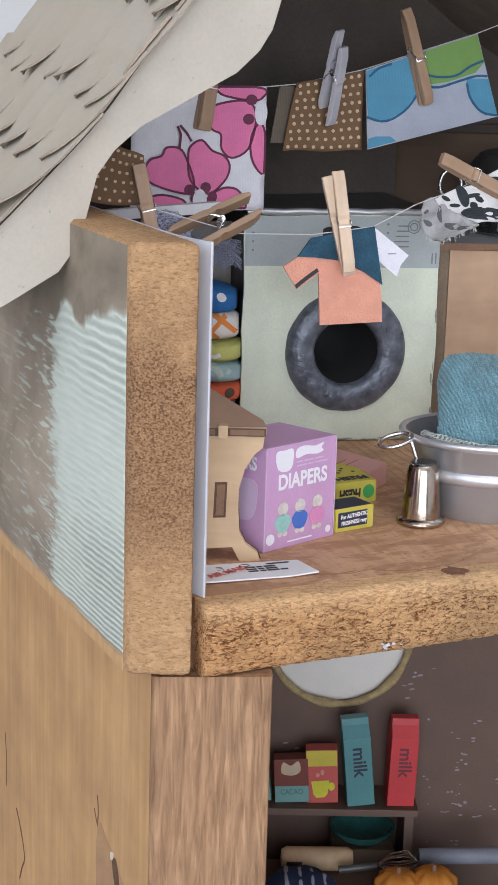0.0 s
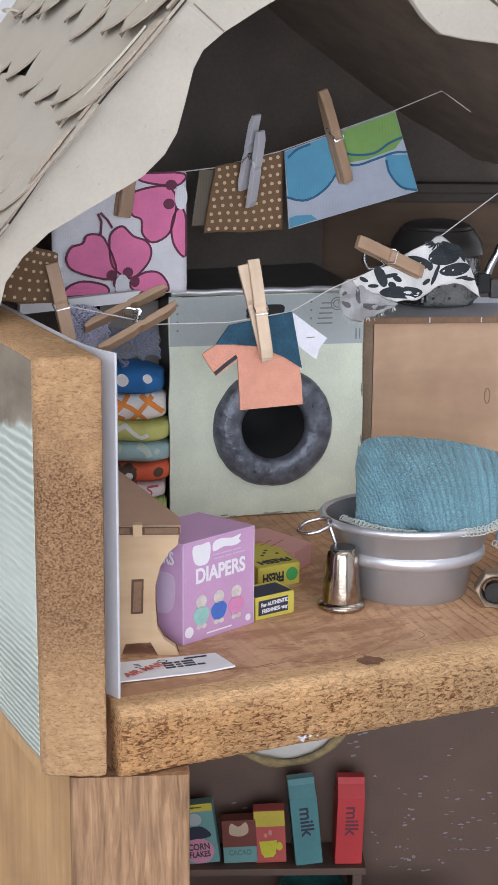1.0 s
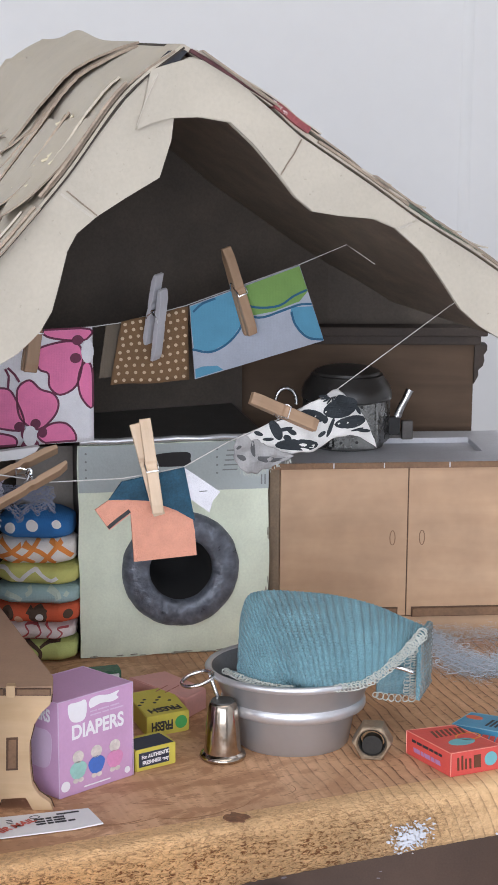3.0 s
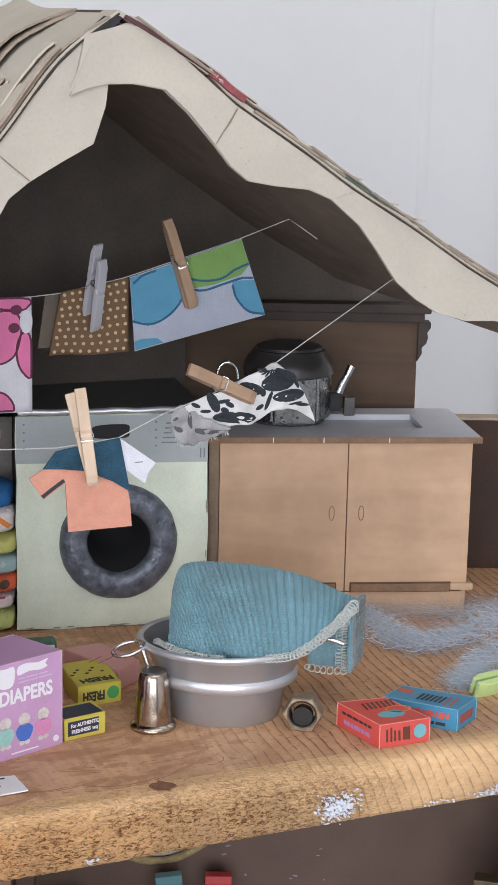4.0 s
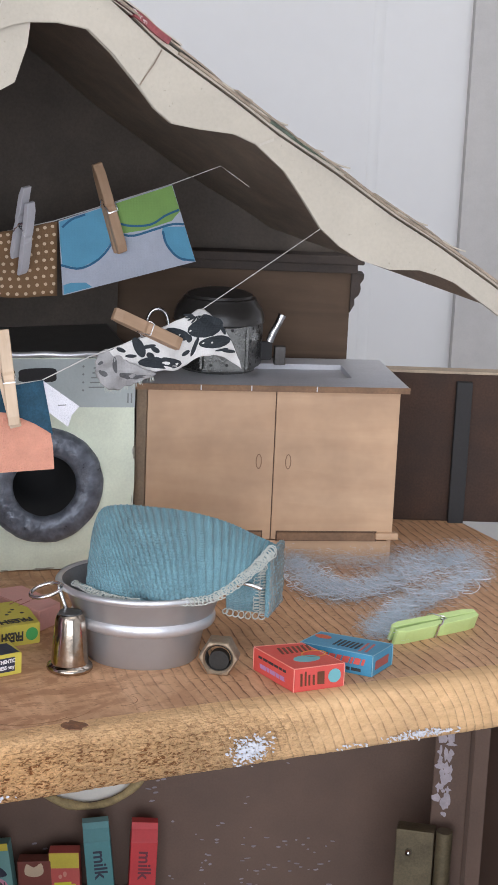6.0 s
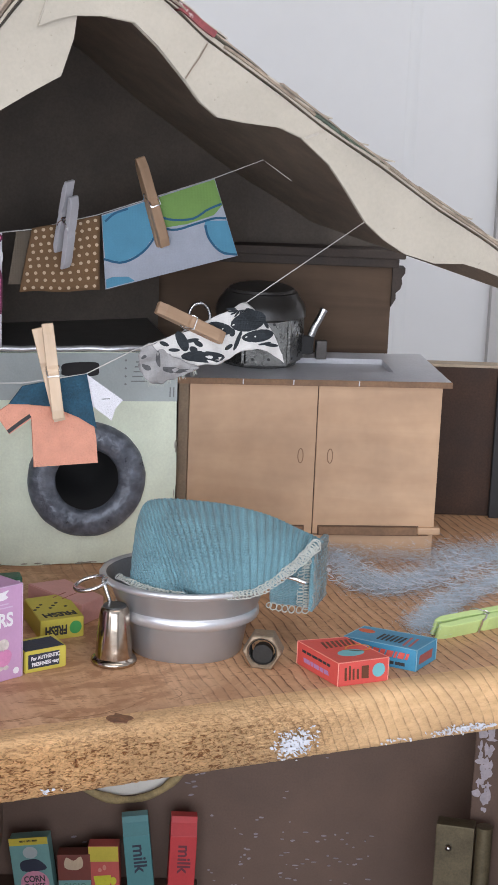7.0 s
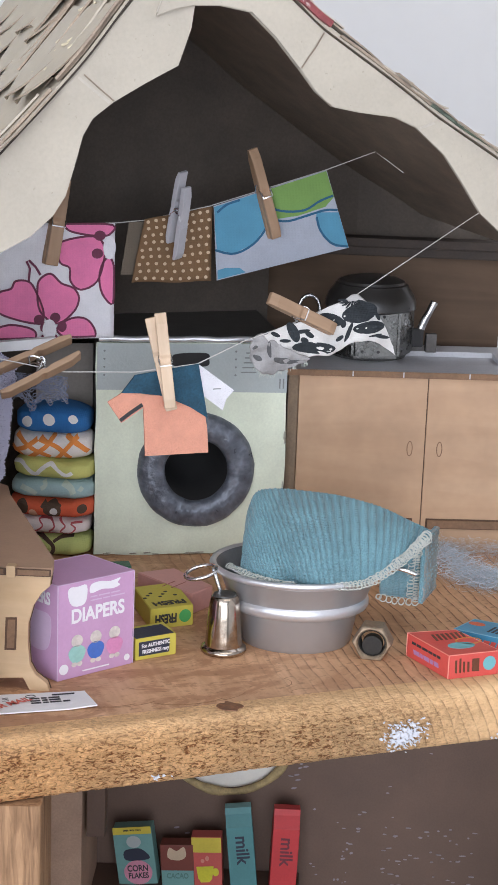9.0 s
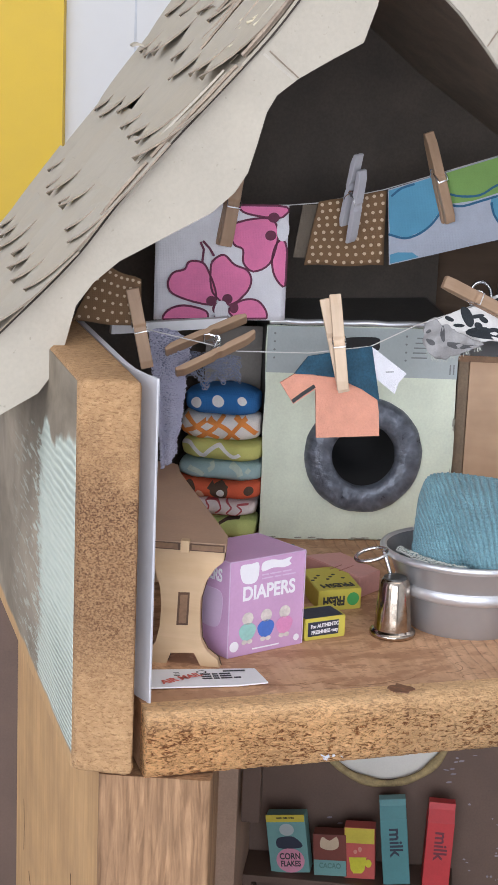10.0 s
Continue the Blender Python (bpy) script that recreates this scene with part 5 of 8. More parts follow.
# ---- sink cabinet and kettle ----
def sink_cabinet():
    t = thing("sink_cabinet", 1.95, 13.95, 0, 4.2, "laser-cut plywood sink cabinet with a grey worktop", "cabinet")
    part("body", box(box(one_box(0.1, 0.3, 0.25, 6.3, 0, 8.3), 11.95, 12.2, 0.25, 6.3, 0, 8.3), 0.3, 11.95, 0.4, 6.3, 0, 8.25), m_ply, t)
    part("left_stile", one_box(0.05, 0.52, -0.02, 0.24, 0, 8.32, 0.02), plain("olive_brown_edge", (0.215, 0.150, 0.095), 0.7, vary=0.25), t, "browned plywood face edge")
    m = face_frame((0, 0, 0), (1, 0, 0), (0, 0, 1))
    for x0, x1, kx in ((0.56, 6.42, 5.75), (6.47, 12.2, 7.12)):
        d = part("cupboard_door", one_box(x0, x1, 0.06, 0.3, 1.22, 8.25, 0.015), m_ply, t, "plain plywood cupboard door")
        bm = bmesh.new()
        mm = face_frame((0, 0.055, 0), (1, 0, 0), (0, 0, 1))
        pts = oval(kx, 4.95, 0.12, 0.34, 22)
        ring_strip(bm, pts + pts[:1], 0.045, mm, 0.0, 0.012)
        part("door_pull", bm, m_burnt_light, d, "engraved oval finger pull")
    part("door_gap", one_box(6.425, 6.465, 0.1, 0.25, 1.2, 8.2), m_burnt, t)
    part("plinth", one_box(0.56, 12.0, 0.12, 0.36, 0, 1.15, 0.02), m_ply, t)
    for x0, x1 in ((0.8, 6.0), (6.75, 11.4)):
        part("tenon_slot", one_box(x0, x1, -0.06, 0.11, 1.2, 1.58, 0.02), m_burnt_light, t, "burnt tenon strip")
        part("slot_shadow", one_box(x0 - 0.06, x1 + 0.06, 0.03, 0.058, 1.16, 1.64), m_burnt, t)
    part("tenon_end", one_box(11.4, 12.5, -0.12, 0.3, 1.25, 1.6, 0.1), m_ply, t)
    # worktop with a sunk basin
    bm = bmesh.new()
    outer = [bm.verts.new(p) for p in ((-0.1, -0.4, 0), (12.5, -0.4, 0), (12.4, 6.6, 0), (-0.1, 6.6, 0))]
    hole = [bm.verts.new(p) for p in ((5.2, 1.8, 0), (10.2, 1.8, 0), (10.2, 5.0, 0), (5.2, 5.0, 0))]
    es = [bm.edges.new((q[i], q[(i + 1) % 4])) for q in (outer, hole) for i in range(4)]
    bmesh.ops.triangle_fill(bm, edges=es, use_beauty=True)
    ext = bmesh.ops.extrude_face_region(bm, geom=list(bm.faces))
    bmesh.ops.translate(bm, vec=(0, 0, 0.26), verts=[v for v in ext["geom"] if isinstance(v, bmesh.types.BMVert)])
    bmesh.ops.translate(bm, vec=(0, 0, 8.34), verts=bm.verts)
    top = part("worktop", bm, m_worktop, t, "grey painted worktop with a sunk basin")
    part("basin", one_box(5.0, 10.4, 1.6, 5.2, 8.27, 8.33), m_worktop, t)
    bm = one_box(-0.14, 12.54, -0.43, -0.402, 8.33, 8.61)
    rnd = random.Random(4)
    part("worktop_edge", bm, m_burnt_light, t, "burnt laser-cut front edge")
    for x in (2.9, 5.2, 8.2):
        part("paint_drip", patch(bmesh.new(), rect(x, x + 0.05, 8.36, 8.6), face_frame((0, -0.43, 0), (1, 0, 0), (0, 0, 1)), 0.0, 0.014), m_worktop, t)


sink_cabinet()


def kettle():
    t = thing("tin_kettle", 5.7, 17.9, 8.62, 8, "old metal kettle with a black lid and punched six-sided body", "kettle")
    hexa = [(2.15 * math.cos(radians(a)), 2.15 * math.sin(radians(a))) for a in range(0, 360, 60)]
    bm = one_prism(hexa, "z", 0.12, 2.45)
    bmesh.ops.bevel(bm, geom=list(bm.edges), offset=0.12, segments=2, affect="EDGES")
    part("body", bm, plain("worn_pewter", (0.13, 0.13, 0.125), 0.28, 0.8, vary=0.25, coarse=150), t, "dull grey six-sided body")
    part("foot", lathe(bmesh.new(), [(0, 0), (1.75, 0), (1.8, 0.12), (0, 0.12)], 36), m_black, t)
    prof = [(1.95, 2.2), (2.14, 2.3), (2.13, 2.6), (2.0, 2.95), (1.76, 3.24), (1.70, 3.38), (1.58, 3.42), (1.54, 3.54), (1.2, 3.68), (0.7, 3.78), (0.0, 3.82)]
    part("lid", lathe(bmesh.new(), prof, 48), plain("black_enamel", (0.034, 0.031, 0.029), 0.33, vary=0.2, bumps=0.02), t, "glossy black domed lid", smooth=40)
    bm = bmesh.new()
    rows = ((0.55, 0.45), (0.95, 1.0), (0.45, 1.55), (0.9, 2.1))
    for k in range(6):
        a0, a1 = Vector((*hexa[k], 0)), Vector((*hexa[(k + 1) % 6], 0))
        x = (a1 - a0).normalized()
        m = face_frame(a0, x, (0, 0, 1))
        for sx, z in rows:
            for dx in (0.0, 0.75):
                patch(bm, oval(0.12 + sx * 0.6 + dx, z, 0.075, 0.075, 9), m, 0.0, 0.012)
    part("punched_holes", bm, m_hole, t, "small punched holes")
    bm = bmesh.new()
    tube(bm, [(2.45, -0.1, 1.3), (2.6, -0.15, 1.75), (2.8, -0.2, 2.15), (3.0, -0.2, 2.6)], lambda s: 0.20 - 0.04 * s + (0.04 if s > 0.9 else 0), 10)
    part("spout", bm, m_wire, t, "bright metal spout", smooth=50)
    part("spout_joint", one_box(1.95, 2.58, -0.25, 0.05, 0.4, 1.3, 0.12), m_hole, t)
    bm = bmesh.new()
    tube(bm, [(-2.1, -0.1, 1.5), (-2.6, -0.2, 1.6), *((-2.95 + 0.50 * math.cos(radians(a)), -0.25, 2.15 + 0.66 * math.sin(radians(a))) for a in range(230, -11, -16))], 0.09, 8)
    part("handle", bm, m_wire, t, "curled silver wire handle", smooth=50)


kettle()
b = thing("tin_scrap", 8.75, 19.2, 8.62, 8, "small grey tin block beside the kettle", "block")
part("block", one_box(-0.3, 0.22, -0.2, 0.2, 0, 0.9, 0.04), plain("dull_tin_block", (0.115, 0.105, 0.10), 0.5, 0.4, vary=0.2), b)


# ---- tub with knitted blanket ----
def wash_tub():
    t = thing("tin_wash_tub", 2.74, 2.2, 0, 0, "round grey tin wash tub with a raised bright band", "tub")
    prof = [(0, 0.03), (2.0, 0.03), (2.12, 0), (2.2, 0.1), (2.42, 1.38), (2.46, 1.44), (2.66, 1.5), (2.76, 1.6), (2.78, 1.78), (2.72, 1.9), (2.76, 1.96), (3.08, 2.78), (3.16, 2.86), (3.31, 2.9), (3.41, 2.98), (3.43, 3.08), (3.35, 3.14), (3.23, 3.1)]
    part("bowl", lathe(bmesh.new(), prof, 80, 0.86), m_steel, t, smooth=35)
    # the shade and dark reflections inside the tub are put into its colour
    part("inner_wall", lathe(bmesh.new(), [(3.235, 3.1), (3.10, 2.9), (2.66, 1.95), (2.36, 1.4), (2.1, 0.15), (0, 0.12)], 80, 0.86), plain("shaded_tin_inside", (0.20, 0.21, 0.225), 0.45, 0.5, vary=0.15, coarse=60), t, "inside of the tub, coloured darker for its shade", smooth=35)
    part("rolled_rim", lathe(bmesh.new(), [(3.30, 2.88), (3.44, 2.96), (3.47, 3.07), (3.40, 3.17), (3.26, 3.17), (3.2, 3.1)], 80, 0.86), m_satin, t, "satin rolled rim", smooth=70)
    part("bright_band", lathe(bmesh.new(), [(2.66, 1.46), (2.79, 1.53), (2.845, 1.63), (2.845, 1.80), (2.80, 1.92), (2.74, 1.98)], 80, 0.86), m_satin, t, "satin raised band", smooth=60)
    bm = bmesh.new()
    tube(bm, [(-3.1, -0.9, 3.05), (-3.2, -1.15, 3.15), (-3.22, -1.4, 3.1), (-3.12, -1.5, 2.8), (-2.98, -1.5, 2.4), (-2.85, -1.5, 2.0)], 0.085, 8)
    h = part("hook", bm, m_wire, t, "bent wire hook", smooth=60)
    bm = bmesh.new()
    tube(bm, [(-3.72 + 0.6 * math.cos(a), -1.25 + 0.42 * math.sin(a), 2.95 + 0.12 * math.sin(a) + 0.16 * math.cos(a)) for a in (2 * math.pi * k / 32 for k in range(32))], 0.08, 8, True)
    part("ring_handle", bm, m_wire, h, "flat oval wire ring", smooth=60)
    bm = bmesh.new()
    tube(bm, [(3.2, -1.0, 3.1), (3.8, -1.6, 3.58), (4.15, -1.62, 3.5), (4.5, -1.6, 3.36)], 0.09, 8)
    part("second_hook", bm, m_wire, t, smooth=60)


wash_tub()


def loops(bm, pts, radius, wire, step=0.2, nrm=(0, -1, 0), grow=0.0):
    """A crochet edging: small overlapping rings set along a line."""
    pts = [Vector(p) for p in pts]
    length = sum((b - a).length for a, b in zip(pts, pts[1:]))
    n = max(2, int(length / step))
    rnd = random.Random(int(length * 100))
    for k in range(n):
        p = spline(pts, (k + 0.5) / n)
        d = (spline(pts, min(1, (k + 1) / n)) - spline(pts, k / n)).normalized()
        nn = Vector(nrm).normalized()
        s = nn.cross(d).normalized()
        rr = radius * rnd.uniform(0.85, 1.15) * (1 - grow + 2 * grow * k / n)
        ring = [p + d * rr * 0.85 * math.cos(a) + s * rr * math.sin(a) + nn * 0.05 * math.sin(a + k) for a in (2 * math.pi * q / 9 for q in range(9))]
        tube(bm, ring, wire, 5, True)
    return bm


def knitted_blanket():
    t = thing("knitted_blanket", 0, 0, 0, 0, "teal ribbed knitted cloth with white crochet edging, draped over the tub", "cloth")
    top = [(0.68, 2.6, 4.75), (0.92, 3.1, 5.5), (1.5, 3.2, 5.76), (2.7, 3.2, 5.74), (4.2, 3.2, 5.6), (5.9, 3.0, 5.26), (7.1, 2.5, 4.86), (7.8, 2.0, 4.66)]
    bot = [(0.55, 1.0, 3.0), (1.4, 0.2, 2.95), (2.4, -0.25, 2.95), (3.8, -0.3, 3.0), (5.4, 0.1, 3.1), (6.7, 0.7, 3.9), (7.6, 1.1, 4.72)]

    def surf(a, b):
        p = spline(top, a) * (1 - b) + spline(bot, a) * b
        s = math.sin(math.pi * b) * math.sin(math.pi * min(1, a * 1.05 + 0.06)) ** 0.6
        p += Vector((0, -0.75, 0.42)) * s
        fold = math.exp(-((a - 0.17 - 0.20 * b) / 0.055) ** 2) * b ** 1.3
        p += Vector((0, 0.6, -0.12)) * fold
        q = 33 * (a - 0.27 * b ** 1.3 * max(0.0, 1 - a / 0.6))
        rib = abs(math.sin(math.pi * q)) ** 0.6
        st = 0.5 + 0.5 * math.sin(2 * math.pi * (b * 36 + 2.0 * abs(q - math.floor(q) - 0.5)))
        p += Vector((0, -1, 0.5)) * (0.032 * rib + 0.075 * st * rib)
        return p + Vector((0.03 * noise.noise((a * 9, b * 9, 1)), 0.05 * noise.noise((a * 7, b * 7, 4)), 0.05 * noise.noise((a * 6, b * 6, 8))))
    part("drape", sheet(surf, 300, 230, 0.1), m_knit, t, "ribbed teal wool", smooth=180)
    back = [(0.95, 2.65, 4.75), (1.2, 3.3, 5.4), (2.0, 3.45, 5.62), (4.1, 3.45, 5.5), (5.9, 3.3, 4.9), (7.6, 2.7, 4.35)]
    part("back_fold", sheet(lambda a, b: spline(back, a) + Vector((0.1 * b, 0.25 * math.sin(2 * b), -2.4 * b * (1 - 0.5 * a))), 40, 14, 0.16), m_knit, t, smooth=180)

    def flap(x0, x1, y0, y1, ztop0, ztop1, zb0, zb1, lean, tuck):
        def f(a, b):
            x = x0 + (x1 - x0) * a
            zt, zb = ztop0 + (ztop1 - ztop0) * a, zb0 + (zb1 - zb0) * a
            rib = abs(math.sin(math.pi * b * 12))
            return Vector((x + lean * b, y0 + (y1 - y0) * a + tuck * b - 0.08 * math.sin(3 * b) - 0.03 * rib + 0.03 * math.sin(40 * a), zt + (zb - zt) * b))
        return f
    part("hanging_corner", sheet(flap(5.95, 7.45, 1.15, 1.35, 3.05, 4.5, 2.0, 1.8, 0.05, 1.1), 30, 40, 0.12), m_knit, t, smooth=180)
    part("rear_corner", sheet(flap(7.5, 8.15, 1.3, 3.4, 4.55, 4.5, 1.9, 2.0, 0.05, 0.2), 16, 40, 0.16), m_knit, t, smooth=180)
    bm = bmesh.new()
    loops(bm, [spline(bot, 0.50 + 0.50 * k / 10) + Vector((0, -0.17, 0.02)) for k in range(11)], 0.15, 0.025, 0.14, (0.1, -1, 0.5), 0.4)
    loops(bm, [spline(bot, 0.54 + 0.46 * k / 10) + Vector((0.02, -0.15, 0.13)) for k in range(11)], 0.14, 0.025, 0.15, (0.3, -1, 0.2), 0.4)
    loops(bm, [(5.9, 2.1, 1.92), (6.6, 2.17, 1.75), (7.5, 2.25, 1.7)], 0.145, 0.026, 0.22)
    loops(bm, [(7.36, 1.25, 4.1), (7.38, 1.55, 3.4), (7.40, 1.9, 2.5), (7.42, 2.15, 1.78)], 0.12, 0.024, 0.13)
    loops(bm, [(7.12, 1.35, 3.8), (7.14, 1.7, 2.9), (7.18, 2.05, 2.0)], 0.12, 0.022, 0.15)
    part("crochet_edging", bm, m_yarn_white, t, "white crochet loops along the hem", smooth=60)
    bm = bmesh.new()
    for x, y in ((7.62, 1.5), (7.80, 2.05), (7.98, 2.6), (8.14, 3.1)):
        loops(bm, [(x, y - 0.12, 4.5), (x + 0.03, y - 0.05, 3.4), (x + 0.05, y + 0.05, 2.0)], 0.15, 0.028, 0.13, (0.9, -0.4, 0))
    # darker copy of the edging yarn, since this fold faces away from the light
    part("rear_edging", bm, plain("shaded_white_yarn", (0.30, 0.32, 0.31), 0.9, vary=0.3), t, "white crochet rows coloured grey for the shaded side", smooth=60)
    bm = bmesh.new()
    hem = [(0.12, 1.35, 3.12), (0.55, 0.65, 3.16), (1.15, 0.1, 3.12), (1.85, -0.25, 3.08), (2.6, -0.40, 3.05)]
    loops(bm, hem, 0.11, 0.028, 0.12, (-0.3, -0.8, 0.6))
    loops(bm, [Vector(q) + Vector((-0.10, -0.12, 0.08 if k < 3 else 0.03)) for k, q in enumerate(hem)], 0.12, 0.024, 0.17, (-0.2, -0.5, 1))
    rnd = random.Random(31)
    for k in range(40):
        q = spline(hem, rnd.random())
        tube(bm, [q, q + Vector((rnd.uniform(-0.2, 0.1), -rnd.uniform(0.0, 0.15), rnd.uniform(0.0, 0.16)))], 0.014, 4)
    part("inner_edging", bm, m_yarn_white, t, "frayed white crochet inside the tub", smooth=60)
    part("inner_corner", sheet(lambda a, b: spline(hem, a).lerp(spline(bot, 0.36 * a) + Vector((0.2, 0.5, -0.05)), b) + Vector((0, 0, 0.05 * math.sin(7 * a))), 24, 8, 0.12), m_knit, t, smooth=180)


knitted_blanket()


# ---- thimble, nut, boxes, peg and mohair on the board ----
def thimble():
    t = thing("thimble", 0, 0.35, 0, 0, "polished nickel thimble with a rolled rim", "thimble")
    prof = [(0.78, 0.0), (0.86, 0.03), (0.895, 0.1), (0.87, 0.2), (0.79, 0.26), (0.725, 0.30), (0.72, 0.36), (0.71, 0.45), (0.635, 1.4), (0.575, 2.0), (0.53, 2.2), (0.44, 2.3), (0.2, 2.335), (0, 2.34)]
    part("cup", lathe(bmesh.new(), prof, 64), m_chrome, t, smooth=50)
    part("cap", lathe(bmesh.new(), [(0.47, 2.25), (0.44, 2.33), (0.2, 2.365), (0, 2.37)], 40), m_black, t, "dark dimpled crown", smooth=60)


thimble()


def hex_nut():
    t = thing("hex_nut", 5.68, 0.05, 0.0, -9, "tarnished brass hexagon nut standing on one flat", "nut")
    bm = bmesh.new()
    R, r, d = 0.77, 0.53, 0.85
    n = 36
    def hexr(a):
        k = a % 60 - 30
        return R * math.cos(radians(30)) / math.cos(radians(k))
    rings = []
    for y, inner, sc in ((0.06, False, 1.0), (0.0, False, 0.93), (0.0, True, 1.12), (0.08, True, 1.0), (d - 0.08, True, 1.0), (d, True, 1.1), (d, False, 0.93), (d - 0.06, False, 1.0)):
        rings.append([bm.verts.new(((r if inner else hexr(a + 0.0)) * sc * math.cos(radians(a)), y, R * 0.87 + (r if inner else hexr(a)) * sc * math.sin(radians(a)))) for a in (10 * i for i in range(n))])
    for p, q in zip(rings, rings[1:] + rings[:1]):
        for i in range(n):
            j = (i + 1) % n
            bm.faces.new((p[i], p[j], q[j], q[i]))
    part("nut_body", bm, m_brass, t, smooth=30)
    # near-black for thread and plug paints the shade inside the bore
    bore_dark = plain("bore_shade", (0.035, 0.032, 0.029), 0.7, 0.3, vary=0.3)
    bm = bmesh.new()
    for k in range(6):
        tube(bm, [(0.52 * math.cos(a), 0.09 + 0.12 * k + 0.12 * a / 6.283, R * 0.87 + 0.52 * math.sin(a)) for a in (6.283 * i / 24 for i in range(25))], 0.035, 6)
    part("thread", bm, bore_dark, t, smooth=60)
    # added plug that hides the view through the nut and darkens its bore
    plug = part("bore_plug", lathe(bmesh.new(), [(0, 0), (0.36, 0), (0.39, 0.04), (0.39, 0.4), (0, 0.4)], 28), bore_dark, t, "dark plug added for the shade in the bore", smooth=40)
    plug.matrix_local = pose(0, 0.62 * C, (R * 0.87 - 0.14) * C, 90, 0, 0)


hex_nut()


def quad_box(name, q, h, mat, label, edge_mat=None, category="box", lift=0.0):
    """A small carton on four ground corners: front left, front right, back right, back left. Returns its thing and face poses."""
    o = Vector((q[0][0], q[0][1], lift))
    t = thing(name, o.x, o.y, lift, 0, label, category)
    loc = [(x - o.x, y - o.y) for x, y in q]
    bm = one_prism(loc, "z", 0, h)
    bmesh.ops.bevel(bm, geom=list(bm.edges), offset=0.035, segments=2, affect="EDGES")
    part("carton", bm, mat, t)
    p = [Vector((x, y, 0)) for x, y in loc]
    faces = {
        "front": (face_frame(p[0] + (p[1] - p[0]).cross(Vector((0, 0, 1))).normalized() * 0.001, p[1] - p[0], (0, 0, 1)), (p[1] - p[0]).length),
        "right": (face_frame(p[1], p[2] - p[1], (0, 0, 1)), (p[2] - p[1]).length),
        "left": (face_frame(p[3], p[0] - p[3], (0, 0, 1)), (p[0] - p[3]).length),
        "top": (face_frame(p[0] + Vector((0, 0, h)), p[1] - p[0], p[3] - p[0]), (p[1] - p[0]).length),
    }
    if edge_mat:
        bm = bmesh.new()
        for k in range(4):
            tube(bm, [p[k] + Vector((0, 0, 0.03)), p[k] + Vector((0, 0, h - 0.03))], 0.022, 5)
            tube(bm, [p[k] + Vector((0, 0, h - 0.01)), p[(k + 1) % 4] + Vector((0, 0, h - 0.01))], 0.018, 5)
        part("worn_edges", bm, edge_mat, t, "paler worn carton edges")
    return t, faces


def bars(bm, m, x0, x1, y, h, widths, slant=0.0, rnd=random.Random(1)):
    x = x0
    for w in widths:
        if x + w > x1:
            break
        patch(bm, [(x, y), (x + w, y), (x + w + slant * h, y + h), (x + slant * h, y + h)], m)
        x += w + 0.06


m_print_white = plain("white_print", (0.80, 0.78, 0.82), 0.6, vary=0.03)
m_lilac_box = plain("lilac_carton", (0.56, 0.33, 0.53), 0.5, vary=0.05, coarse=90)
m_lilac_pale = plain("pale_lilac_print", (0.62, 0.46, 0.63), 0.5, vary=0.04)
m_yellow_box = plain("yellow_carton", (0.60, 0.515, 0.085), 0.5, vary=0.06)
m_red_box = plain("red_carton", (0.64, 0.085, 0.07), 0.45, vary=0.06)
m_red_pale = plain("coral_print", (0.82, 0.30, 0.24), 0.5, vary=0.06)
m_blue_box = plain("blue_carton", (0.055, 0.26, 0.42), 0.45, vary=0.08)
m_teal_print = plain("teal_print", (0.16, 0.42, 0.46), 0.5, vary=0.05)
m_pink_box = plain("dusty_pink_carton", (0.70, 0.37, 0.33), 0.55, vary=0.07)
m_green_dot = plain("green_print", (0.07, 0.36, 0.10), 0.5, vary=0.05)
m_navy_box = plain("navy_print", (0.03, 0.035, 0.06), 0.5, vary=0.1)


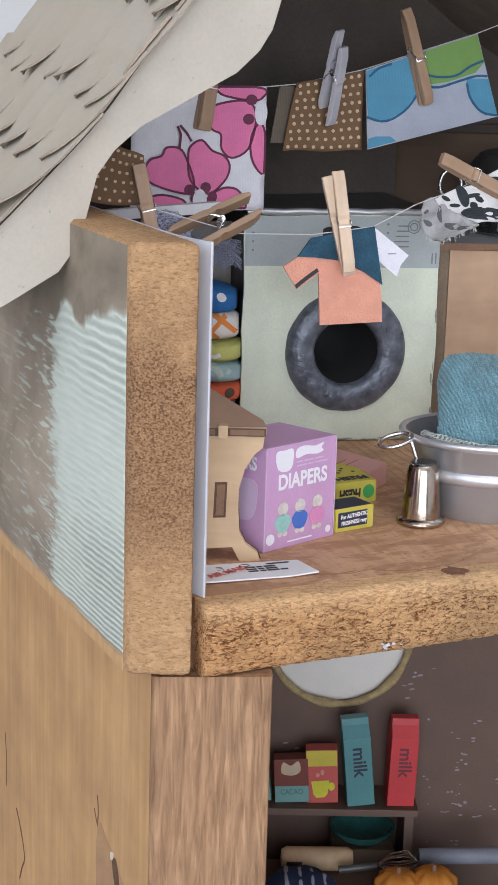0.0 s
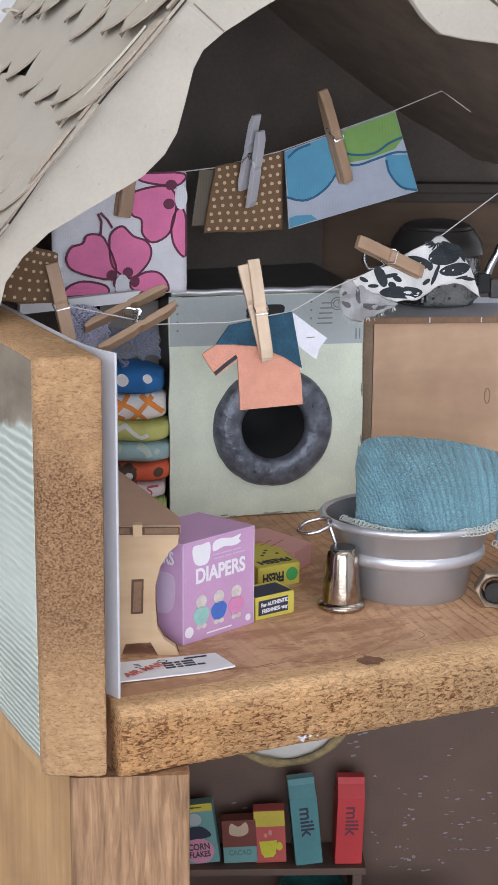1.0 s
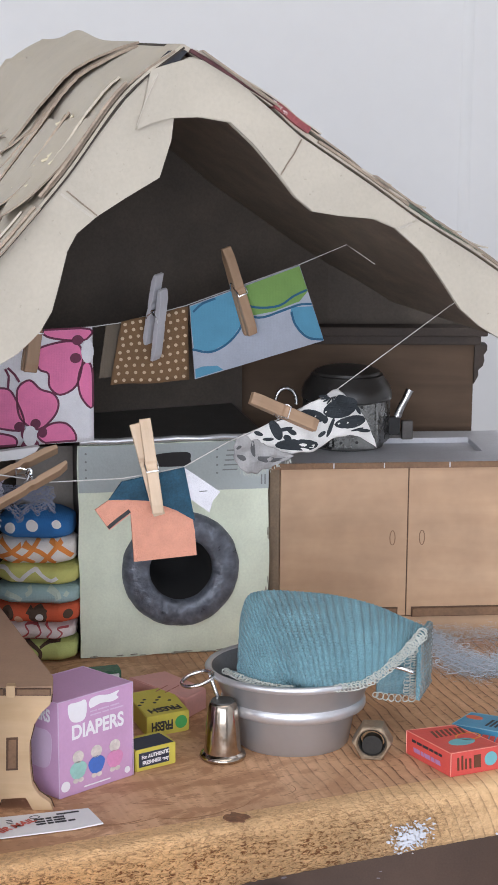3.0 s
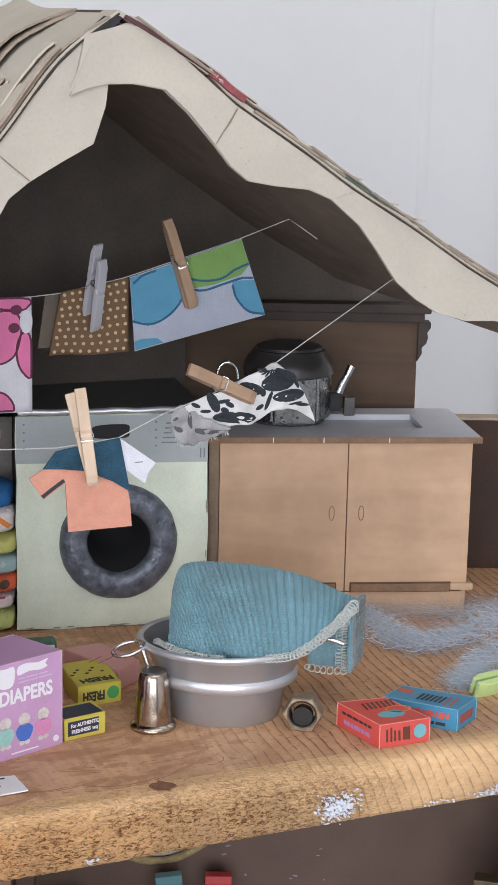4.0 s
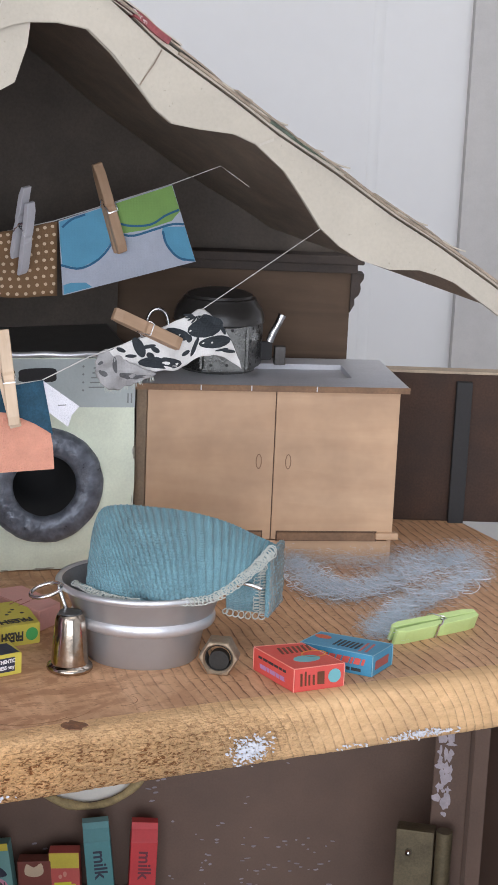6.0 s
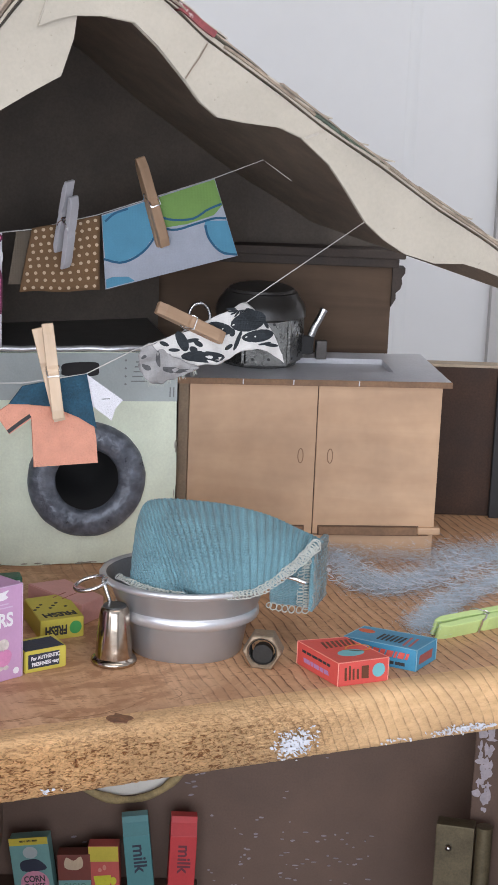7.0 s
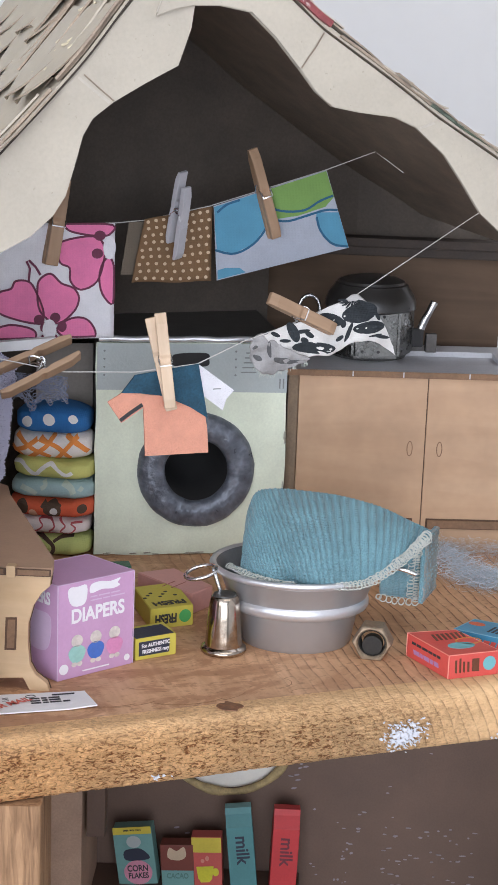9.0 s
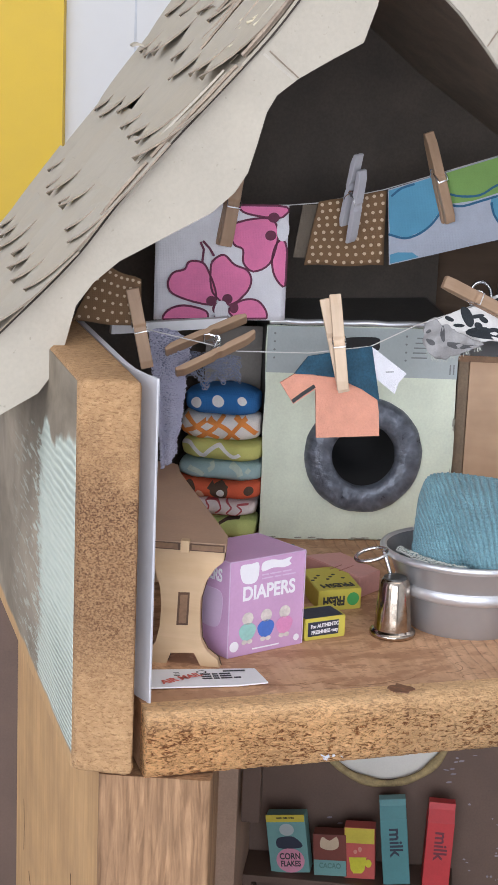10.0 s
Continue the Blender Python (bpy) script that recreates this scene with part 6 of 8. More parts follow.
def diaper_box():
    t, f = quad_box("diaper_carton", [(-5.85, -3.66), (-3.33, -1.41), (-5.30, 0.30), (-7.82, -1.95)], 3.68, m_lilac_box, "lilac miniature diaper carton with white lettering", m_lilac_pale)
    m, w = f["front"]
    word("lettering", "DIAPERS", 0.74, m @ Matrix.Translation((w * 0.52, 2.36, 0.012)), m_print_white, t, 0.86, 0.022)
    for name, pts in (("tag_emblem", smooth_outline([(0.46, 3.48), (0.9, 3.5), (1.24, 3.5), (1.25, 3.0), (1.08, 2.76), (0.68, 2.78), (0.48, 3.02)], 3)),
                      ("ribbon_emblem", smooth_outline([(1.42, 3.14), (1.9, 3.22), (2.4, 3.16), (2.72, 3.24), (2.62, 3.36), (2.74, 3.52), (2.3, 3.46), (1.8, 3.54), (1.42, 3.46)], 3)),
                      ("round_seal", oval(0.28, 0.42, 0.2, 0.2)), ("round_seal", oval(w - 0.28, 0.32, 0.13, 0.13)), ("base_line", rect(1.1, 2.3, 0.18, 0.23))):
        part(name, patch(bmesh.new(), pts, m), m_print_white, t)
    bm = bmesh.new()
    bars(bm, m, 1.42, 3.0, 2.98, 0.05, (0.3, 0.5, 0.4, 0.3))
    bars(bm, m, 1.42, 3.1, 2.84, 0.05, (0.5, 0.3, 0.6, 0.3))
    part("small_print", bm, m_lilac_pale, t)
    for name, x, mat in (("mint_motif", 0.85, plain("mint_print", (0.32, 0.58, 0.53), 0.5)), ("blue_motif", 1.68, plain("blue_print", (0.07, 0.17, 0.55), 0.5)), ("pink_motif", 2.52, plain("rose_print", (0.66, 0.26, 0.47), 0.5))):
        bm = bmesh.new()
        patch(bm, smooth_outline([(x - 0.38, 0.98), (x - 0.2, 0.62), (x + 0.2, 0.62), (x + 0.38, 1.0), (x + 0.18, 1.22), (x - 0.18, 1.22)], 3), m, 0.006)
        part(name, bm, mat, t, "plain rounded colour patch")
        bm = bmesh.new()
        patch(bm, oval(x, 1.42, 0.25, 0.24), m, 0.006)
        patch(bm, oval(x - 0.12, 0.52, 0.12, 0.09), m, 0.006)
        patch(bm, oval(x + 0.12, 0.52, 0.12, 0.09), m, 0.006)
        part("cream_motif", bm, plain("cream_print", (0.68, 0.62, 0.58), 0.5, vary=0.15, coarse=300), t, "plain cream round patches")
    m, w = f["left"]
    bm = bmesh.new()
    patch(bm, smooth_outline([(0.7, 2.45), (1.5, 2.5), (2.2, 2.4), (2.2, 1.5), (1.9, 1.05), (1.1, 1.05), (0.7, 1.5)], 4), m)
    part("side_patch", bm, m_lilac_pale, t)
    word("lettering", "DIAPERS", 0.66, m @ Matrix.Translation((w * 0.5, 3.05, 0.012)), m_print_white, t, 0.72, 0.018)


def small_boxes():
    t, f = quad_box("fresh_soap_carton", [(-3.0, 2.28), (-1.36, 3.14), (-2.3, 5.9), (-3.95, 5.0)], 0.86, m_yellow_box, "small yellow soap carton with black lettering lying flat", None)
    m, w = f["front"]
    word("lettering", "FRESH", 0.52, m @ Matrix.Translation((0.66, 0.42, 0.012)) @ Matrix.Rotation(math.pi, 4, "Z"), m_ink, t, 0.66, 0.022)
    part("green_seal", patch(bmesh.new(), oval(1.49, 0.44, 0.26, 0.27), m), m_green_dot, t, "round green seal")
    m, w = f["top"]
    word("top_lettering", "FRESH", 0.6, m @ Matrix.Translation((w * 0.55, 0.55, 0.012)) @ Matrix.Rotation(math.pi, 4, "Z"), m_ink, t, 0.85, 0.02)
    bm = bmesh.new()
    for k in range(7):
        patch(bm, oval(0.3 + 0.22 * k, 1.35 + 0.25 * (k % 3), 0.08, 0.07), m)
    part("printed_dots", bm, m_ink, t)
    t, f = quad_box("freshness_soap_carton", [(-3.25, -1.18), (-1.78, -0.22), (-2.37, 0.98), (-3.84, 0.02)], 0.86, m_yellow_box, "small yellow and navy soap carton lying flat", None)
    m, w = f["front"]
    part("navy_label", patch(bmesh.new(), rect(0.14, w - 0.3, 0.16, 0.72), m, 0.002, 0.008), m_navy_box, t, "navy printed panel")
    word("lettering", "For AUTHENTIC", 0.205, m @ Matrix.Translation((0.86, 0.56, 0.016)) @ Matrix.Rotation(radians(2), 4, "Z"), m_print_white, t, 0.82, 0.006)
    word("lettering", "FRESHNESS easy", 0.205, m @ Matrix.Translation((0.86, 0.32, 0.016)) @ Matrix.Rotation(radians(2), 4, "Z"), m_print_white, t, 0.8, 0.006)
    m, w = f["top"]
    part("navy_top", patch(bmesh.new(), rect(0.06, w - 0.08, 0.05, 1.1), m, 0.002, 0.008), m_navy_box, t, "navy printed top")
    t, f = quad_box("pink_soap_carton", [(-1.5, 4.35), (-0.72, 5.6), (-2.5, 7.7), (-4.0, 6.9)], 0.88, m_pink_box, "dusty pink soap carton lying flat behind the yellow ones", None)
    m, w = f["right"]
    bm = bmesh.new()
    bars(bm, m, 0.3, w - 0.3, 0.35, 0.06, (0.3, 0.4, 0.2, 0.5, 0.3), 0.2)
    part("faint_print", bm, plain("dark_pink_print", (0.33, 0.12, 0.1), 0.6), t)
    m, w = f["top"]
    bm = bmesh.new()
    bars(bm, m, 0.1, w, 1.1, 0.05, (0.4, 0.3, 0.2), 0.4)
    bars(bm, m, 0.0, w, 1.5, 0.05, (0.3, 0.5), 0.4)
    part("faint_top_print", bm, plain("rust_print", (0.42, 0.15, 0.13), 0.6), t)
    # red and blue cartons
    t, f = quad_box("red_soap_carton", [(8.5, -1.58), (10.47, -0.75), (8.98, 1.32), (7.08, 0.75)], 0.96, m_red_box, "small red soap carton with dark lettering shapes lying flat", m_red_pale)
    m, w = f["front"]
    bm = bmesh.new()
    for k, (x, hh, ww) in enumerate(((0.28, 0.5, 0.09), (0.46, 0.56, 0.08), (0.62, 0.42, 0.08), (0.8, 0.4, 0.09), (1.0, 0.5, 0.3))):
        patch(bm, [(x, 0.24), (x + ww, 0.22), (x + ww - 0.02, 0.24 + hh), (x - 0.02, 0.24 + hh)], m)
    part("dark_print", bm, plain("maroon_print", (0.14, 0.045, 0.02), 0.5), t, "dark letter-like bars")
    part("teal_seal", patch(bmesh.new(), oval(1.72, 0.5, 0.27, 0.28), m), m_teal_print, t, "round teal seal")
    m, w = f["top"]
    bm = bmesh.new()
    for k in range(7):
        x = 0.25 + 0.2 * k
        patch(bm, [(x, 1.55), (x + 0.1, 1.55), (x + 0.2, 2.2), (x + 0.08, 2.2)], m)
    part("dark_top_print", bm, plain("maroon_print_top", (0.14, 0.05, 0.03), 0.5), t)
    part("teal_oval", patch(bmesh.new(), oval(0.95, 0.85, 0.55, 0.33), m), m_teal_print, t, "teal oval print")
    bm = bmesh.new()
    pts = oval(1.45, 1.25, 0.5, 0.32)
    ring_strip(bm, pts + pts[:1], 0.06, m)
    part("orange_swirl", bm, plain("orange_print", (0.70, 0.28, 0.06), 0.5), t)
    m, w = f["left"]
    bm = bmesh.new()
    bars(bm, m, 0.35, w - 0.2, 0.62, 0.1, (0.25, 0.3, 0.35, 0.25, 0.2, 0.2))
    part("fine_print", bm, m_ink, t)
    bm = bmesh.new()
    bars(bm, m, 0.5, w - 0.4, 0.25, 0.17, (0.4, 0.15, 0.35, 0.2, 0.3), -0.3)
    part("violet_print", bm, plain("violet_print", (0.42, 0.22, 0.42), 0.5), t)
    t, f = quad_box("blue_soap_carton", [(8.95, 1.62), (11.66, 0.22), (12.6, 1.62), (9.85, 2.85)], 0.9, m_blue_box, "small blue soap carton with red lettering shapes lying flat", plain("pale_blue_edge", (0.22, 0.42, 0.52), 0.5))
    m, w = f["front"]
    bm = bmesh.new()
    bars(bm, m, 1.0, w - 0.3, 0.42, 0.26, (0.12, 0.25, 0.2, 0.28, 0.1, 0.25, 0.12, 0.12), 0.3)
    part("red_print", bm, plain("red_print", (0.62, 0.10, 0.08), 0.5), t, "slanting red letter-like bars")
    bm = bmesh.new()
    bars(bm, m, 1.6, w - 0.3, 0.14, 0.13, (0.3, 0.16, 0.4, 0.2))
    part("dark_print", bm, m_ink, t)
    m, w = f["right"]
    part("red_panel", patch(bmesh.new(), [(0.2, 0.25), (1.3, 0.25), (1.35, 0.6), (0.25, 0.6)], m), plain("brick_print", (0.35, 0.09, 0.08), 0.5), t)
    m, w = f["top"]
    bm = bmesh.new()
    for k in range(6):
        patch(bm, [(1.2 + 0.18 * k, 0.35), (1.29 + 0.18 * k, 0.35), (1.37 + 0.18 * k, 1.05), (1.27 + 0.18 * k, 1.05)], m)
    part("dark_top_print", bm, m_ink, t)
    part("orange_oval", patch(bmesh.new(), oval(0.55, 1.0, 0.35, 0.2), m), plain("orange_red_print", (0.62, 0.13, 0.06), 0.5), t)
    part("red_stripes", patch(patch(bmesh.new(), rect(2.35, 2.45, 0.2, 1.2), m), rect(2.6, 2.7, 0.2, 1.2), m), plain("brick_stripe", (0.42, 0.12, 0.11), 0.5), t)
    t, f = quad_box("green_carton", [(-5.75, 8.6), (-4.45, 9.0), (-4.65, 9.8), (-5.95, 9.4)], 0.45, plain("dark_green_carton", (0.06, 0.18, 0.11), 0.5, vary=0.35, coarse=300), "tiny dark green carton behind the soap cartons", None)
    m, w = f["front"]
    part("white_band", patch(bmesh.new(), rect(0.2, w - 0.1, 0.12, 0.32), m), m_print_white, t)


diaper_box()
small_boxes()


def letter():
    t = thing("tiny_letter", -6.3, -5.85, 0, 0, "tiny white addressed envelope lying on the board", "letter")
    q = [Vector((-1.75, -1.4, 0)), Vector((2.2, -0.08, 0)), Vector((1.56, 1.34, 0)), Vector((-2.1, 0.25, 0))]

    def pos(a, b):
        p = q[0].lerp(q[1], a).lerp(q[3].lerp(q[2], a), b)
        p.z = 0.05 + 0.16 * max(0, a - 0.75) * 2 * (1 - b) + 0.05 * (1 - a)
        return p
    part("envelope", sheet(pos, 16, 8, 0.05), m_paper, t, smooth=60)
    m = face_frame(q[0] + Vector((0, 0, 0.1)), q[1] - q[0], q[3] - q[0])
    bm = bmesh.new()
    for k, (y, n) in enumerate(((1.02, 3), (0.82, 3), (0.62, 4))):
        bars(bm, m, 1.95, 3.7, y, 0.11, (0.35, 0.2, 0.4, 0.25)[:n])
    for k in range(3):
        bars(bm, m, 0.35, 1.4, 1.02 + 0.13 * k, 0.055, (0.2, 0.3, 0.25))
    patch(bm, rect(2.8, 3.6, 1.26, 1.36), m)
    pts = oval(2.02, 1.3, 0.17, 0.12, 18)
    ring_strip(bm, pts + pts[:1], 0.03, m)
    part("address_bars", bm, m_ink, t, "plain dark bars of writing")["kind"] = "stuff"
    word("lettering", "AIR MAIL", 0.46, m @ Matrix.Translation((1.2, 0.68, 0.055)) @ Matrix.Rotation(radians(24), 4, "Z"), plain("red_stamp", (0.62, 0.13, 0.10), 0.6), t, 0.9, 0.012)


letter()


# ---- pegs, strings and washing ----
def peg(name, m, mat, label, scale=1.0, spread=4.0, group="clothes pegs", gap=0.0, slip=0.0, wide=1.0, lean=0.0):
    """A clothes peg of two wooden prongs and a wire spring; its length runs along local z, jaws down."""
    t = new(name)
    t.empty_display_size = 0.01
    mm = m.copy()
    mm.translation *= C
    t.matrix_world = mm
    tagged(t, label, "clothes peg", group)
    s = scale
    side = [(-0.02, -2.1), (-0.16, -2.1), (-0.27, -1.75), (-0.29, -0.35), (-0.23, -0.25), (-0.21, -0.1), (-0.29, 0.05), (-0.3, 1.3), (-0.2, 1.75), (-0.04, 1.75), (-0.03, 0.35), (-0.12, 0.15), (-0.03, -0.05), (-0.04, -1.0)]
    for k, sg in enumerate((1, -1)):
        bm = one_prism([(y * s * 1.05, z * s) for y, z in side], "x", -0.3 * s * wide, 0.3 * s * wide)
        bmesh.ops.bevel(bm, geom=[e for e in bm.edges], offset=0.025 * s, segments=1, affect="EDGES")
        piv = Matrix.Translation((0, 0, -0.9 * s)) @ Matrix.Rotation(radians(-spread), 4, "X") @ Matrix.Translation((0, 0, 0.9 * s))
        bmesh.ops.transform(bm, matrix=piv, verts=bm.verts)
        if sg < 0:
            bmesh.ops.transform(bm, matrix=Matrix.Translation((0, 0, -1.6 * s)) @ Matrix.Rotation(radians(-lean), 4, "Y") @ Matrix.Translation((0, 0, 1.6 * s)) @ Matrix.Rotation(math.pi, 4, "Z"), verts=bm.verts)
        bmesh.ops.translate(bm, vec=(0, -sg * gap, -sg * slip), verts=bm.verts)
        part("prong", bm, mat, t)
    bm = bmesh.new()
    coil = [((-0.3 + 0.6 * k / 40) * s * wide, 0.15 * s * math.cos(k * 0.95), 0.12 * s + 0.15 * s * math.sin(k * 0.95)) for k in range(41)]
    tube(bm, coil, 0.035 * s, 5)
    for sg in (1, -1):
        tube(bm, [(x * s * wide, y * sg * s, z * s) for x, y, z in ((0.31, 0.1, 0.1), (0.32, 0.3, -0.12), (0.3, 0.36, -0.3), (-0.3, 0.36, -0.3), (-0.32, 0.3, -0.12), (-0.31, 0.1, 0.1))], 0.035 * s, 5)
    part("spring", bm, m_wire, t, "steel wire spring", smooth=60)
    return t


HOUSE = Matrix.Rotation(radians(YAW), 4, "Z")


def hung(u0, z0, u1, z1, v, roll=0.0, tip=0.0):
    """A pose for a peg whose tail end is at (u0, z0) and whose jaws are at (u1, z1), in the plane at v. Also its scale."""
    a, b = Vector((u0, v, z0)), Vector((u1, v, z1))
    length = (a - b).length
    zdir = (a - b).normalized()
    y = Vector((0, 1, 0))
    x = y.cross(zdir).normalized()
    m = Matrix(((x.x, y.x, zdir.x, 0), (x.y, y.y, zdir.y, 0), (x.z, y.z, zdir.z, 0), (0, 0, 0, 1)))
    s = length / 3.85
    centre = b + zdir * 2.1 * s
    return HOUSE @ Matrix.Translation(centre) @ m @ Matrix.Rotation(radians(roll), 4, "Z") @ Matrix.Rotation(radians(tip), 4, "X"), s


def washing():
    # strings
    for label, pts in (("thin white cotton washing line in front", [(-9.0, 4.75, 11.2), (-8.2, 5.2, 10.95), (-4.8, 6.25, 9.98), (-1.8, 6.3, 9.85), (0.82, 6.3, 10.1), (3.0, 6.9, 10.85), (5.2, 7.7, 11.3), (8.4, 8.0, 12.45), (13.87, 8.0, 15.84), (14.7, 8.0, 16.3)]),
                       ("thin white cotton washing line at the back", [(-12.2, 13, 13.8), (-6.5, 13, 14.9), (-0.8, 13, 15.04), (0.5, 13, 15.15), (3.5, 13, 15.76), (9, 13, 17.38), (11.35, 13, 18.2), (12.6, 12.6, 17.3)])):
        t = thing("washing_line", 0, 0, 0, YAW, label, "string")
        bm = bmesh.new()
        tube(bm, [Vector(p).lerp(Vector(q), k / 4) for p, q in zip(pts, pts[1:]) for k in range(4)] + [pts[-1]], 0.024, 6)
        part("string", bm, m_string, t)
    # coral and petrol felt shirt
    t = thing("felt_shirt", 0, 0, 0, YAW, "tiny coral, petrol blue and white felt shirt on the line", "shirt")

    def flat(name, pts, mat, y0, y1, par, label=""):
        return part(name, one_prism(pts, "y", y0, y1), mat, par, label)
    flat("body", [(-1.33, 6.37), (1.38, 6.38), (1.3, 7.4), (1.12, 8.35), (-0.6, 8.85), (-1.5, 8.95), (-2.15, 9.15), (-2.95, 8.68), (-2.36, 7.8), (-1.45, 8.4)], m_felt_coral, 6.24, 6.32, t, "coral felt lower part")
    flat("yoke", [(-2.4, 9.05), (-1.85, 9.75), (0.82, 10.12), (1.28, 7.85), (0.5, 8.35), (-0.6, 8.85), (-1.6, 9.0)], m_felt_navy, 6.16, 6.235, t, "petrol blue felt shoulders")
    flat("sleeve", [(0.84, 10.1), (2.42, 8.95), (2.1, 8.6), (1.95, 8.12), (1.0, 8.85)], m_felt_white, 6.25, 6.31, t, "white felt sleeve")
    part("sleeve_slit", ring_strip(bmesh.new(), [(-2.42, 7.9), (-2.0, 8.2), (-1.5, 8.52)], 0.16, face_frame((0, 6.24, 0), (1, 0, 0), (0, 0, 1)), 0.002, 0.01), m_ink, t, "dark slit under the sleeve")
    part("sleeve_stitch", patch(bmesh.new(), rect(1.5, 1.85, 9.02, 9.06), face_frame((0, 6.25, 0), (1, 0, 0), (0, 0, 1))), m_grey_ink, t)
    m, s = hung(-0.93, 12.2, -0.45, 8.4, 5.9, -14, -9)
    peg("clothes_peg", m, m_peg_pale, "small pale wooden peg holding the felt shirt", s, 3.0, gap=0.02, slip=-0.06, wide=0.78, lean=7.0)

    # flowered cloth; its print is laid out around the lower flower's middle
    t = thing("flowered_cloth", 0, 0, 0, YAW, "white cotton square with big pink flowers hung on the line", "cloth")
    part("cotton", sheet(lambda a, b: Vector((-6.65 + 5.85 * a, 13 + 0.04 * math.sin(5 * a + 1.5 * b), 10.1 + 5.0 * b - 0.08 * a)), 20, 14, 0.05), m_cloth_white, t, smooth=180)

    def px(x, y):
        return (-3.64 + (x - 160) * 0.0255, 10.56 - (y - 748) * 0.0243 - (x - 160) * 0.0016)
    f = face_frame((0, 12.93, 0), (1, 0, 0), (0, 0, 1))
    petals = [
        [(138, 742), (80, 730), (64, 712), (72, 690), (92, 682), (100, 668), (122, 668), (134, 684), (148, 722)],
        [(142, 720), (137, 680), (142, 662), (160, 652), (178, 668), (200, 676), (209, 694), (200, 718), (172, 740)],
        [(135, 765), (120, 776), (60, 775), (66, 756), (92, 746), (128, 752)],
        [(172, 748), (196, 730), (222, 730), (238, 750), (234, 768), (205, 774), (180, 762)],
        [(250, 594), (232, 582), (190, 590), (168, 604), (176, 632), (192, 640), (194, 664), (212, 678), (240, 662), (252, 622)],
        [(250, 580), (222, 580), (190, 574), (188, 560), (266, 560), (262, 576)],
        [(262, 618), (270, 640), (269, 700), (250, 684), (244, 654), (250, 628)]]
    for p in petals:
        q = smooth_outline([px(*c) for c in p], 4)
        q = [(min(x, -0.84), min(max(z, 10.12), 15.02)) for x, z in q]
        part("petal", patch(bmesh.new(), q, f, 0.0, 0.02), m_cloth_pink, t, "bright pink printed petal")
        bm = bmesh.new()
        ring_strip(bm, q + q[:1], 0.088, f, 0.012, 0.02)
        part("petal_outline", bm, m_cloth_plum, t)
    for c in ((158, 770, 16, 14), (140, 735, 9, 9), (168, 730, 9, 9), (150, 748, 8, 10), (180, 745, 8, 10), (240, 612, 10, 9), (244, 580, 10, 9)):
        x, z = px(c[0], c[1])
        part("flower_heart", patch(bmesh.new(), oval(x, z, c[2] * 0.0255, c[3] * 0.0243), f, 0.022, 0.014), m_cloth_plum, t, "dark plum flower centre")
    for line in ([(118, 632), (124, 645), (122, 668)], [(122, 630), (134, 642), (142, 655)]):
        part("flower_stem", ring_strip(bmesh.new(), [px(*c) for c in line], 0.1, f, 0.022, 0.014), m_cloth_plum, t)
    for c in ((158, 752, 12, 19), (261, 600, 11, 21)):
        x, z = px(c[0], c[1])
        part("flower_eye", patch(bmesh.new(), oval(x, z, c[2] * 0.0255, c[3] * 0.0243), f, 0.036, 0.014), m_cloth_white, t, "white flower eye")
    m, s = hung(-3.15, 16.9, -3.75, 13.3, 12.7, 4)
    peg("clothes_peg", m, m_peg_brown, "small brown wooden peg on the flowered cloth", s)

    # brown spotted cloth
    def spotted(name, corners, v, label, nx, nz, rear=True):
        t = thing(name, 0, 0, 0, YAW, label, "cloth", "spotted cloths")
        a, b, c, d = [Vector((u, v, z)) for u, z in corners]
        surf = lambda s, r: a.lerp(b, s).lerp(d.lerp(c, s), r) + Vector((0, 0.06 * math.sin(6 * s + 3 * r), 0.03 * math.sin(9 * s)))
        part("cotton", sheet(surf, 16, 12, 0.05), m_cloth_brown, t, smooth=180)
        bm = bmesh.new()
        for i in range(nx):
            for j in range(nz):
                p = surf((i + 0.5 + 0.25 * (j % 2)) / (nx + 0.2), (j + 0.5) / nz)
                mm = face_frame((p.x, p.y - 0.045, p.z), b - a, (0, 0, 1))
                patch(bm, oval(0, 0, 0.08 if rear else 0.062, 0.075 if rear else 0.058, 10), mm, 0.0, 0.02)
        part("printed_dots", bm, m_cloth_cream, t, "small cream dots")
        if rear:
            part("rear_layer", sheet(lambda s, r: Vector((-0.45 + 1.2 * s + 0.35 * r, v + 0.35, 12.75 + 2.3 * r)), 4, 6, 0.05), fabric("shaded_reverse", (0.15, 0.12, 0.09)), t)
        return t
    spotted("spotted_cloth", [(-0.04, 12.45), (3.62, 12.45), (3.6, 15.72), (0.5, 15.2)], 12.9, "brown cotton cloth with cream dots, pegged on the line", 9, 9)
    m, s = hung(1.55, 17.1, 2.06, 13.8, 12.0, 30, 20)
    peg("clothes_peg", m, m_peg_grey, "small grey-white painted peg on the spotted cloth", 0.86, 2.0, gap=0.12, slip=0.3)
    spotted("spotted_cloth", [(-11.5, 11.35), (-8.8, 11.1), (-8.85, 12.9), (-10.4, 13.5)], 5.6, "small brown cloth with cream dots beside the side board", 7, 6, False)
    m, s = hung(-9.35, 12.5, -8.8, 9.95, 4.7, -8)
    peg("clothes_peg", m, m_peg_brown, "small wooden peg with a wire spring near the side board", 0.8, 3.0)

    # blue and green cloth
    t = thing("bubble_print_cloth", 0, 0, 0, YAW, "blue, green and white printed cloth pegged on the line", "cloth")
    P = [(3.85, 12.5), (10.15, 13.9), (8.88, 17.38), (3.6, 15.78)]
    part("cotton", one_prism(P, "y", 12.75, 12.81), m_cloth_pale, t)
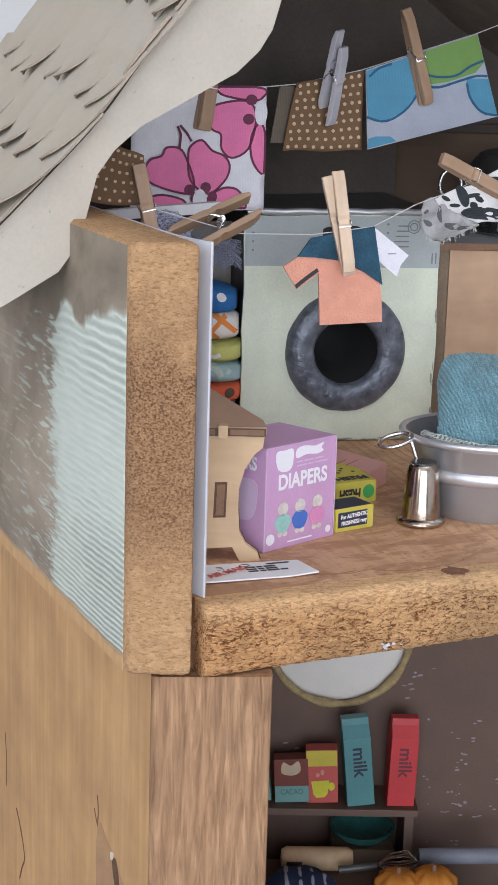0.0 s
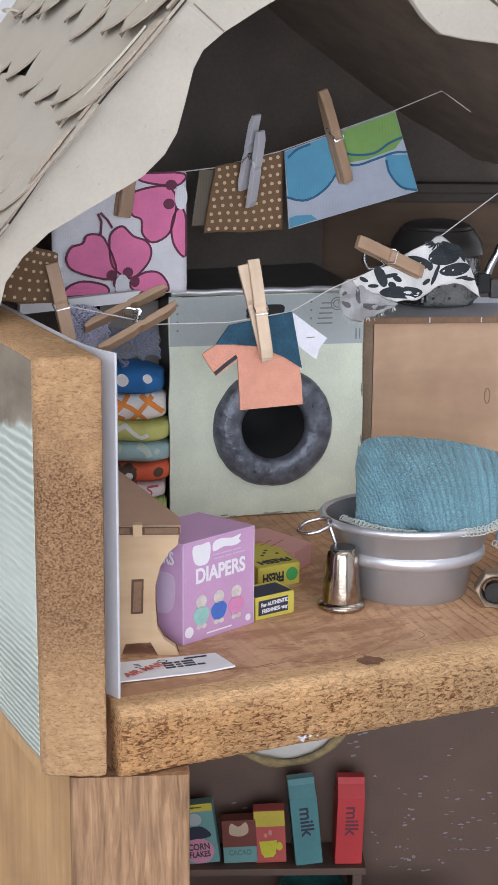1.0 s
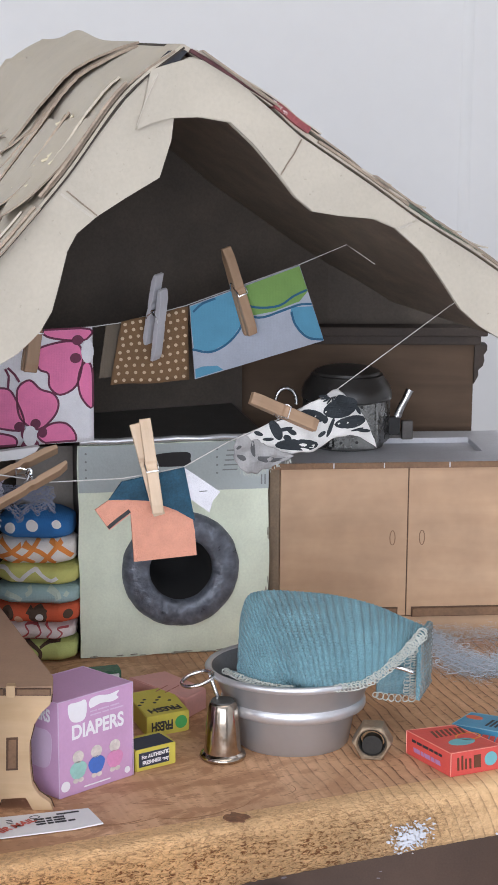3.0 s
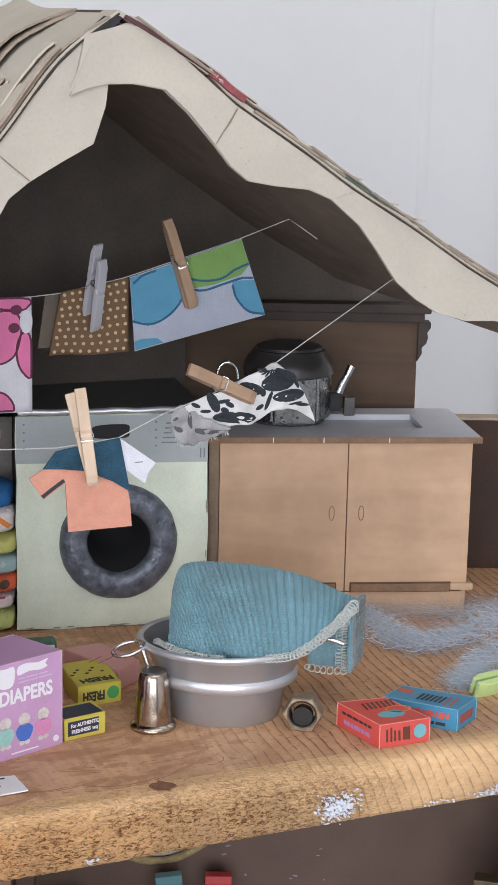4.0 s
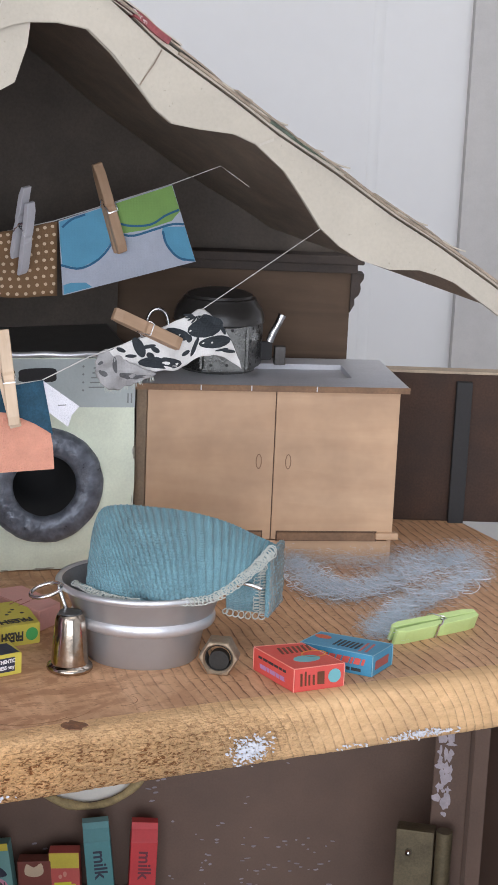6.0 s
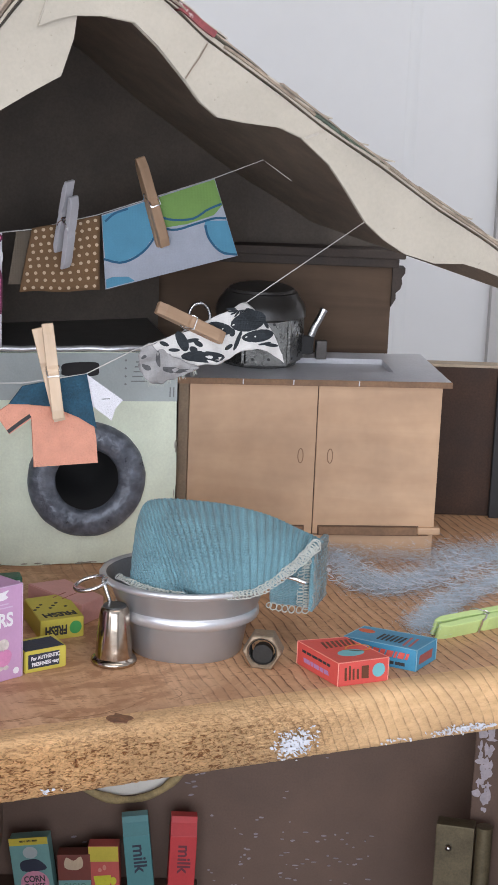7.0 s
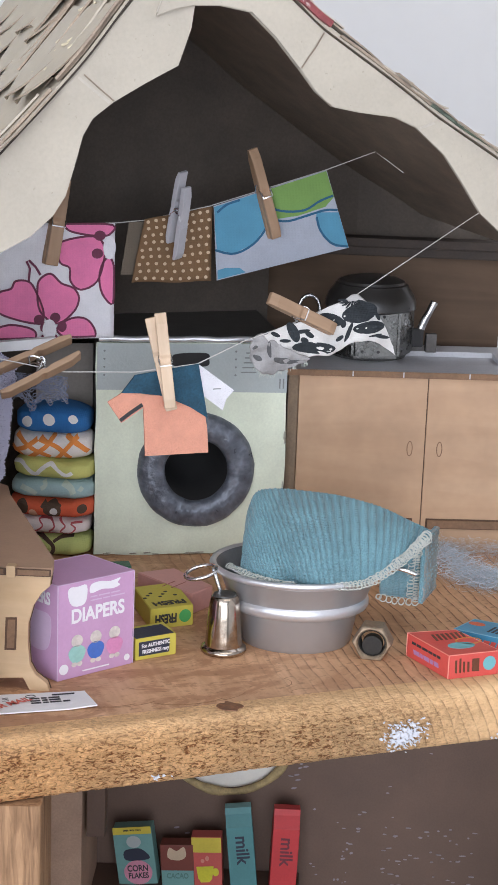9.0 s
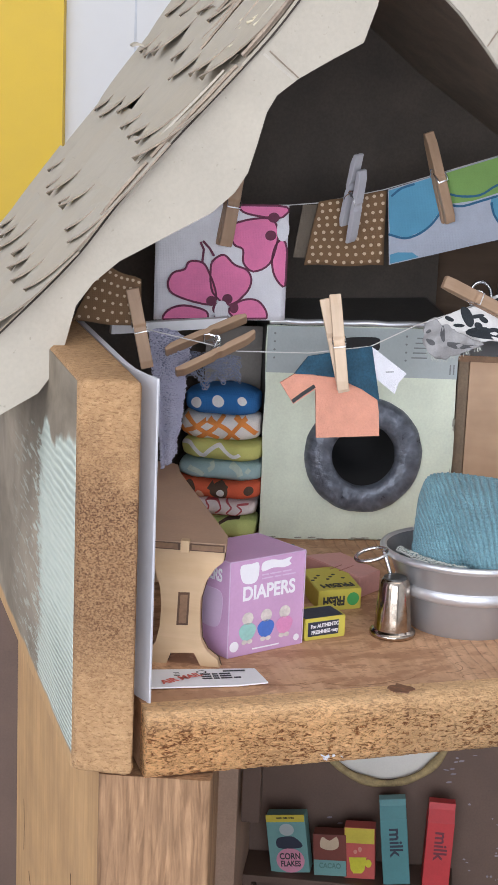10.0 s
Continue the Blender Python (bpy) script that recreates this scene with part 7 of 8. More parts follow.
    f = face_frame((0, 12.75, 0), (1, 0, 0), (0, 0, 1))
    for name, pts, mat in (("blue_shape", [(3.62, 15.74), (5.6, 16.35), (6.15, 16.1), (6.1, 14.9), (5.5, 14.1), (4.6, 13.7), (3.8, 13.85), (3.68, 14.8)], m_cloth_sky),
                           ("green_shape", [(5.75, 16.4), (8.86, 17.34), (9.3, 16.2), (8.9, 15.75), (7.6, 15.35), (6.5, 15.2), (6.1, 15.6)], m_cloth_green),
                           ("blue_corner", [(8.5, 15.5), (9.55, 15.5), (10.12, 13.95), (9.5, 13.95), (8.8, 14.6), (8.45, 15.2)], m_cloth_sky),
                           ("blue_hem", [(3.88, 12.55), (5.2, 12.85), (4.9, 13.05), (4.2, 13.05), (3.86, 12.95)], m_cloth_sky)):
        part(name, patch(bmesh.new(), pts, f, 0.0, 0.015), mat, t)
    for line in ([(3.72, 13.85), (4.6, 13.68), (5.5, 14.1), (6.1, 14.85), (6.2, 15.6)], [(6.1, 15.75), (6.9, 15.55), (7.9, 15.6), (8.6, 16.0), (9.25, 16.25)], [(6.1, 15.3), (7.0, 15.1), (8.0, 15.35), (8.9, 15.6), (9.5, 15.6)], [(8.5, 15.3), (8.7, 14.7), (9.3, 14.1), (10.1, 13.95)], [(3.75, 15.5), (4.2, 15.85), (4.8, 16.05)]):
        pts = [tuple(spline([(x, 0, z) for x, z in line], k / 14))[::2] for k in range(15)]
        part("drawn_line", ring_strip(bmesh.new(), pts, 0.1, f, 0.012, 0.014), m_cloth_navy, t, "dark blue printed outline")
    m, s = hung(5.2, 18.3, 6.42, 14.4, 12.5, 6)
    peg("clothes_peg", m, m_peg_brown, "small brown wooden peg on the bubble print cloth", s, 3.0, wide=0.72)

    # crumpled black and white cloth
    t = thing("crumpled_print_cloth", 0, 0, 0, YAW, "crumpled white cotton scrap with black leaf print on the line", "cloth")
    up = [(4.0, 11.0), (4.5, 11.17), (5.28, 11.42), (6.72, 11.9), (8.1, 12.55), (8.7, 12.4), (9.36, 11.65), (10.14, 10.3)]
    dn = [(4.7, 10.3), (5.1, 10.05), (5.7, 9.85), (6.4, 10.02), (7.31, 10.1), (8.34, 10.6), (9.23, 10.55), (10.24, 9.93)]

    def crease(u, z):
        """The cloth's depth over the plane of the line."""
        k = math.sin(math.pi * min(max((z - 9.4) / 3.1, 0), 1))
        return 7.75 - 0.4 * k + 0.20 * noise.noise((u * 1.1, z * 1.2, 2)) + 0.10 * math.sin(2.6 * u + 1.8 * z) + 0.05 * noise.noise((u * 3.1, z * 3.3, 5))

    def scrap(a, b):
        p = spline([(u, 0, z) for u, z in dn], a) * (1 - b) + spline([(u, 0, z) for u, z in up], a) * b
        p.z += 0.06 * noise.noise((a * 14, b * 6, 7))
        p.y = crease(p.x, p.z)
        return p
    part("cotton", sheet(scrap, 60, 24, 0.05), m_bw_white, t, smooth=180)
    # the end folded over; its grey underside is darkened to hold the fold's shading
    fold_up = [(3.4, 10.55), (3.65, 10.95), (4.15, 11.05), (4.75, 10.62), (5.35, 10.3), (6.15, 9.98)]
    fold_dn = [(3.5, 10.1), (3.75, 9.6), (4.25, 9.32), (4.85, 9.42), (5.45, 9.62), (6.2, 9.9)]

    def fold(a, b, lift=0.0):
        p = spline([(u, 0, z) for u, z in fold_dn], a) * (1 - b) + spline([(u, 0, z) for u, z in fold_up], a) * b
        p.y = 7.35 - 0.12 * math.sin(math.pi * b) + 0.13 * noise.noise((p.x * 2.2, p.z * 2.4, 8)) + 0.07 * math.sin(5 * p.z - 3 * p.x) - lift
        p.z += 0.07 * noise.noise((a * 11, b * 5, 4))
        return p
    part("folded_end", sheet(fold, 40, 24, 0.04), fabric("shaded_grey_underside", (0.38, 0.37, 0.37), 1500, 0.15), t, "folded end, its grey underside coloured darker for shading", smooth=180)
    faint = fabric("print_showing_through", (0.12, 0.12, 0.125), 1500, 0.2)
    for ca, cb, ra, rb in ((0.44, 0.66, 0.035, 0.2), (0.62, 0.42, 0.14, 0.13), (0.22, 0.36, 0.1, 0.09), (0.82, 0.3, 0.12, 0.12), (0.15, 0.72, 0.08, 0.06)):
        bm = bmesh.new()
        rim = [bm.verts.new(fold(ca + ra * x, cb + rb * y, 0.035)) for x, y in oval(0, 0, 1, 1, 12)]
        mid = bm.verts.new(fold(ca, cb, 0.04))
        for k in range(12):
            bm.faces.new((rim[k], rim[(k + 1) % 12], mid))
        part("faint_print", bm, faint, t, "print showing faintly through")

    def lay_print(x, y, rx, ry, turn=0.0, n=14):
        """A black print shape; x and y run over a chart of the cloth, 110 to the unit."""
        bm = bmesh.new()
        def on(px_, py_):
            u = 3.2 + 0.0082 * px_ + 0.6e-6 * px_ * px_
            z = 13.42 - 0.0077 * py_ - 0.0003 * max(0, px_ - 400)
            return Vector((u, crease(u, z) - 0.05, z))
        vs = [bm.verts.new(on(*q)) for q in oval(x, y, rx, ry, n, turn)]
        inner = [bm.verts.new(on(*q)) for q in oval(x, y, rx * 0.5, ry * 0.5, n, turn)]
        vc = bm.verts.new(on(x, y))
        for k in range(n):
            bm.faces.new((vs[k], vs[(k + 1) % n], inner[(k + 1) % n], inner[k]))
            bm.faces.new((inner[k], inner[(k + 1) % n], vc))
        part("printed_leaf", bm, m_bw_black, t, "black printed leaf")
    for q in ((612, 198, 92, 44, -14), (655, 276, 78, 30, -8), (378, 394, 104, 30, 3), (462, 238, 58, 28, 10), (265, 305, 24, 54, -25), (520, 258, 14, 20, 0), (552, 305, 10, 52, 14), (222, 350, 30, 9, 6),
              (345, 318, 24, 12, 35), (310, 300, 34, 10, -12), (325, 352, 22, 14, 40), (510, 342, 22, 11, -40), (165, 312, 26, 10, 24), (705, 215, 10, 22, -20), (730, 330, 40, 9, 10), (690, 320, 34, 6, -10)):
        lay_print(q[0], q[1], q[2] * 1.1, q[3] * 1.14, q[4])
    for k in range(9):
        a = radians(5 + 19 * k)
        dx, dy = -math.cos(a) * 82, math.sin(a) * 44
        lay_print(580 + dx * 0.72, 128 + dy * 0.72, 26, 6, math.degrees(math.atan2(dy, dx)), 10)
    bm = bmesh.new()
    rnd = random.Random(21)
    for k in range(46):
        a = rnd.uniform(0.15, 0.95)
        p = fold(a, 0.0)
        tube(bm, [p, p + Vector((rnd.uniform(-0.12, 0.12), -0.05, -rnd.uniform(0.05, 0.2)))], 0.012, 4)
    part("frayed_threads", bm, m_yarn_white, t)
    m, s = hung(4.15, 12.6, 7.1, 11.2, 7.1, 14)
    peg("clothes_peg", m, m_peg_brown, "small wooden peg lying aslant on the crumpled cloth", 0.86, 1.5)
    # lilac crochet with an open peg
    t = thing("lilac_crochet_scrap", 0, 0, 0, YAW, "lilac crochet scrap hanging from the line", "cloth")
    tl = [(-8.3, 10.75), (-7.9, 10.87), (-7.4, 10.82), (-6.95, 10.57), (-6.6, 10.22)]

    def net(a, b):
        p = spline([(u, 0, z) for u, z in tl], a)
        x = p.x + (-7.4 - p.x) * 0.72 * b + 0.10 * noise.noise((b * 9, a * 2, 4)) * a
        low = 5.2 + 0.5 * a + 0.25 * noise.noise((a * 5, 2, 2))
        z = p.z + (low - p.z) * b
        return Vector((x, 6.35 + 0.12 * math.sin(9 * a) + 0.10 * math.sin(7 * b) - 0.07 * (math.sin(118 * b) * math.sin(62 * a)), z))
    def lace(fn, nu, nv, radius, wire, drop, seed):
        """Crochet lace: rings of yarn worked over a surface, some left out."""
        bm, rnd = bmesh.new(), random.Random(seed)
        for i in range(nu):
            for j in range(nv):
                if rnd.random() < drop:
                    continue
                a, b = (i + 0.5 + rnd.uniform(-0.3, 0.3)) / nu, (j + 0.5 + rnd.uniform(-0.3, 0.3)) / nv
                c, du, dv = fn(a, b), fn(min(1, a + 0.02), b) - fn(max(0, a - 0.02), b), fn(a, min(1, b + 0.02)) - fn(a, max(0, b - 0.02))
                du, dv = du.normalized(), dv.normalized()
                nn, turn, rr = du.cross(dv), rnd.uniform(0, 3), radius * rnd.uniform(0.75, 1.3)
                tube(bm, [c + du * rr * math.cos(q) + dv * rr * 0.8 * math.sin(q) + nn * 0.05 * math.sin(2 * q + turn) for q in (2 * math.pi * k / 8 for k in range(8))], wire, 5, True)
        return bm
    part("crochet", lace(net, 17, 64, 0.068, 0.021, 0.06, 41), m_lilac, t, "open lilac crochet", smooth=60)
    part("crochet_ground", sheet(lambda a, b: net(0.03 + 0.94 * a, 0.97 * b) + Vector((0, 0.07, 0)), 30, 60, 0.03), fabric("lilac_crochet_ground", (0.27, 0.27, 0.36), 900), t, smooth=180)

    def lint(a, b):
        return Vector((-6.75 + 2.3 * a + 0.15 * noise.noise((b * 5, 1, 1)), 6.9 + 0.12 * noise.noise((a * 4, b * 3, 1)), 9.9 - (1.1 + 0.5 * noise.noise((a * 4, 3, 3))) * b - 0.3 * a))
    part("rear_net", lace(lint, 22, 14, 0.075, 0.018, 0.25, 43), fabric("grey_blue_lint", (0.19, 0.205, 0.27), 900), t, "grey-blue fuzzy crochet", smooth=60)
    m, s = hung(-4.5, 11.0, -7.45, 9.7, 5.85, 55)
    peg("clothes_peg", m, m_peg_brown, "small wooden peg gripping the lilac crochet", 0.9, 2.0, gap=0.34, wide=1.35)
    t = thing("paper_slip", 0, 0, 0, YAW, "folded slip of white paper behind the line", "paper")
    part("slip", one_prism([(-9.3, 10.22), (-4.8, 10.42), (-4.4, 10.85), (-9.3, 10.6)], "y", 8.9, 9.3), m_paper, t)


washing()


# ---- folded cloth stack ----
def cloth_stack():
    white = fabric("white_cloth_print", (0.76, 0.74, 0.72))
    brown = fabric("dark_brown_cloth_print", (0.10, 0.06, 0.04))
    orange = fabric("orange_cloth_print", (0.80, 0.27, 0.06))
    red_line = fabric("red_line_cloth_print", (0.50, 0.11, 0.12))
    leaf = fabric("cream_leaf_cloth_print", (0.52, 0.60, 0.52))
    peach = fabric("peach_cloth_print", (0.78, 0.46, 0.30))
    # bottom and top, width, shift, colour, label, printed lines (points over the front: x from -1 to 1, height from -1 to 1), printed rounds
    looks = [
        (0.0, 1.05, 1.75, 0.12, (0.56, 0.62, 0.22), "folded lime cloth with brown outlines at the bottom of the stack",
         [(brown, 0.16, [(-0.35, 1.0), (0.02, 0.3), (0.08, -0.3), (-0.05, -1.0)]), (brown, 0.12, [(0.08, 0.4), (0.3, 0.8), (0.6, 0.95)]), (brown, 0.12, [(-0.9, 0.2), (-0.6, 0.6), (-0.35, 1.0)])], []),
        (1.02, 1.85, 1.80, 0.0, (0.78, 0.68, 0.66), "folded white cloth with red line drawing in the stack",
         [(red_line, 0.07, [(-0.95, 0.1), (-0.75, 0.7), (-0.5, 0.5), (-0.55, -0.2), (-0.3, -0.5), (-0.1, 0.1), (-0.2, 0.7), (0.1, 0.8), (0.2, 0.1), (0.05, -0.5)]), (red_line, 0.07, [(0.3, 0.9), (0.45, 0.3), (0.35, -0.4), (0.55, -0.7), (0.7, 0.0), (0.6, 0.6), (0.85, 0.7)]), (red_line, 0.07, [(-0.8, -0.8), (-0.4, -0.9), (0.0, -0.85), (0.3, -0.95)])], []),
        (1.80, 2.72, 1.88, 0.05, (0.74, 0.13, 0.055), "folded orange-red cloth with dark flowers in the stack",
         [(brown, 0.3, [(-0.15, 0.6), (0.0, 0.3)]), (brown, 0.3, [(0.25, 0.7), (0.2, 0.3)]), (brown, 0.3, [(0.0, -0.5), (0.12, -0.2)])], [(brown, 0.1, 0.05, 0.40), (white, 0.14, -0.1, 0.17), (brown, -0.62, 0.1, 0.30), (peach, -0.36, -0.4, 0.19), (brown, 0.8, 0.1, 0.2)]),
        (2.66, 3.60, 1.85, 0.05, (0.36, 0.50, 0.51), "folded pale aqua cloth with cream leaves in the stack",
         [(leaf, 0.2, [(-0.7, 0.3), (-0.45, 0.0), (-0.3, -0.4)]), (leaf, 0.26, [(0.35, 0.7), (0.55, 0.3), (0.62, -0.2)]), (leaf, 0.2, [(-0.15, 0.8), (-0.1, 0.4), (-0.2, 0.1)]), (leaf, 0.18, [(0.8, 0.5), (0.75, 0.1)])], []),
        (3.56, 4.55, 1.80, 0.03, (0.58, 0.57, 0.18), "folded lime cloth with a white zigzag in the stack",
         [(white, 0.17, [(-1.0, 0.6), (-0.72, 0.5), (-0.38, -0.45), (-0.22, -0.1), (0.0, 0.5), (0.12, 0.55), (0.42, -0.25), (0.6, 0.0)])], []),
        (4.48, 5.70, 1.74, 0.08, (0.78, 0.72, 0.68), "folded white cloth with an orange lattice print in the stack",
         [(orange, 0.2, [(-1.0, -0.6), (-0.6, 0.0), (-0.3, 0.7)]), (orange, 0.2, [(-0.55, -0.9), (-0.1, 0.1), (0.1, 0.95)]), (orange, 0.2, [(-0.9, 0.8), (-0.5, 0.1), (0.0, -0.7)]), (orange, 0.2, [(-0.25, 0.75), (0.2, 0.1), (0.55, -0.75)]), (orange, 0.2, [(0.15, -0.9), (0.45, 0.0), (0.7, 0.8)]), (orange, 0.2, [(0.4, 0.85), (0.75, 0.2), (0.95, -0.4)]), (orange, 0.16, [(-1.0, -0.1), (-0.7, -0.8)])], []),
        (5.62, 6.85, 1.62, 0.05, (0.025, 0.15, 0.40), "folded blue cloth with white dots on top of the stack",
         [], [(white, -0.62, 0.0, 0.25), (white, 0.0, 0.15, 0.26), (white, 0.66, 0.3, 0.2)]),
    ]
    rnd = random.Random(6)
    for i, (z0, z1, w, shift, colour, label, lines, rounds) in enumerate(looks):
        t = thing("folded_cloth", -8.48 + shift, 11.0, z0, -4 + rnd.uniform(-5, 5), label, "cloth", "folded cloths in the stack")
        h = z1 - z0

        def on_roll(x, a, out=0.0, i=i, w=w, h=h):
            """A point of the rolled front: x along it, a the angle round it."""
            end = min(1.0, max(0.0, min(x + w, w - x)) / 0.75) ** 0.5
            endk = 0.5 + 0.5 * end
            cy = math.copysign(abs(math.cos(a)) ** 0.7, math.cos(a))
            sz = math.copysign(abs(math.sin(a)) ** 0.75, math.sin(a))
            n0 = noise.noise((x * 0.9 + i * 7, math.cos(a) * 1.2, math.sin(a) * 1.2))
            sag = 0.07 * math.sin(1.9 * x + i * 2.3) * (1 if i else 0)
            return Vector((x + 0.05 * n0, 1.4 - (1.4 + out) * cy * endk + 0.14 * n0, h / 2 + sag * (0.5 + 0.5 * sz) + (h / 2 + out) * sz * (0.62 + 0.38 * end) * (1 + 0.10 * n0)))
        bm = bmesh.new()
        rings = [[bm.verts.new(on_roll(-w + 2 * w * k / 40, 2 * math.pi * q / 28)) for q in range(28)] for k in range(41)]
        for p, r in zip(rings, rings[1:]):
            for q in range(28):
                bm.faces.new((p[q], p[(q + 1) % 28], r[(q + 1) % 28], r[q]))
        bm.faces.new(rings[0])
        bm.faces.new(rings[-1][::-1])
        part("roll", bm, fabric("plain_cotton_%d" % i, colour), t, smooth=60)

        def front(u, v, out=0.02):
            v = min(max(v, -0.98), 0.98)
            return on_roll(u * w, math.copysign(math.asin(abs(v) ** (1 / 0.75)), v), out)
        for mat, wide, pts in lines:
            bm, n = bmesh.new(), 26
            run = [spline([(x, 0, z) for x, z in pts], k / n) for k in range(n + 1)]
            rows = []
            for k, c in enumerate(run):
                d = run[min(k + 1, n)] - run[max(k - 1, 0)]
                d = Vector((d.x * w, d.z * h / 2)).normalized() * wide / 2
                rows.append([bm.verts.new(front(c.x + sg * -d.y / w, c.z + sg * d.x / (h / 2), o)) for sg, o in ((-1, 0.004), (-1, 0.022), (0, 0.024), (1, 0.022), (1, 0.004))])
            for p, q in zip(rows, rows[1:]):
                for k in range(4):
                    bm.faces.new((p[k], p[k + 1], q[k + 1], q[k]))
            part("printed_line", bm, mat, t)
        for k, (mat, x, z, r) in enumerate(rounds):
            bm = bmesh.new()
            lift = 0.018 + 0.008 * k
            rim = [bm.verts.new(front(x + r / w * math.cos(a), z + 2 * r / h * math.sin(a), lift)) for a in (2 * math.pi * q / 20 for q in range(20))]
            mid = bm.verts.new(front(x, z, lift + 0.004))
            for part_way in (0.75, 0.5, 0.25):
                ring = [bm.verts.new(front(x + part_way * r / w * math.cos(a), z + part_way * 2 * r / h * math.sin(a), lift + 0.003)) for a in (2 * math.pi * q / 20 for q in range(20))]
                for q in range(20):
                    bm.faces.new((rim[q], rim[(q + 1) % 20], ring[(q + 1) % 20], ring[q]))
                rim = ring
            for q in range(20):
                bm.faces.new((rim[q], rim[(q + 1) % 20], mid))
            part("printed_dot", bm, mat, t)


cloth_stack()


# ---- ironing board of plywood ----
def ironing_board():
    t = thing("plywood_ironing_board", 0, 0, 0, 0, "laser-cut plywood ironing board with a tapered top", "ironing board")
    y0 = -4.55
    leg = [(-8.55, 0.0), (-7.95, 0.0), (-7.8, 0.42), (-6.95, 0.48), (-6.7, 0.0), (-6.0, 0.0), (-6.1, 0.3), (-6.5, 0.6), (-6.72, 1.0), (-6.78, 1.8), (-6.78, 2.5), (-6.6, 3.2), (-6.3, 3.7), (-6.02, 3.95), (-5.97, 4.35), (-8.6, 4.3), (-8.5, 3.7), (-8.25, 2.9), (-8.18, 2.2), (-8.22, 1.4), (-8.35, 0.8), (-8.6, 0.5)]
    part("leg_panel", one_prism(leg, "y", y0, y0 + 0.3), m_ply_pale, t, "waisted pale plywood leg panel")
    part("leg_edge", one_prism([(x + 0.03, z) for x, z in leg], "y", y0 + 0.3, y0 + 0.36), m_burnt, t, "burnt cut edge")
    part("leg_slot", one_prism([(-7.62, 1.5), (-7.2, 1.52), (-7.17, 2.75), (-7.58, 2.73)], "y", y0 - 0.012, y0 + 0.2), m_burnt, t)
    part("slot_strip", one_prism([(-7.54, 1.58), (-7.27, 1.59), (-7.24, 2.66), (-7.5, 2.65)], "y", y0 - 0.02, y0 + 0.1), m_burnt_light, t)
    top = [(-8.75, -4.75), (-5.92, -4.62), (-6.0, -3.6), (-9.0, 4.6), (-9.35, 6.0), (-9.9, 6.5), (-10.5, 6.2), (-10.6, 4.5)]
    bm = one_prism(top, "z", 4.36, 4.66)
    part("tapered_top", bm, plain("brown_board_face", (0.48, 0.31, 0.21), 0.65, vary=0.08), t, "brown fibreboard ironing top")
    m = face_frame((0, -4.76, 0), (2.83, 0.13, 0), (0, 0, 1))
    part("front_slot", one_prism([(-8.7, 4.38), (-5.95, 4.38), (-5.95, 4.64), (-8.7, 4.64)], "y", -4.80, -4.765), m_burnt, t)
    for x0, x1 in ((-8.66, -7.62), (-7.12, -6.0)):
        part("edge_strip", one_box(x0, x1, -4.82, -4.802, 4.42, 4.61), m_burnt_light, t)
    part("tenon", one_box(-7.52, -7.2, -4.84, -4.5, 4.3, 4.74, 0.03), m_ply_pale, t, "square tenon through the top")
    part("rear_leg", one_prism([((x + 7.3) * 0.6 - 9.6, z * 0.995) for x, z in leg], "y", 3.2, 3.5), m_ply_pale, t)


ironing_board()


# ---- green peg, mohair ----
gm = Matrix.Translation((14.95, 5.4, 0.37)) @ Matrix.Rotation(radians(32), 4, "Z") @ Matrix.Rotation(radians(90), 4, "Y") @ Matrix.Rotation(radians(20), 4, "Z")
peg("clothes_peg", gm, m_peg_lime, "lime green wooden peg lying on the board", 1.15, 1.2, gap=0.02, wide=1.1)


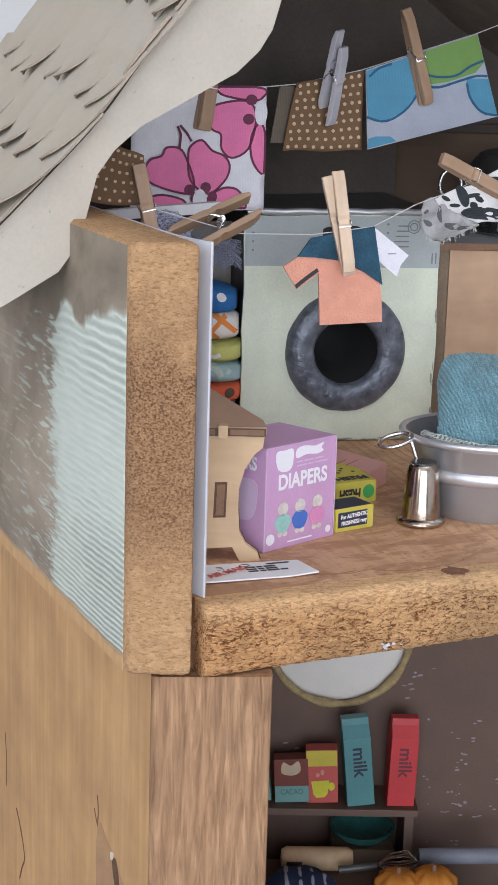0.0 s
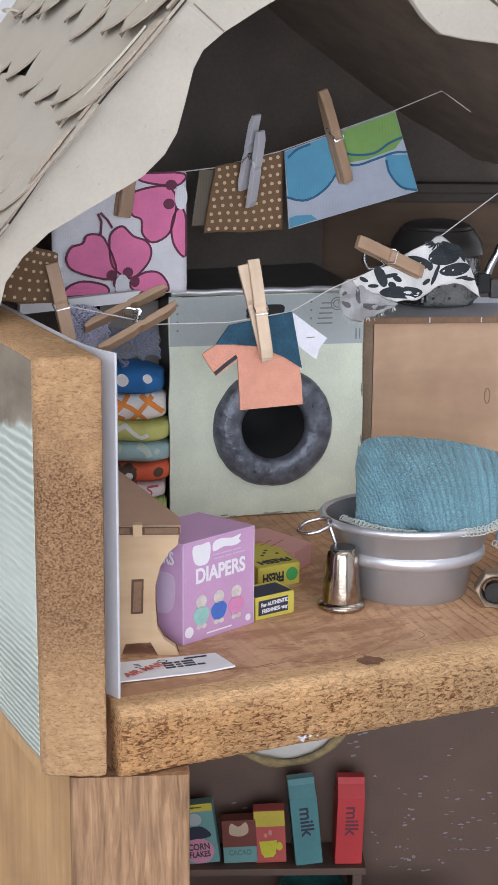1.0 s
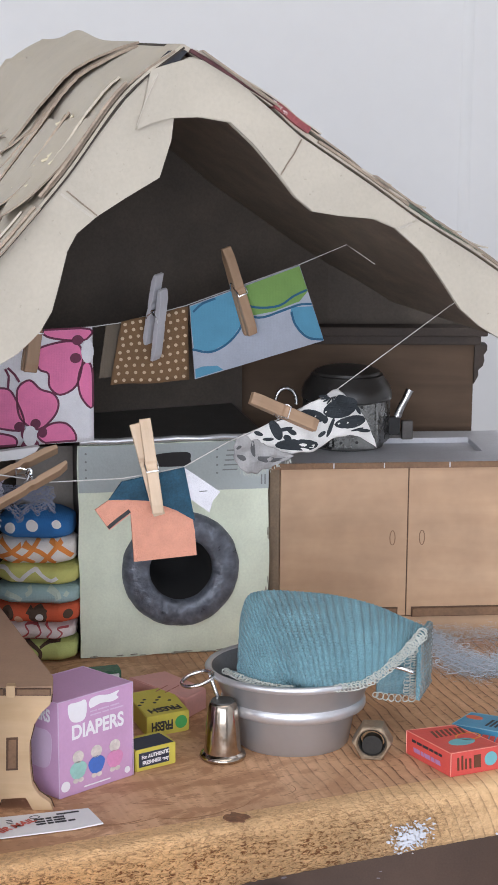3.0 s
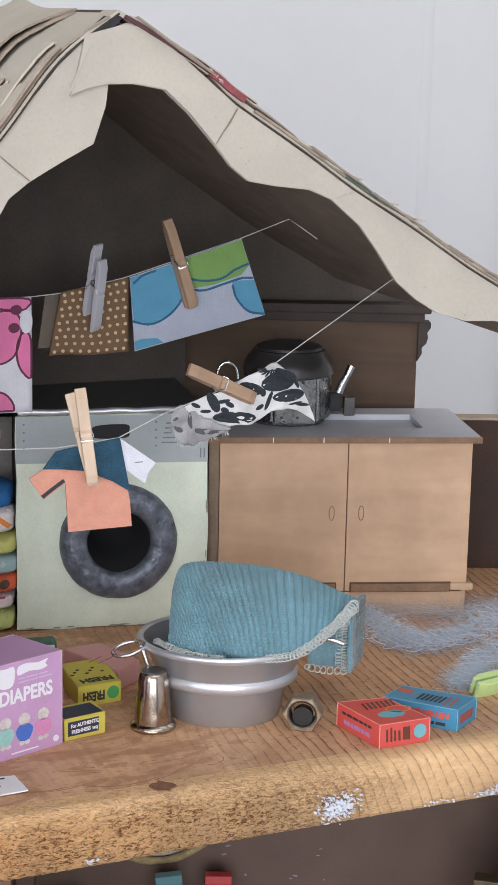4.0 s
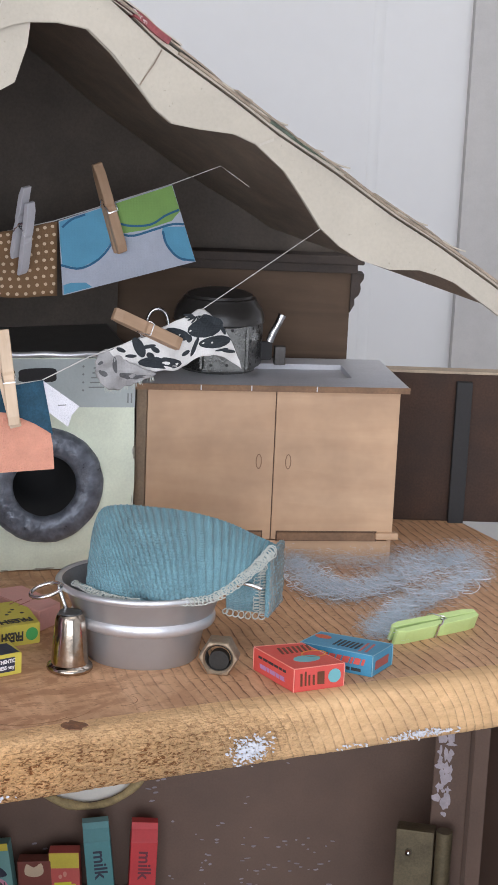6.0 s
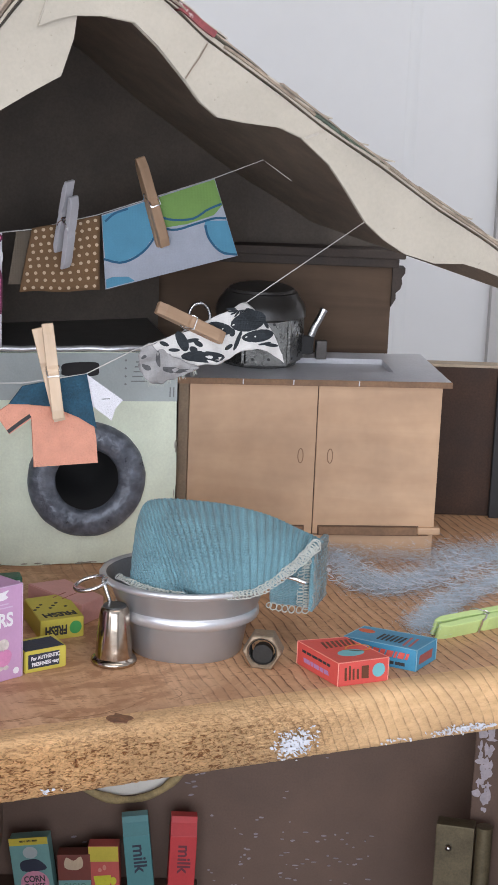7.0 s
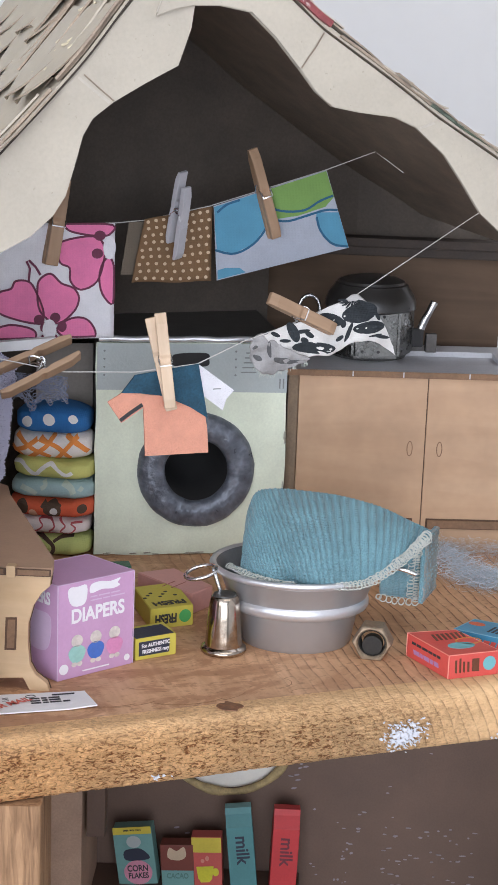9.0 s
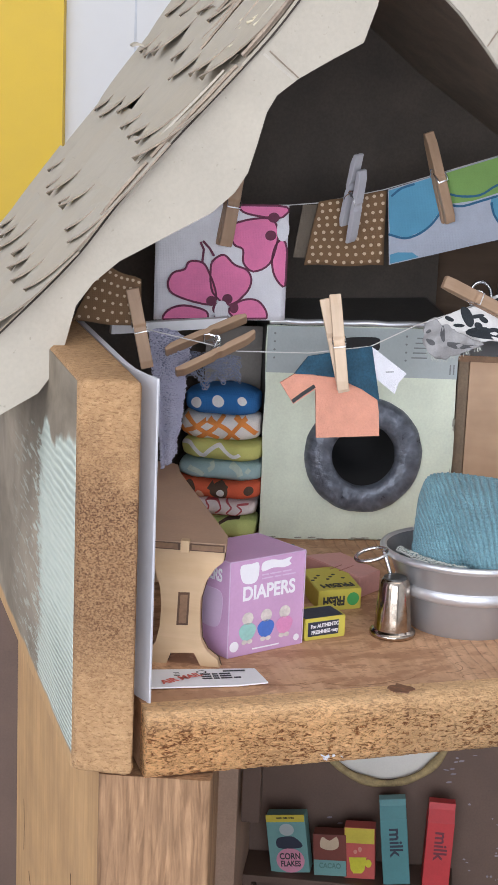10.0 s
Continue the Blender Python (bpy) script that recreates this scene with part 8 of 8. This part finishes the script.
def mohair():
    rnd = random.Random(9)
    bands = [([(9.3, 15.2), (9.8, 12.6), (10.6, 10.2), (12.0, 10.2), (13.6, 11.4), (15.4, 13.4), (17.6, 15.2)], 0.85, 9000),
             ([(12.2, 5.0), (13.0, 5.7), (13.6, 7.2), (14.8, 9.2), (16.4, 11.0), (18.2, 13.5)], 0.62, 6500),
             ([(9.6, 15.6), (12.5, 14.6), (15.5, 15.2), (18.5, 16.0)], 0.95, 3600)]
    # the halo: short fine fibres lying every way
    cu = bpy.data.curves.new("mohair_fluff", "CURVE")
    cu.dimensions, cu.bevel_depth, cu.bevel_resolution, cu.resolution_u = "3D", 0.0027 * C, 0, 1
    for path, wide, count in bands:
        pts = [(x, y, 0) for x, y in path]
        for _ in range(count):
            p = spline(pts, rnd.random())
            c = Vector((p.x + rnd.gauss(0, wide * 0.55), p.y + rnd.gauss(0, wide * 0.8), abs(rnd.gauss(0.25, 0.25)) + 0.03))
            head, bend, n = rnd.uniform(0, 6.28), rnd.uniform(-0.9, 0.9), 7
            step, climb = rnd.uniform(0.04, 0.10), rnd.uniform(-0.03, 0.04)
            sp = cu.splines.new("POLY")
            sp.points.add(n - 1)
            for k in range(n):
                sp.points[k].co = (c.x * C, c.y * C, max(0.02, c.z) * C, 1)
                c += Vector((step * math.cos(head), step * math.sin(head), climb))
                head += bend + rnd.uniform(-0.5, 0.5)
    cu.materials.append(m_wool)
    tagged(new("mohair_fluff", cu), "tangle of pale blue mohair lying on the board", "yarn", kind="stuff")
    # the lace: loops of a pale yarn worked into one another
    cu = bpy.data.curves.new("mohair_strands", "CURVE")
    cu.dimensions, cu.bevel_depth, cu.bevel_resolution = "3D", 0.017 * C, 1
    for (path, wide, count), rows in zip(bands[:2], (6, 4)):
        pts = [(x, y, 0) for x, y in path]
        length = sum((Vector(b) - Vector(a)).length for a, b in zip(pts, pts[1:]))
        for r in range(rows):
            off, ph = (r / (rows - 1) - 0.5) * 2.2 * wide, rnd.uniform(0, 6)
            loops_, n = length / rnd.uniform(0.45, 0.7), 0
            n = int(loops_ * 11)
            t0, t1 = rnd.uniform(0, 0.12), rnd.uniform(0.86, 1.0)
            sp = cu.splines.new("POLY")
            sp.points.add(n - 1)
            for k in range(n):
                t = t0 + (t1 - t0) * k / n
                p, d = spline(pts, t), (spline(pts, min(1, t + 0.01)) - spline(pts, max(0, t - 0.01))).normalized()
                q = 2 * math.pi * loops_ * k / n + ph + 1.6 * noise.noise((t * 14, r, 2))
                big = 0.21 + 0.20 * noise.noise((t * 11, r * 3.1, 5))
                side = off * (0.8 + 0.35 * math.sin(9 * t + r)) + big * math.sin(q) + 0.2 * noise.noise((t * 9, r, 9))
                ahead = big * 0.9 * math.cos(q)
                sp.points[k].co = ((p.x - d.y * side + d.x * ahead) * C, (p.y + d.x * side * 1.2 + d.y * ahead) * C, (0.32 + 0.16 * math.sin(q * 0.5) + 0.15 * noise.noise((t * 8, r, 1))) * C, 1)
    cu.materials.append(plain("white_blue_yarn", (0.86, 0.88, 0.96), 0.9, vary=0.06))
    tagged(new("mohair_strands", cu), "crinkled pale lace yarn lying in the mohair", "yarn", kind="stuff")


mohair()


# ---- lower storey pantry ----
def pantry():
    t = thing("pantry_shelf", -7.6, 22.0, -29.9, 0, "low brown wooden shelf in the lower storey", "shelf")
    part("board", one_box(0, 11.3, 0, 2.95, 7.35, 7.75, 0.06), m_umber, t)
    part("left_side", one_box(0, 0.5, 0.1, 2.9, -0.6, 7.34, 0.04), m_umber, t)
    part("right_side", one_box(10.6, 11.1, 0.1, 2.9, -0.6, 7.34, 0.04), m_umber, t)
    top = -22.13
    aqua = plain("aqua_carton", (0.17, 0.35, 0.33), 0.55, vary=0.08)
    cola = plain("cocoa_brown_carton", (0.20, 0.05, 0.035), 0.55, vary=0.1)
    rose = plain("coral_red_carton", (0.55, 0.10, 0.085), 0.5, vary=0.08)
    lemon = plain("lemon_print", (0.62, 0.50, 0.06), 0.5, vary=0.08)

    def carton(name, x, w, d, h, rot, lean, mat, label, gable=False):
        c = thing(name, x, 23.1, top + 0.0, rot, label, "carton", "cartons on the pantry shelf", ry=lean)
        bm = one_box(-w / 2, w / 2, -d / 2, d / 2, 0.02, h, 0.04)
        part("carton", bm, mat, c)
        return c, face_frame((-w / 2, -d / 2 - 0.001, 0), (1, 0, 0), (0, 0, 1))
    c, m = carton("corn_flakes_carton", -5.0, 2.15, 1.0, 3.3, -4, -8, aqua, "aqua cereal carton with a pink oval")
    part("yellow_band", patch(bmesh.new(), rect(0.02, 2.12, 3.0, 3.42), m), lemon, c)
    bm = bmesh.new()
    bars(bm, m, 0.6, 1.8, 3.18, 0.1, (0.3, 0.25, 0.3))
    part("band_print", bm, m_ink, c)
    part("pink_oval", patch(bmesh.new(), oval(1.15, 0.75, 0.78, 0.72), m), plain("pink_oval_print", (0.66, 0.28, 0.38), 0.5), c)
    part("dark_patch", patch(bmesh.new(), smooth_outline([(0.55, 1.5), (0.5, 2.0), (0.95, 2.15), (1.5, 2.1), (1.9, 1.6), (1.4, 1.45)], 3), m), m_navy_box, c)
    part("grey_patch", patch(bmesh.new(), oval(1.1, 2.55, 0.4, 0.35), m), m_grey_card, c)
    word("lettering", "CORN", 0.5, m @ Matrix.Translation((1.15, 0.98, 0.018)), m_ink, c, 0.8, 0.012)
    word("lettering", "FLAKES", 0.46, m @ Matrix.Translation((1.15, 0.55, 0.018)), m_ink, c, 0.75, 0.012)
    c, m = carton("cocoa_carton", -2.85, 1.8, 0.9, 2.45, -3, -4, cola, "brown and aqua cocoa carton")
    part("aqua_band", patch(bmesh.new(), rect(0.02, 1.78, 0.05, 0.95), m), aqua, c)
    word("lettering", "CACAO", 0.42, m @ Matrix.Translation((0.9, 0.62, 0.018)), plain("dull_green_print", (0.10, 0.22, 0.2), 0.5), c, 0.8, 0.01)
    part("cream_splash", patch(bmesh.new(), smooth_outline([(0.4, 1.7), (0.5, 2.3), (0.9, 2.1), (1.3, 2.35), (1.4, 1.8), (1.0, 1.55)], 3), m), m_cloth_cream, c)
    c, m = carton("tea_carton", -1.27, 1.65, 0.9, 3.0, -2, -3, rose, "red tea carton with a yellow cup and lid band")
    part("yellow_band", patch(bmesh.new(), rect(0.02, 1.63, 2.1, 2.98), m), lemon, c)
    part("cup_print", patch(patch(bmesh.new(), [(0.25, 1.25), (1.2, 1.3), (1.1, 0.55), (0.95, 0.35), (0.5, 0.32), (0.35, 0.55)], m), oval(1.3, 0.95, 0.18, 0.24), m), plain("lime_cup_print", (0.66, 0.62, 0.04), 0.5), c)
    part("steam_print", patch(patch(bmesh.new(), oval(0.6, 1.6, 0.1, 0.12), m), oval(0.85, 1.75, 0.1, 0.16), m), plain("salmon_print", (0.66, 0.28, 0.22), 0.5), c)
    for x, mat, lean, label, ink in ((0.7, plain("teal_milk_carton", (0.09, 0.26, 0.27), 0.5, vary=0.08), -6, "teal milk carton with dark lettering down its front", m_navy_box), (2.75, plain("red_milk_carton", (0.58, 0.045, 0.05), 0.5, vary=0.08), 1.5, "red milk carton with dark lettering down its front", plain("maroon_ink", (0.16, 0.03, 0.045), 0.5))):
        c = thing("milk_carton", x, 23.1, top, 3, label, "carton", "cartons on the pantry shelf", ry=lean)
        bm = one_box(-0.72, 0.72, -0.7, 0.7, 0.02, 3.85, 0.04)
        part("carton", bm, mat, c)
        part("gable_top", one_prism([(-0.7, 3.86), (0.7, 3.86), (0.35, 4.45), (0.3, 4.8), (-0.3, 4.8), (-0.35, 4.45)], "x", -0.7, 0.7), mat, c)
        word("lettering", "milk", 0.98, face_frame((0.05, -0.705, 2.5), (0, 0, -1), (1, 0, 0)), ink, c, 1.0, 0.02)
    # things standing on the floor of the lower storey
    t = thing("rolling_pin", -1.6, 20.9, -24.4, 0, "pale wooden rolling pin lying in the pantry", "rolling pin")
    part("roller", lathe(bmesh.new(), [(0, -1.9), (0.45, -1.85), (0.62, -1.6), (0.62, 1.6), (0.45, 1.85), (0, 1.9)], 28), m_ply_pale, t, smooth=40).matrix_local = pose(0, 0, 0, 0, 90, 0)
    part("slot_mark", one_box(-1.6, -0.8, -0.64, -0.6, -0.12, 0.12), m_burnt, t)
    t = thing("grey_rod", 6.2, 20.9, -24.1, 3, "grey-blue painted rod lying on the counter", "rod")
    part("rod", lathe(bmesh.new(), [(0, -2.6), (0.42, -2.55), (0.46, 2.4), (0, 2.6)], 20), plain("grey_blue_paint", (0.22, 0.23, 0.27), 0.6), t, smooth=50).matrix_local = pose(0, 0, 0, 0, 90, 0)
    t = thing("counter_board", -6, 18.6, -30.5, 0, "narrow brown counter board in the pantry", "board")
    part("board", one_box(-2, 11, 0, 3.4, 5.05, 5.45, 0.05), m_umber, t)
    part("support", one_box(-1.5, 10.5, 1.0, 1.4, 0, 5.04), m_dark_red, t)
    t = thing("whisk", 1.6, 19.5, -24.05, 4, "small wire whisk with a black handle", "whisk")
    part("handle", lathe(bmesh.new(), [(0, -1.4), (0.2, -1.4), (0.2, 0.6), (0, 0.6)], 16), m_black, t, smooth=40).matrix_local = pose(-0.8 * C, 0, 0, 0, 84, 0)
    for a in range(0, 180, 36):
        bm = bmesh.new()
        c_, s_ = math.cos(radians(a)), math.sin(radians(a))
        tube(bm, [(-0.2, 0, 0.1), (0.5, 0.5 * c_, 0.15 + 0.5 * s_), (1.3, 0.62 * c_, 0.2 + 0.62 * s_), (1.9, 0, 0.22), (1.3, -0.62 * c_, 0.2 - 0.62 * s_), (0.5, -0.5 * c_, 0.15 - 0.5 * s_), (-0.2, 0, 0.1)], 0.04, 5)
        part("wire_loop", bm, m_wire, t, smooth=60)
    t = thing("glass_dish", 0.9, 23.0, -30.5, 0, "small teal glass dish under the pantry shelf", "dish")
    part("dish", lathe(bmesh.new(), [(0, 6.2), (1.0, 6.2), (1.6, 6.65), (1.75, 7.0), (1.6, 7.0), (1.0, 6.45), (0, 6.3)], 36), plain("teal_glass", (0.03, 0.11, 0.10), 0.15, vary=0.3), t, smooth=40)
    part("stand", one_box(-1.6, 1.6, -1.2, 1.2, 0, 6.18, 0.05), m_dark_red, t)
    orange = plain("orange_felt", (0.66, 0.24, 0.03), 0.8, vary=0.15)
    for x, y in ((2.2, 17.2), (4.0, 17.5)):
        t = thing("toy_pumpkin", x, y, -24.6, 0, "small orange ribbed pumpkin in the pantry", "pumpkin", "toy pumpkins")
        bm = lathe(bmesh.new(), [(0, 0), (0.7, 0.05), (1.15, 0.6), (1.1, 1.1), (0.6, 1.5), (0, 1.4)], 40)
        for v in bm.verts:
            k = 1 + 0.08 * math.cos(8 * math.atan2(v.co.y, v.co.x))
            v.co.x *= k
            v.co.y *= k
        part("flesh", bm, orange, t, smooth=60)
        part("stalk", lathe(bmesh.new(), [(0.14, 1.35), (0.1, 1.75), (0, 1.78)], 10), m_burnt_light, t)
    t = thing("crate", 2.0, 17.2, -30.5, 0, "low dark crate that holds the pumpkins", "crate")
    part("crate_body", one_box(-7.5, 5, -1.6, 1.3, 0, 5.8, 0.05), m_dark_red, t)
    t = thing("blue_bundle", -2.6, 17.2, -24.7, 0, "dark blue cloth bundle with pale spots", "cloth")
    bm = lathe(bmesh.new(), [(0, 0), (1.5, 0.1), (1.9, 0.6), (1.4, 1.15), (0.5, 1.4), (0, 1.35)], 36)
    for v in bm.verts:
        v.co *= 1 + 0.10 * noise.noise(v.co * 1.6)
    part("cloth_body", bm, printed("navy_dot_cloth", (0.015, 0.03, 0.09), (0.4, 0.42, 0.5), "dots", 160, 0.16, 0.2), t, smooth=60)
    # right-hand upright with a brass hinge
    t = thing("right_upright", 18.55, 19.2, -30.5, -14, "brown upright with peeling lilac-white paint", "post", kind="structure")
    part("post", one_box(-0.9, 0.9, 0, 4.5, 0, 28, 0.08), m_umber, t)
    bm = bmesh.new()
    rnd = random.Random(14)
    mm = face_frame((-0.9, -0.002, 0), (1, 0, 0), (0, 0, 1))
    for k in range(60):
        z, x0 = rnd.uniform(15.6, 22.6), rnd.uniform(0.2, 0.95)
        w_, h_ = rnd.uniform(0.05, 0.3), rnd.uniform(0.08, 0.42)
        patch(bm, [(x0 + w_ * rnd.uniform(0.6, 1.2) * math.cos(a), z + h_ * rnd.uniform(0.6, 1.2) * math.sin(a)) for a in (2 * math.pi * q / 9 for q in range(9))], mm, 0.0003 * k, 0.01)
    part("peeling_paint", bm, plain("lilac_white_paint", (0.50, 0.44, 0.48), 0.6, vary=0.15, coarse=200), t)
    h = thing("brass_cabinet_box", 17.4, 18.2, -30.5, -14, "olive brass box with a round stud", "box")
    olive = plain("olive_brass", (0.15, 0.12, 0.07), 0.55, 0.3, vary=0.3, coarse=120)
    part("box_body", one_box(-1.6, 0.35, -0.2, 0.8, 0, 15.3, 0.06), olive, h)
    part("hinge_barrel", lathe(bmesh.new(), [(0, 0.05), (0.42, 0.05), (0.42, 15.45), (0, 15.45)], 20, 1, (0.85, -0.1, 0)), olive, h, smooth=40)
    part("stud", lathe(bmesh.new(), [(0, 0.28), (0.14, 0.24), (0.2, 0.0)], 16), m_wire, h, smooth=60).matrix_local = pose(-0.9 * C, -0.21 * C, 14.1 * C, 90, 0, 0)


pantry()
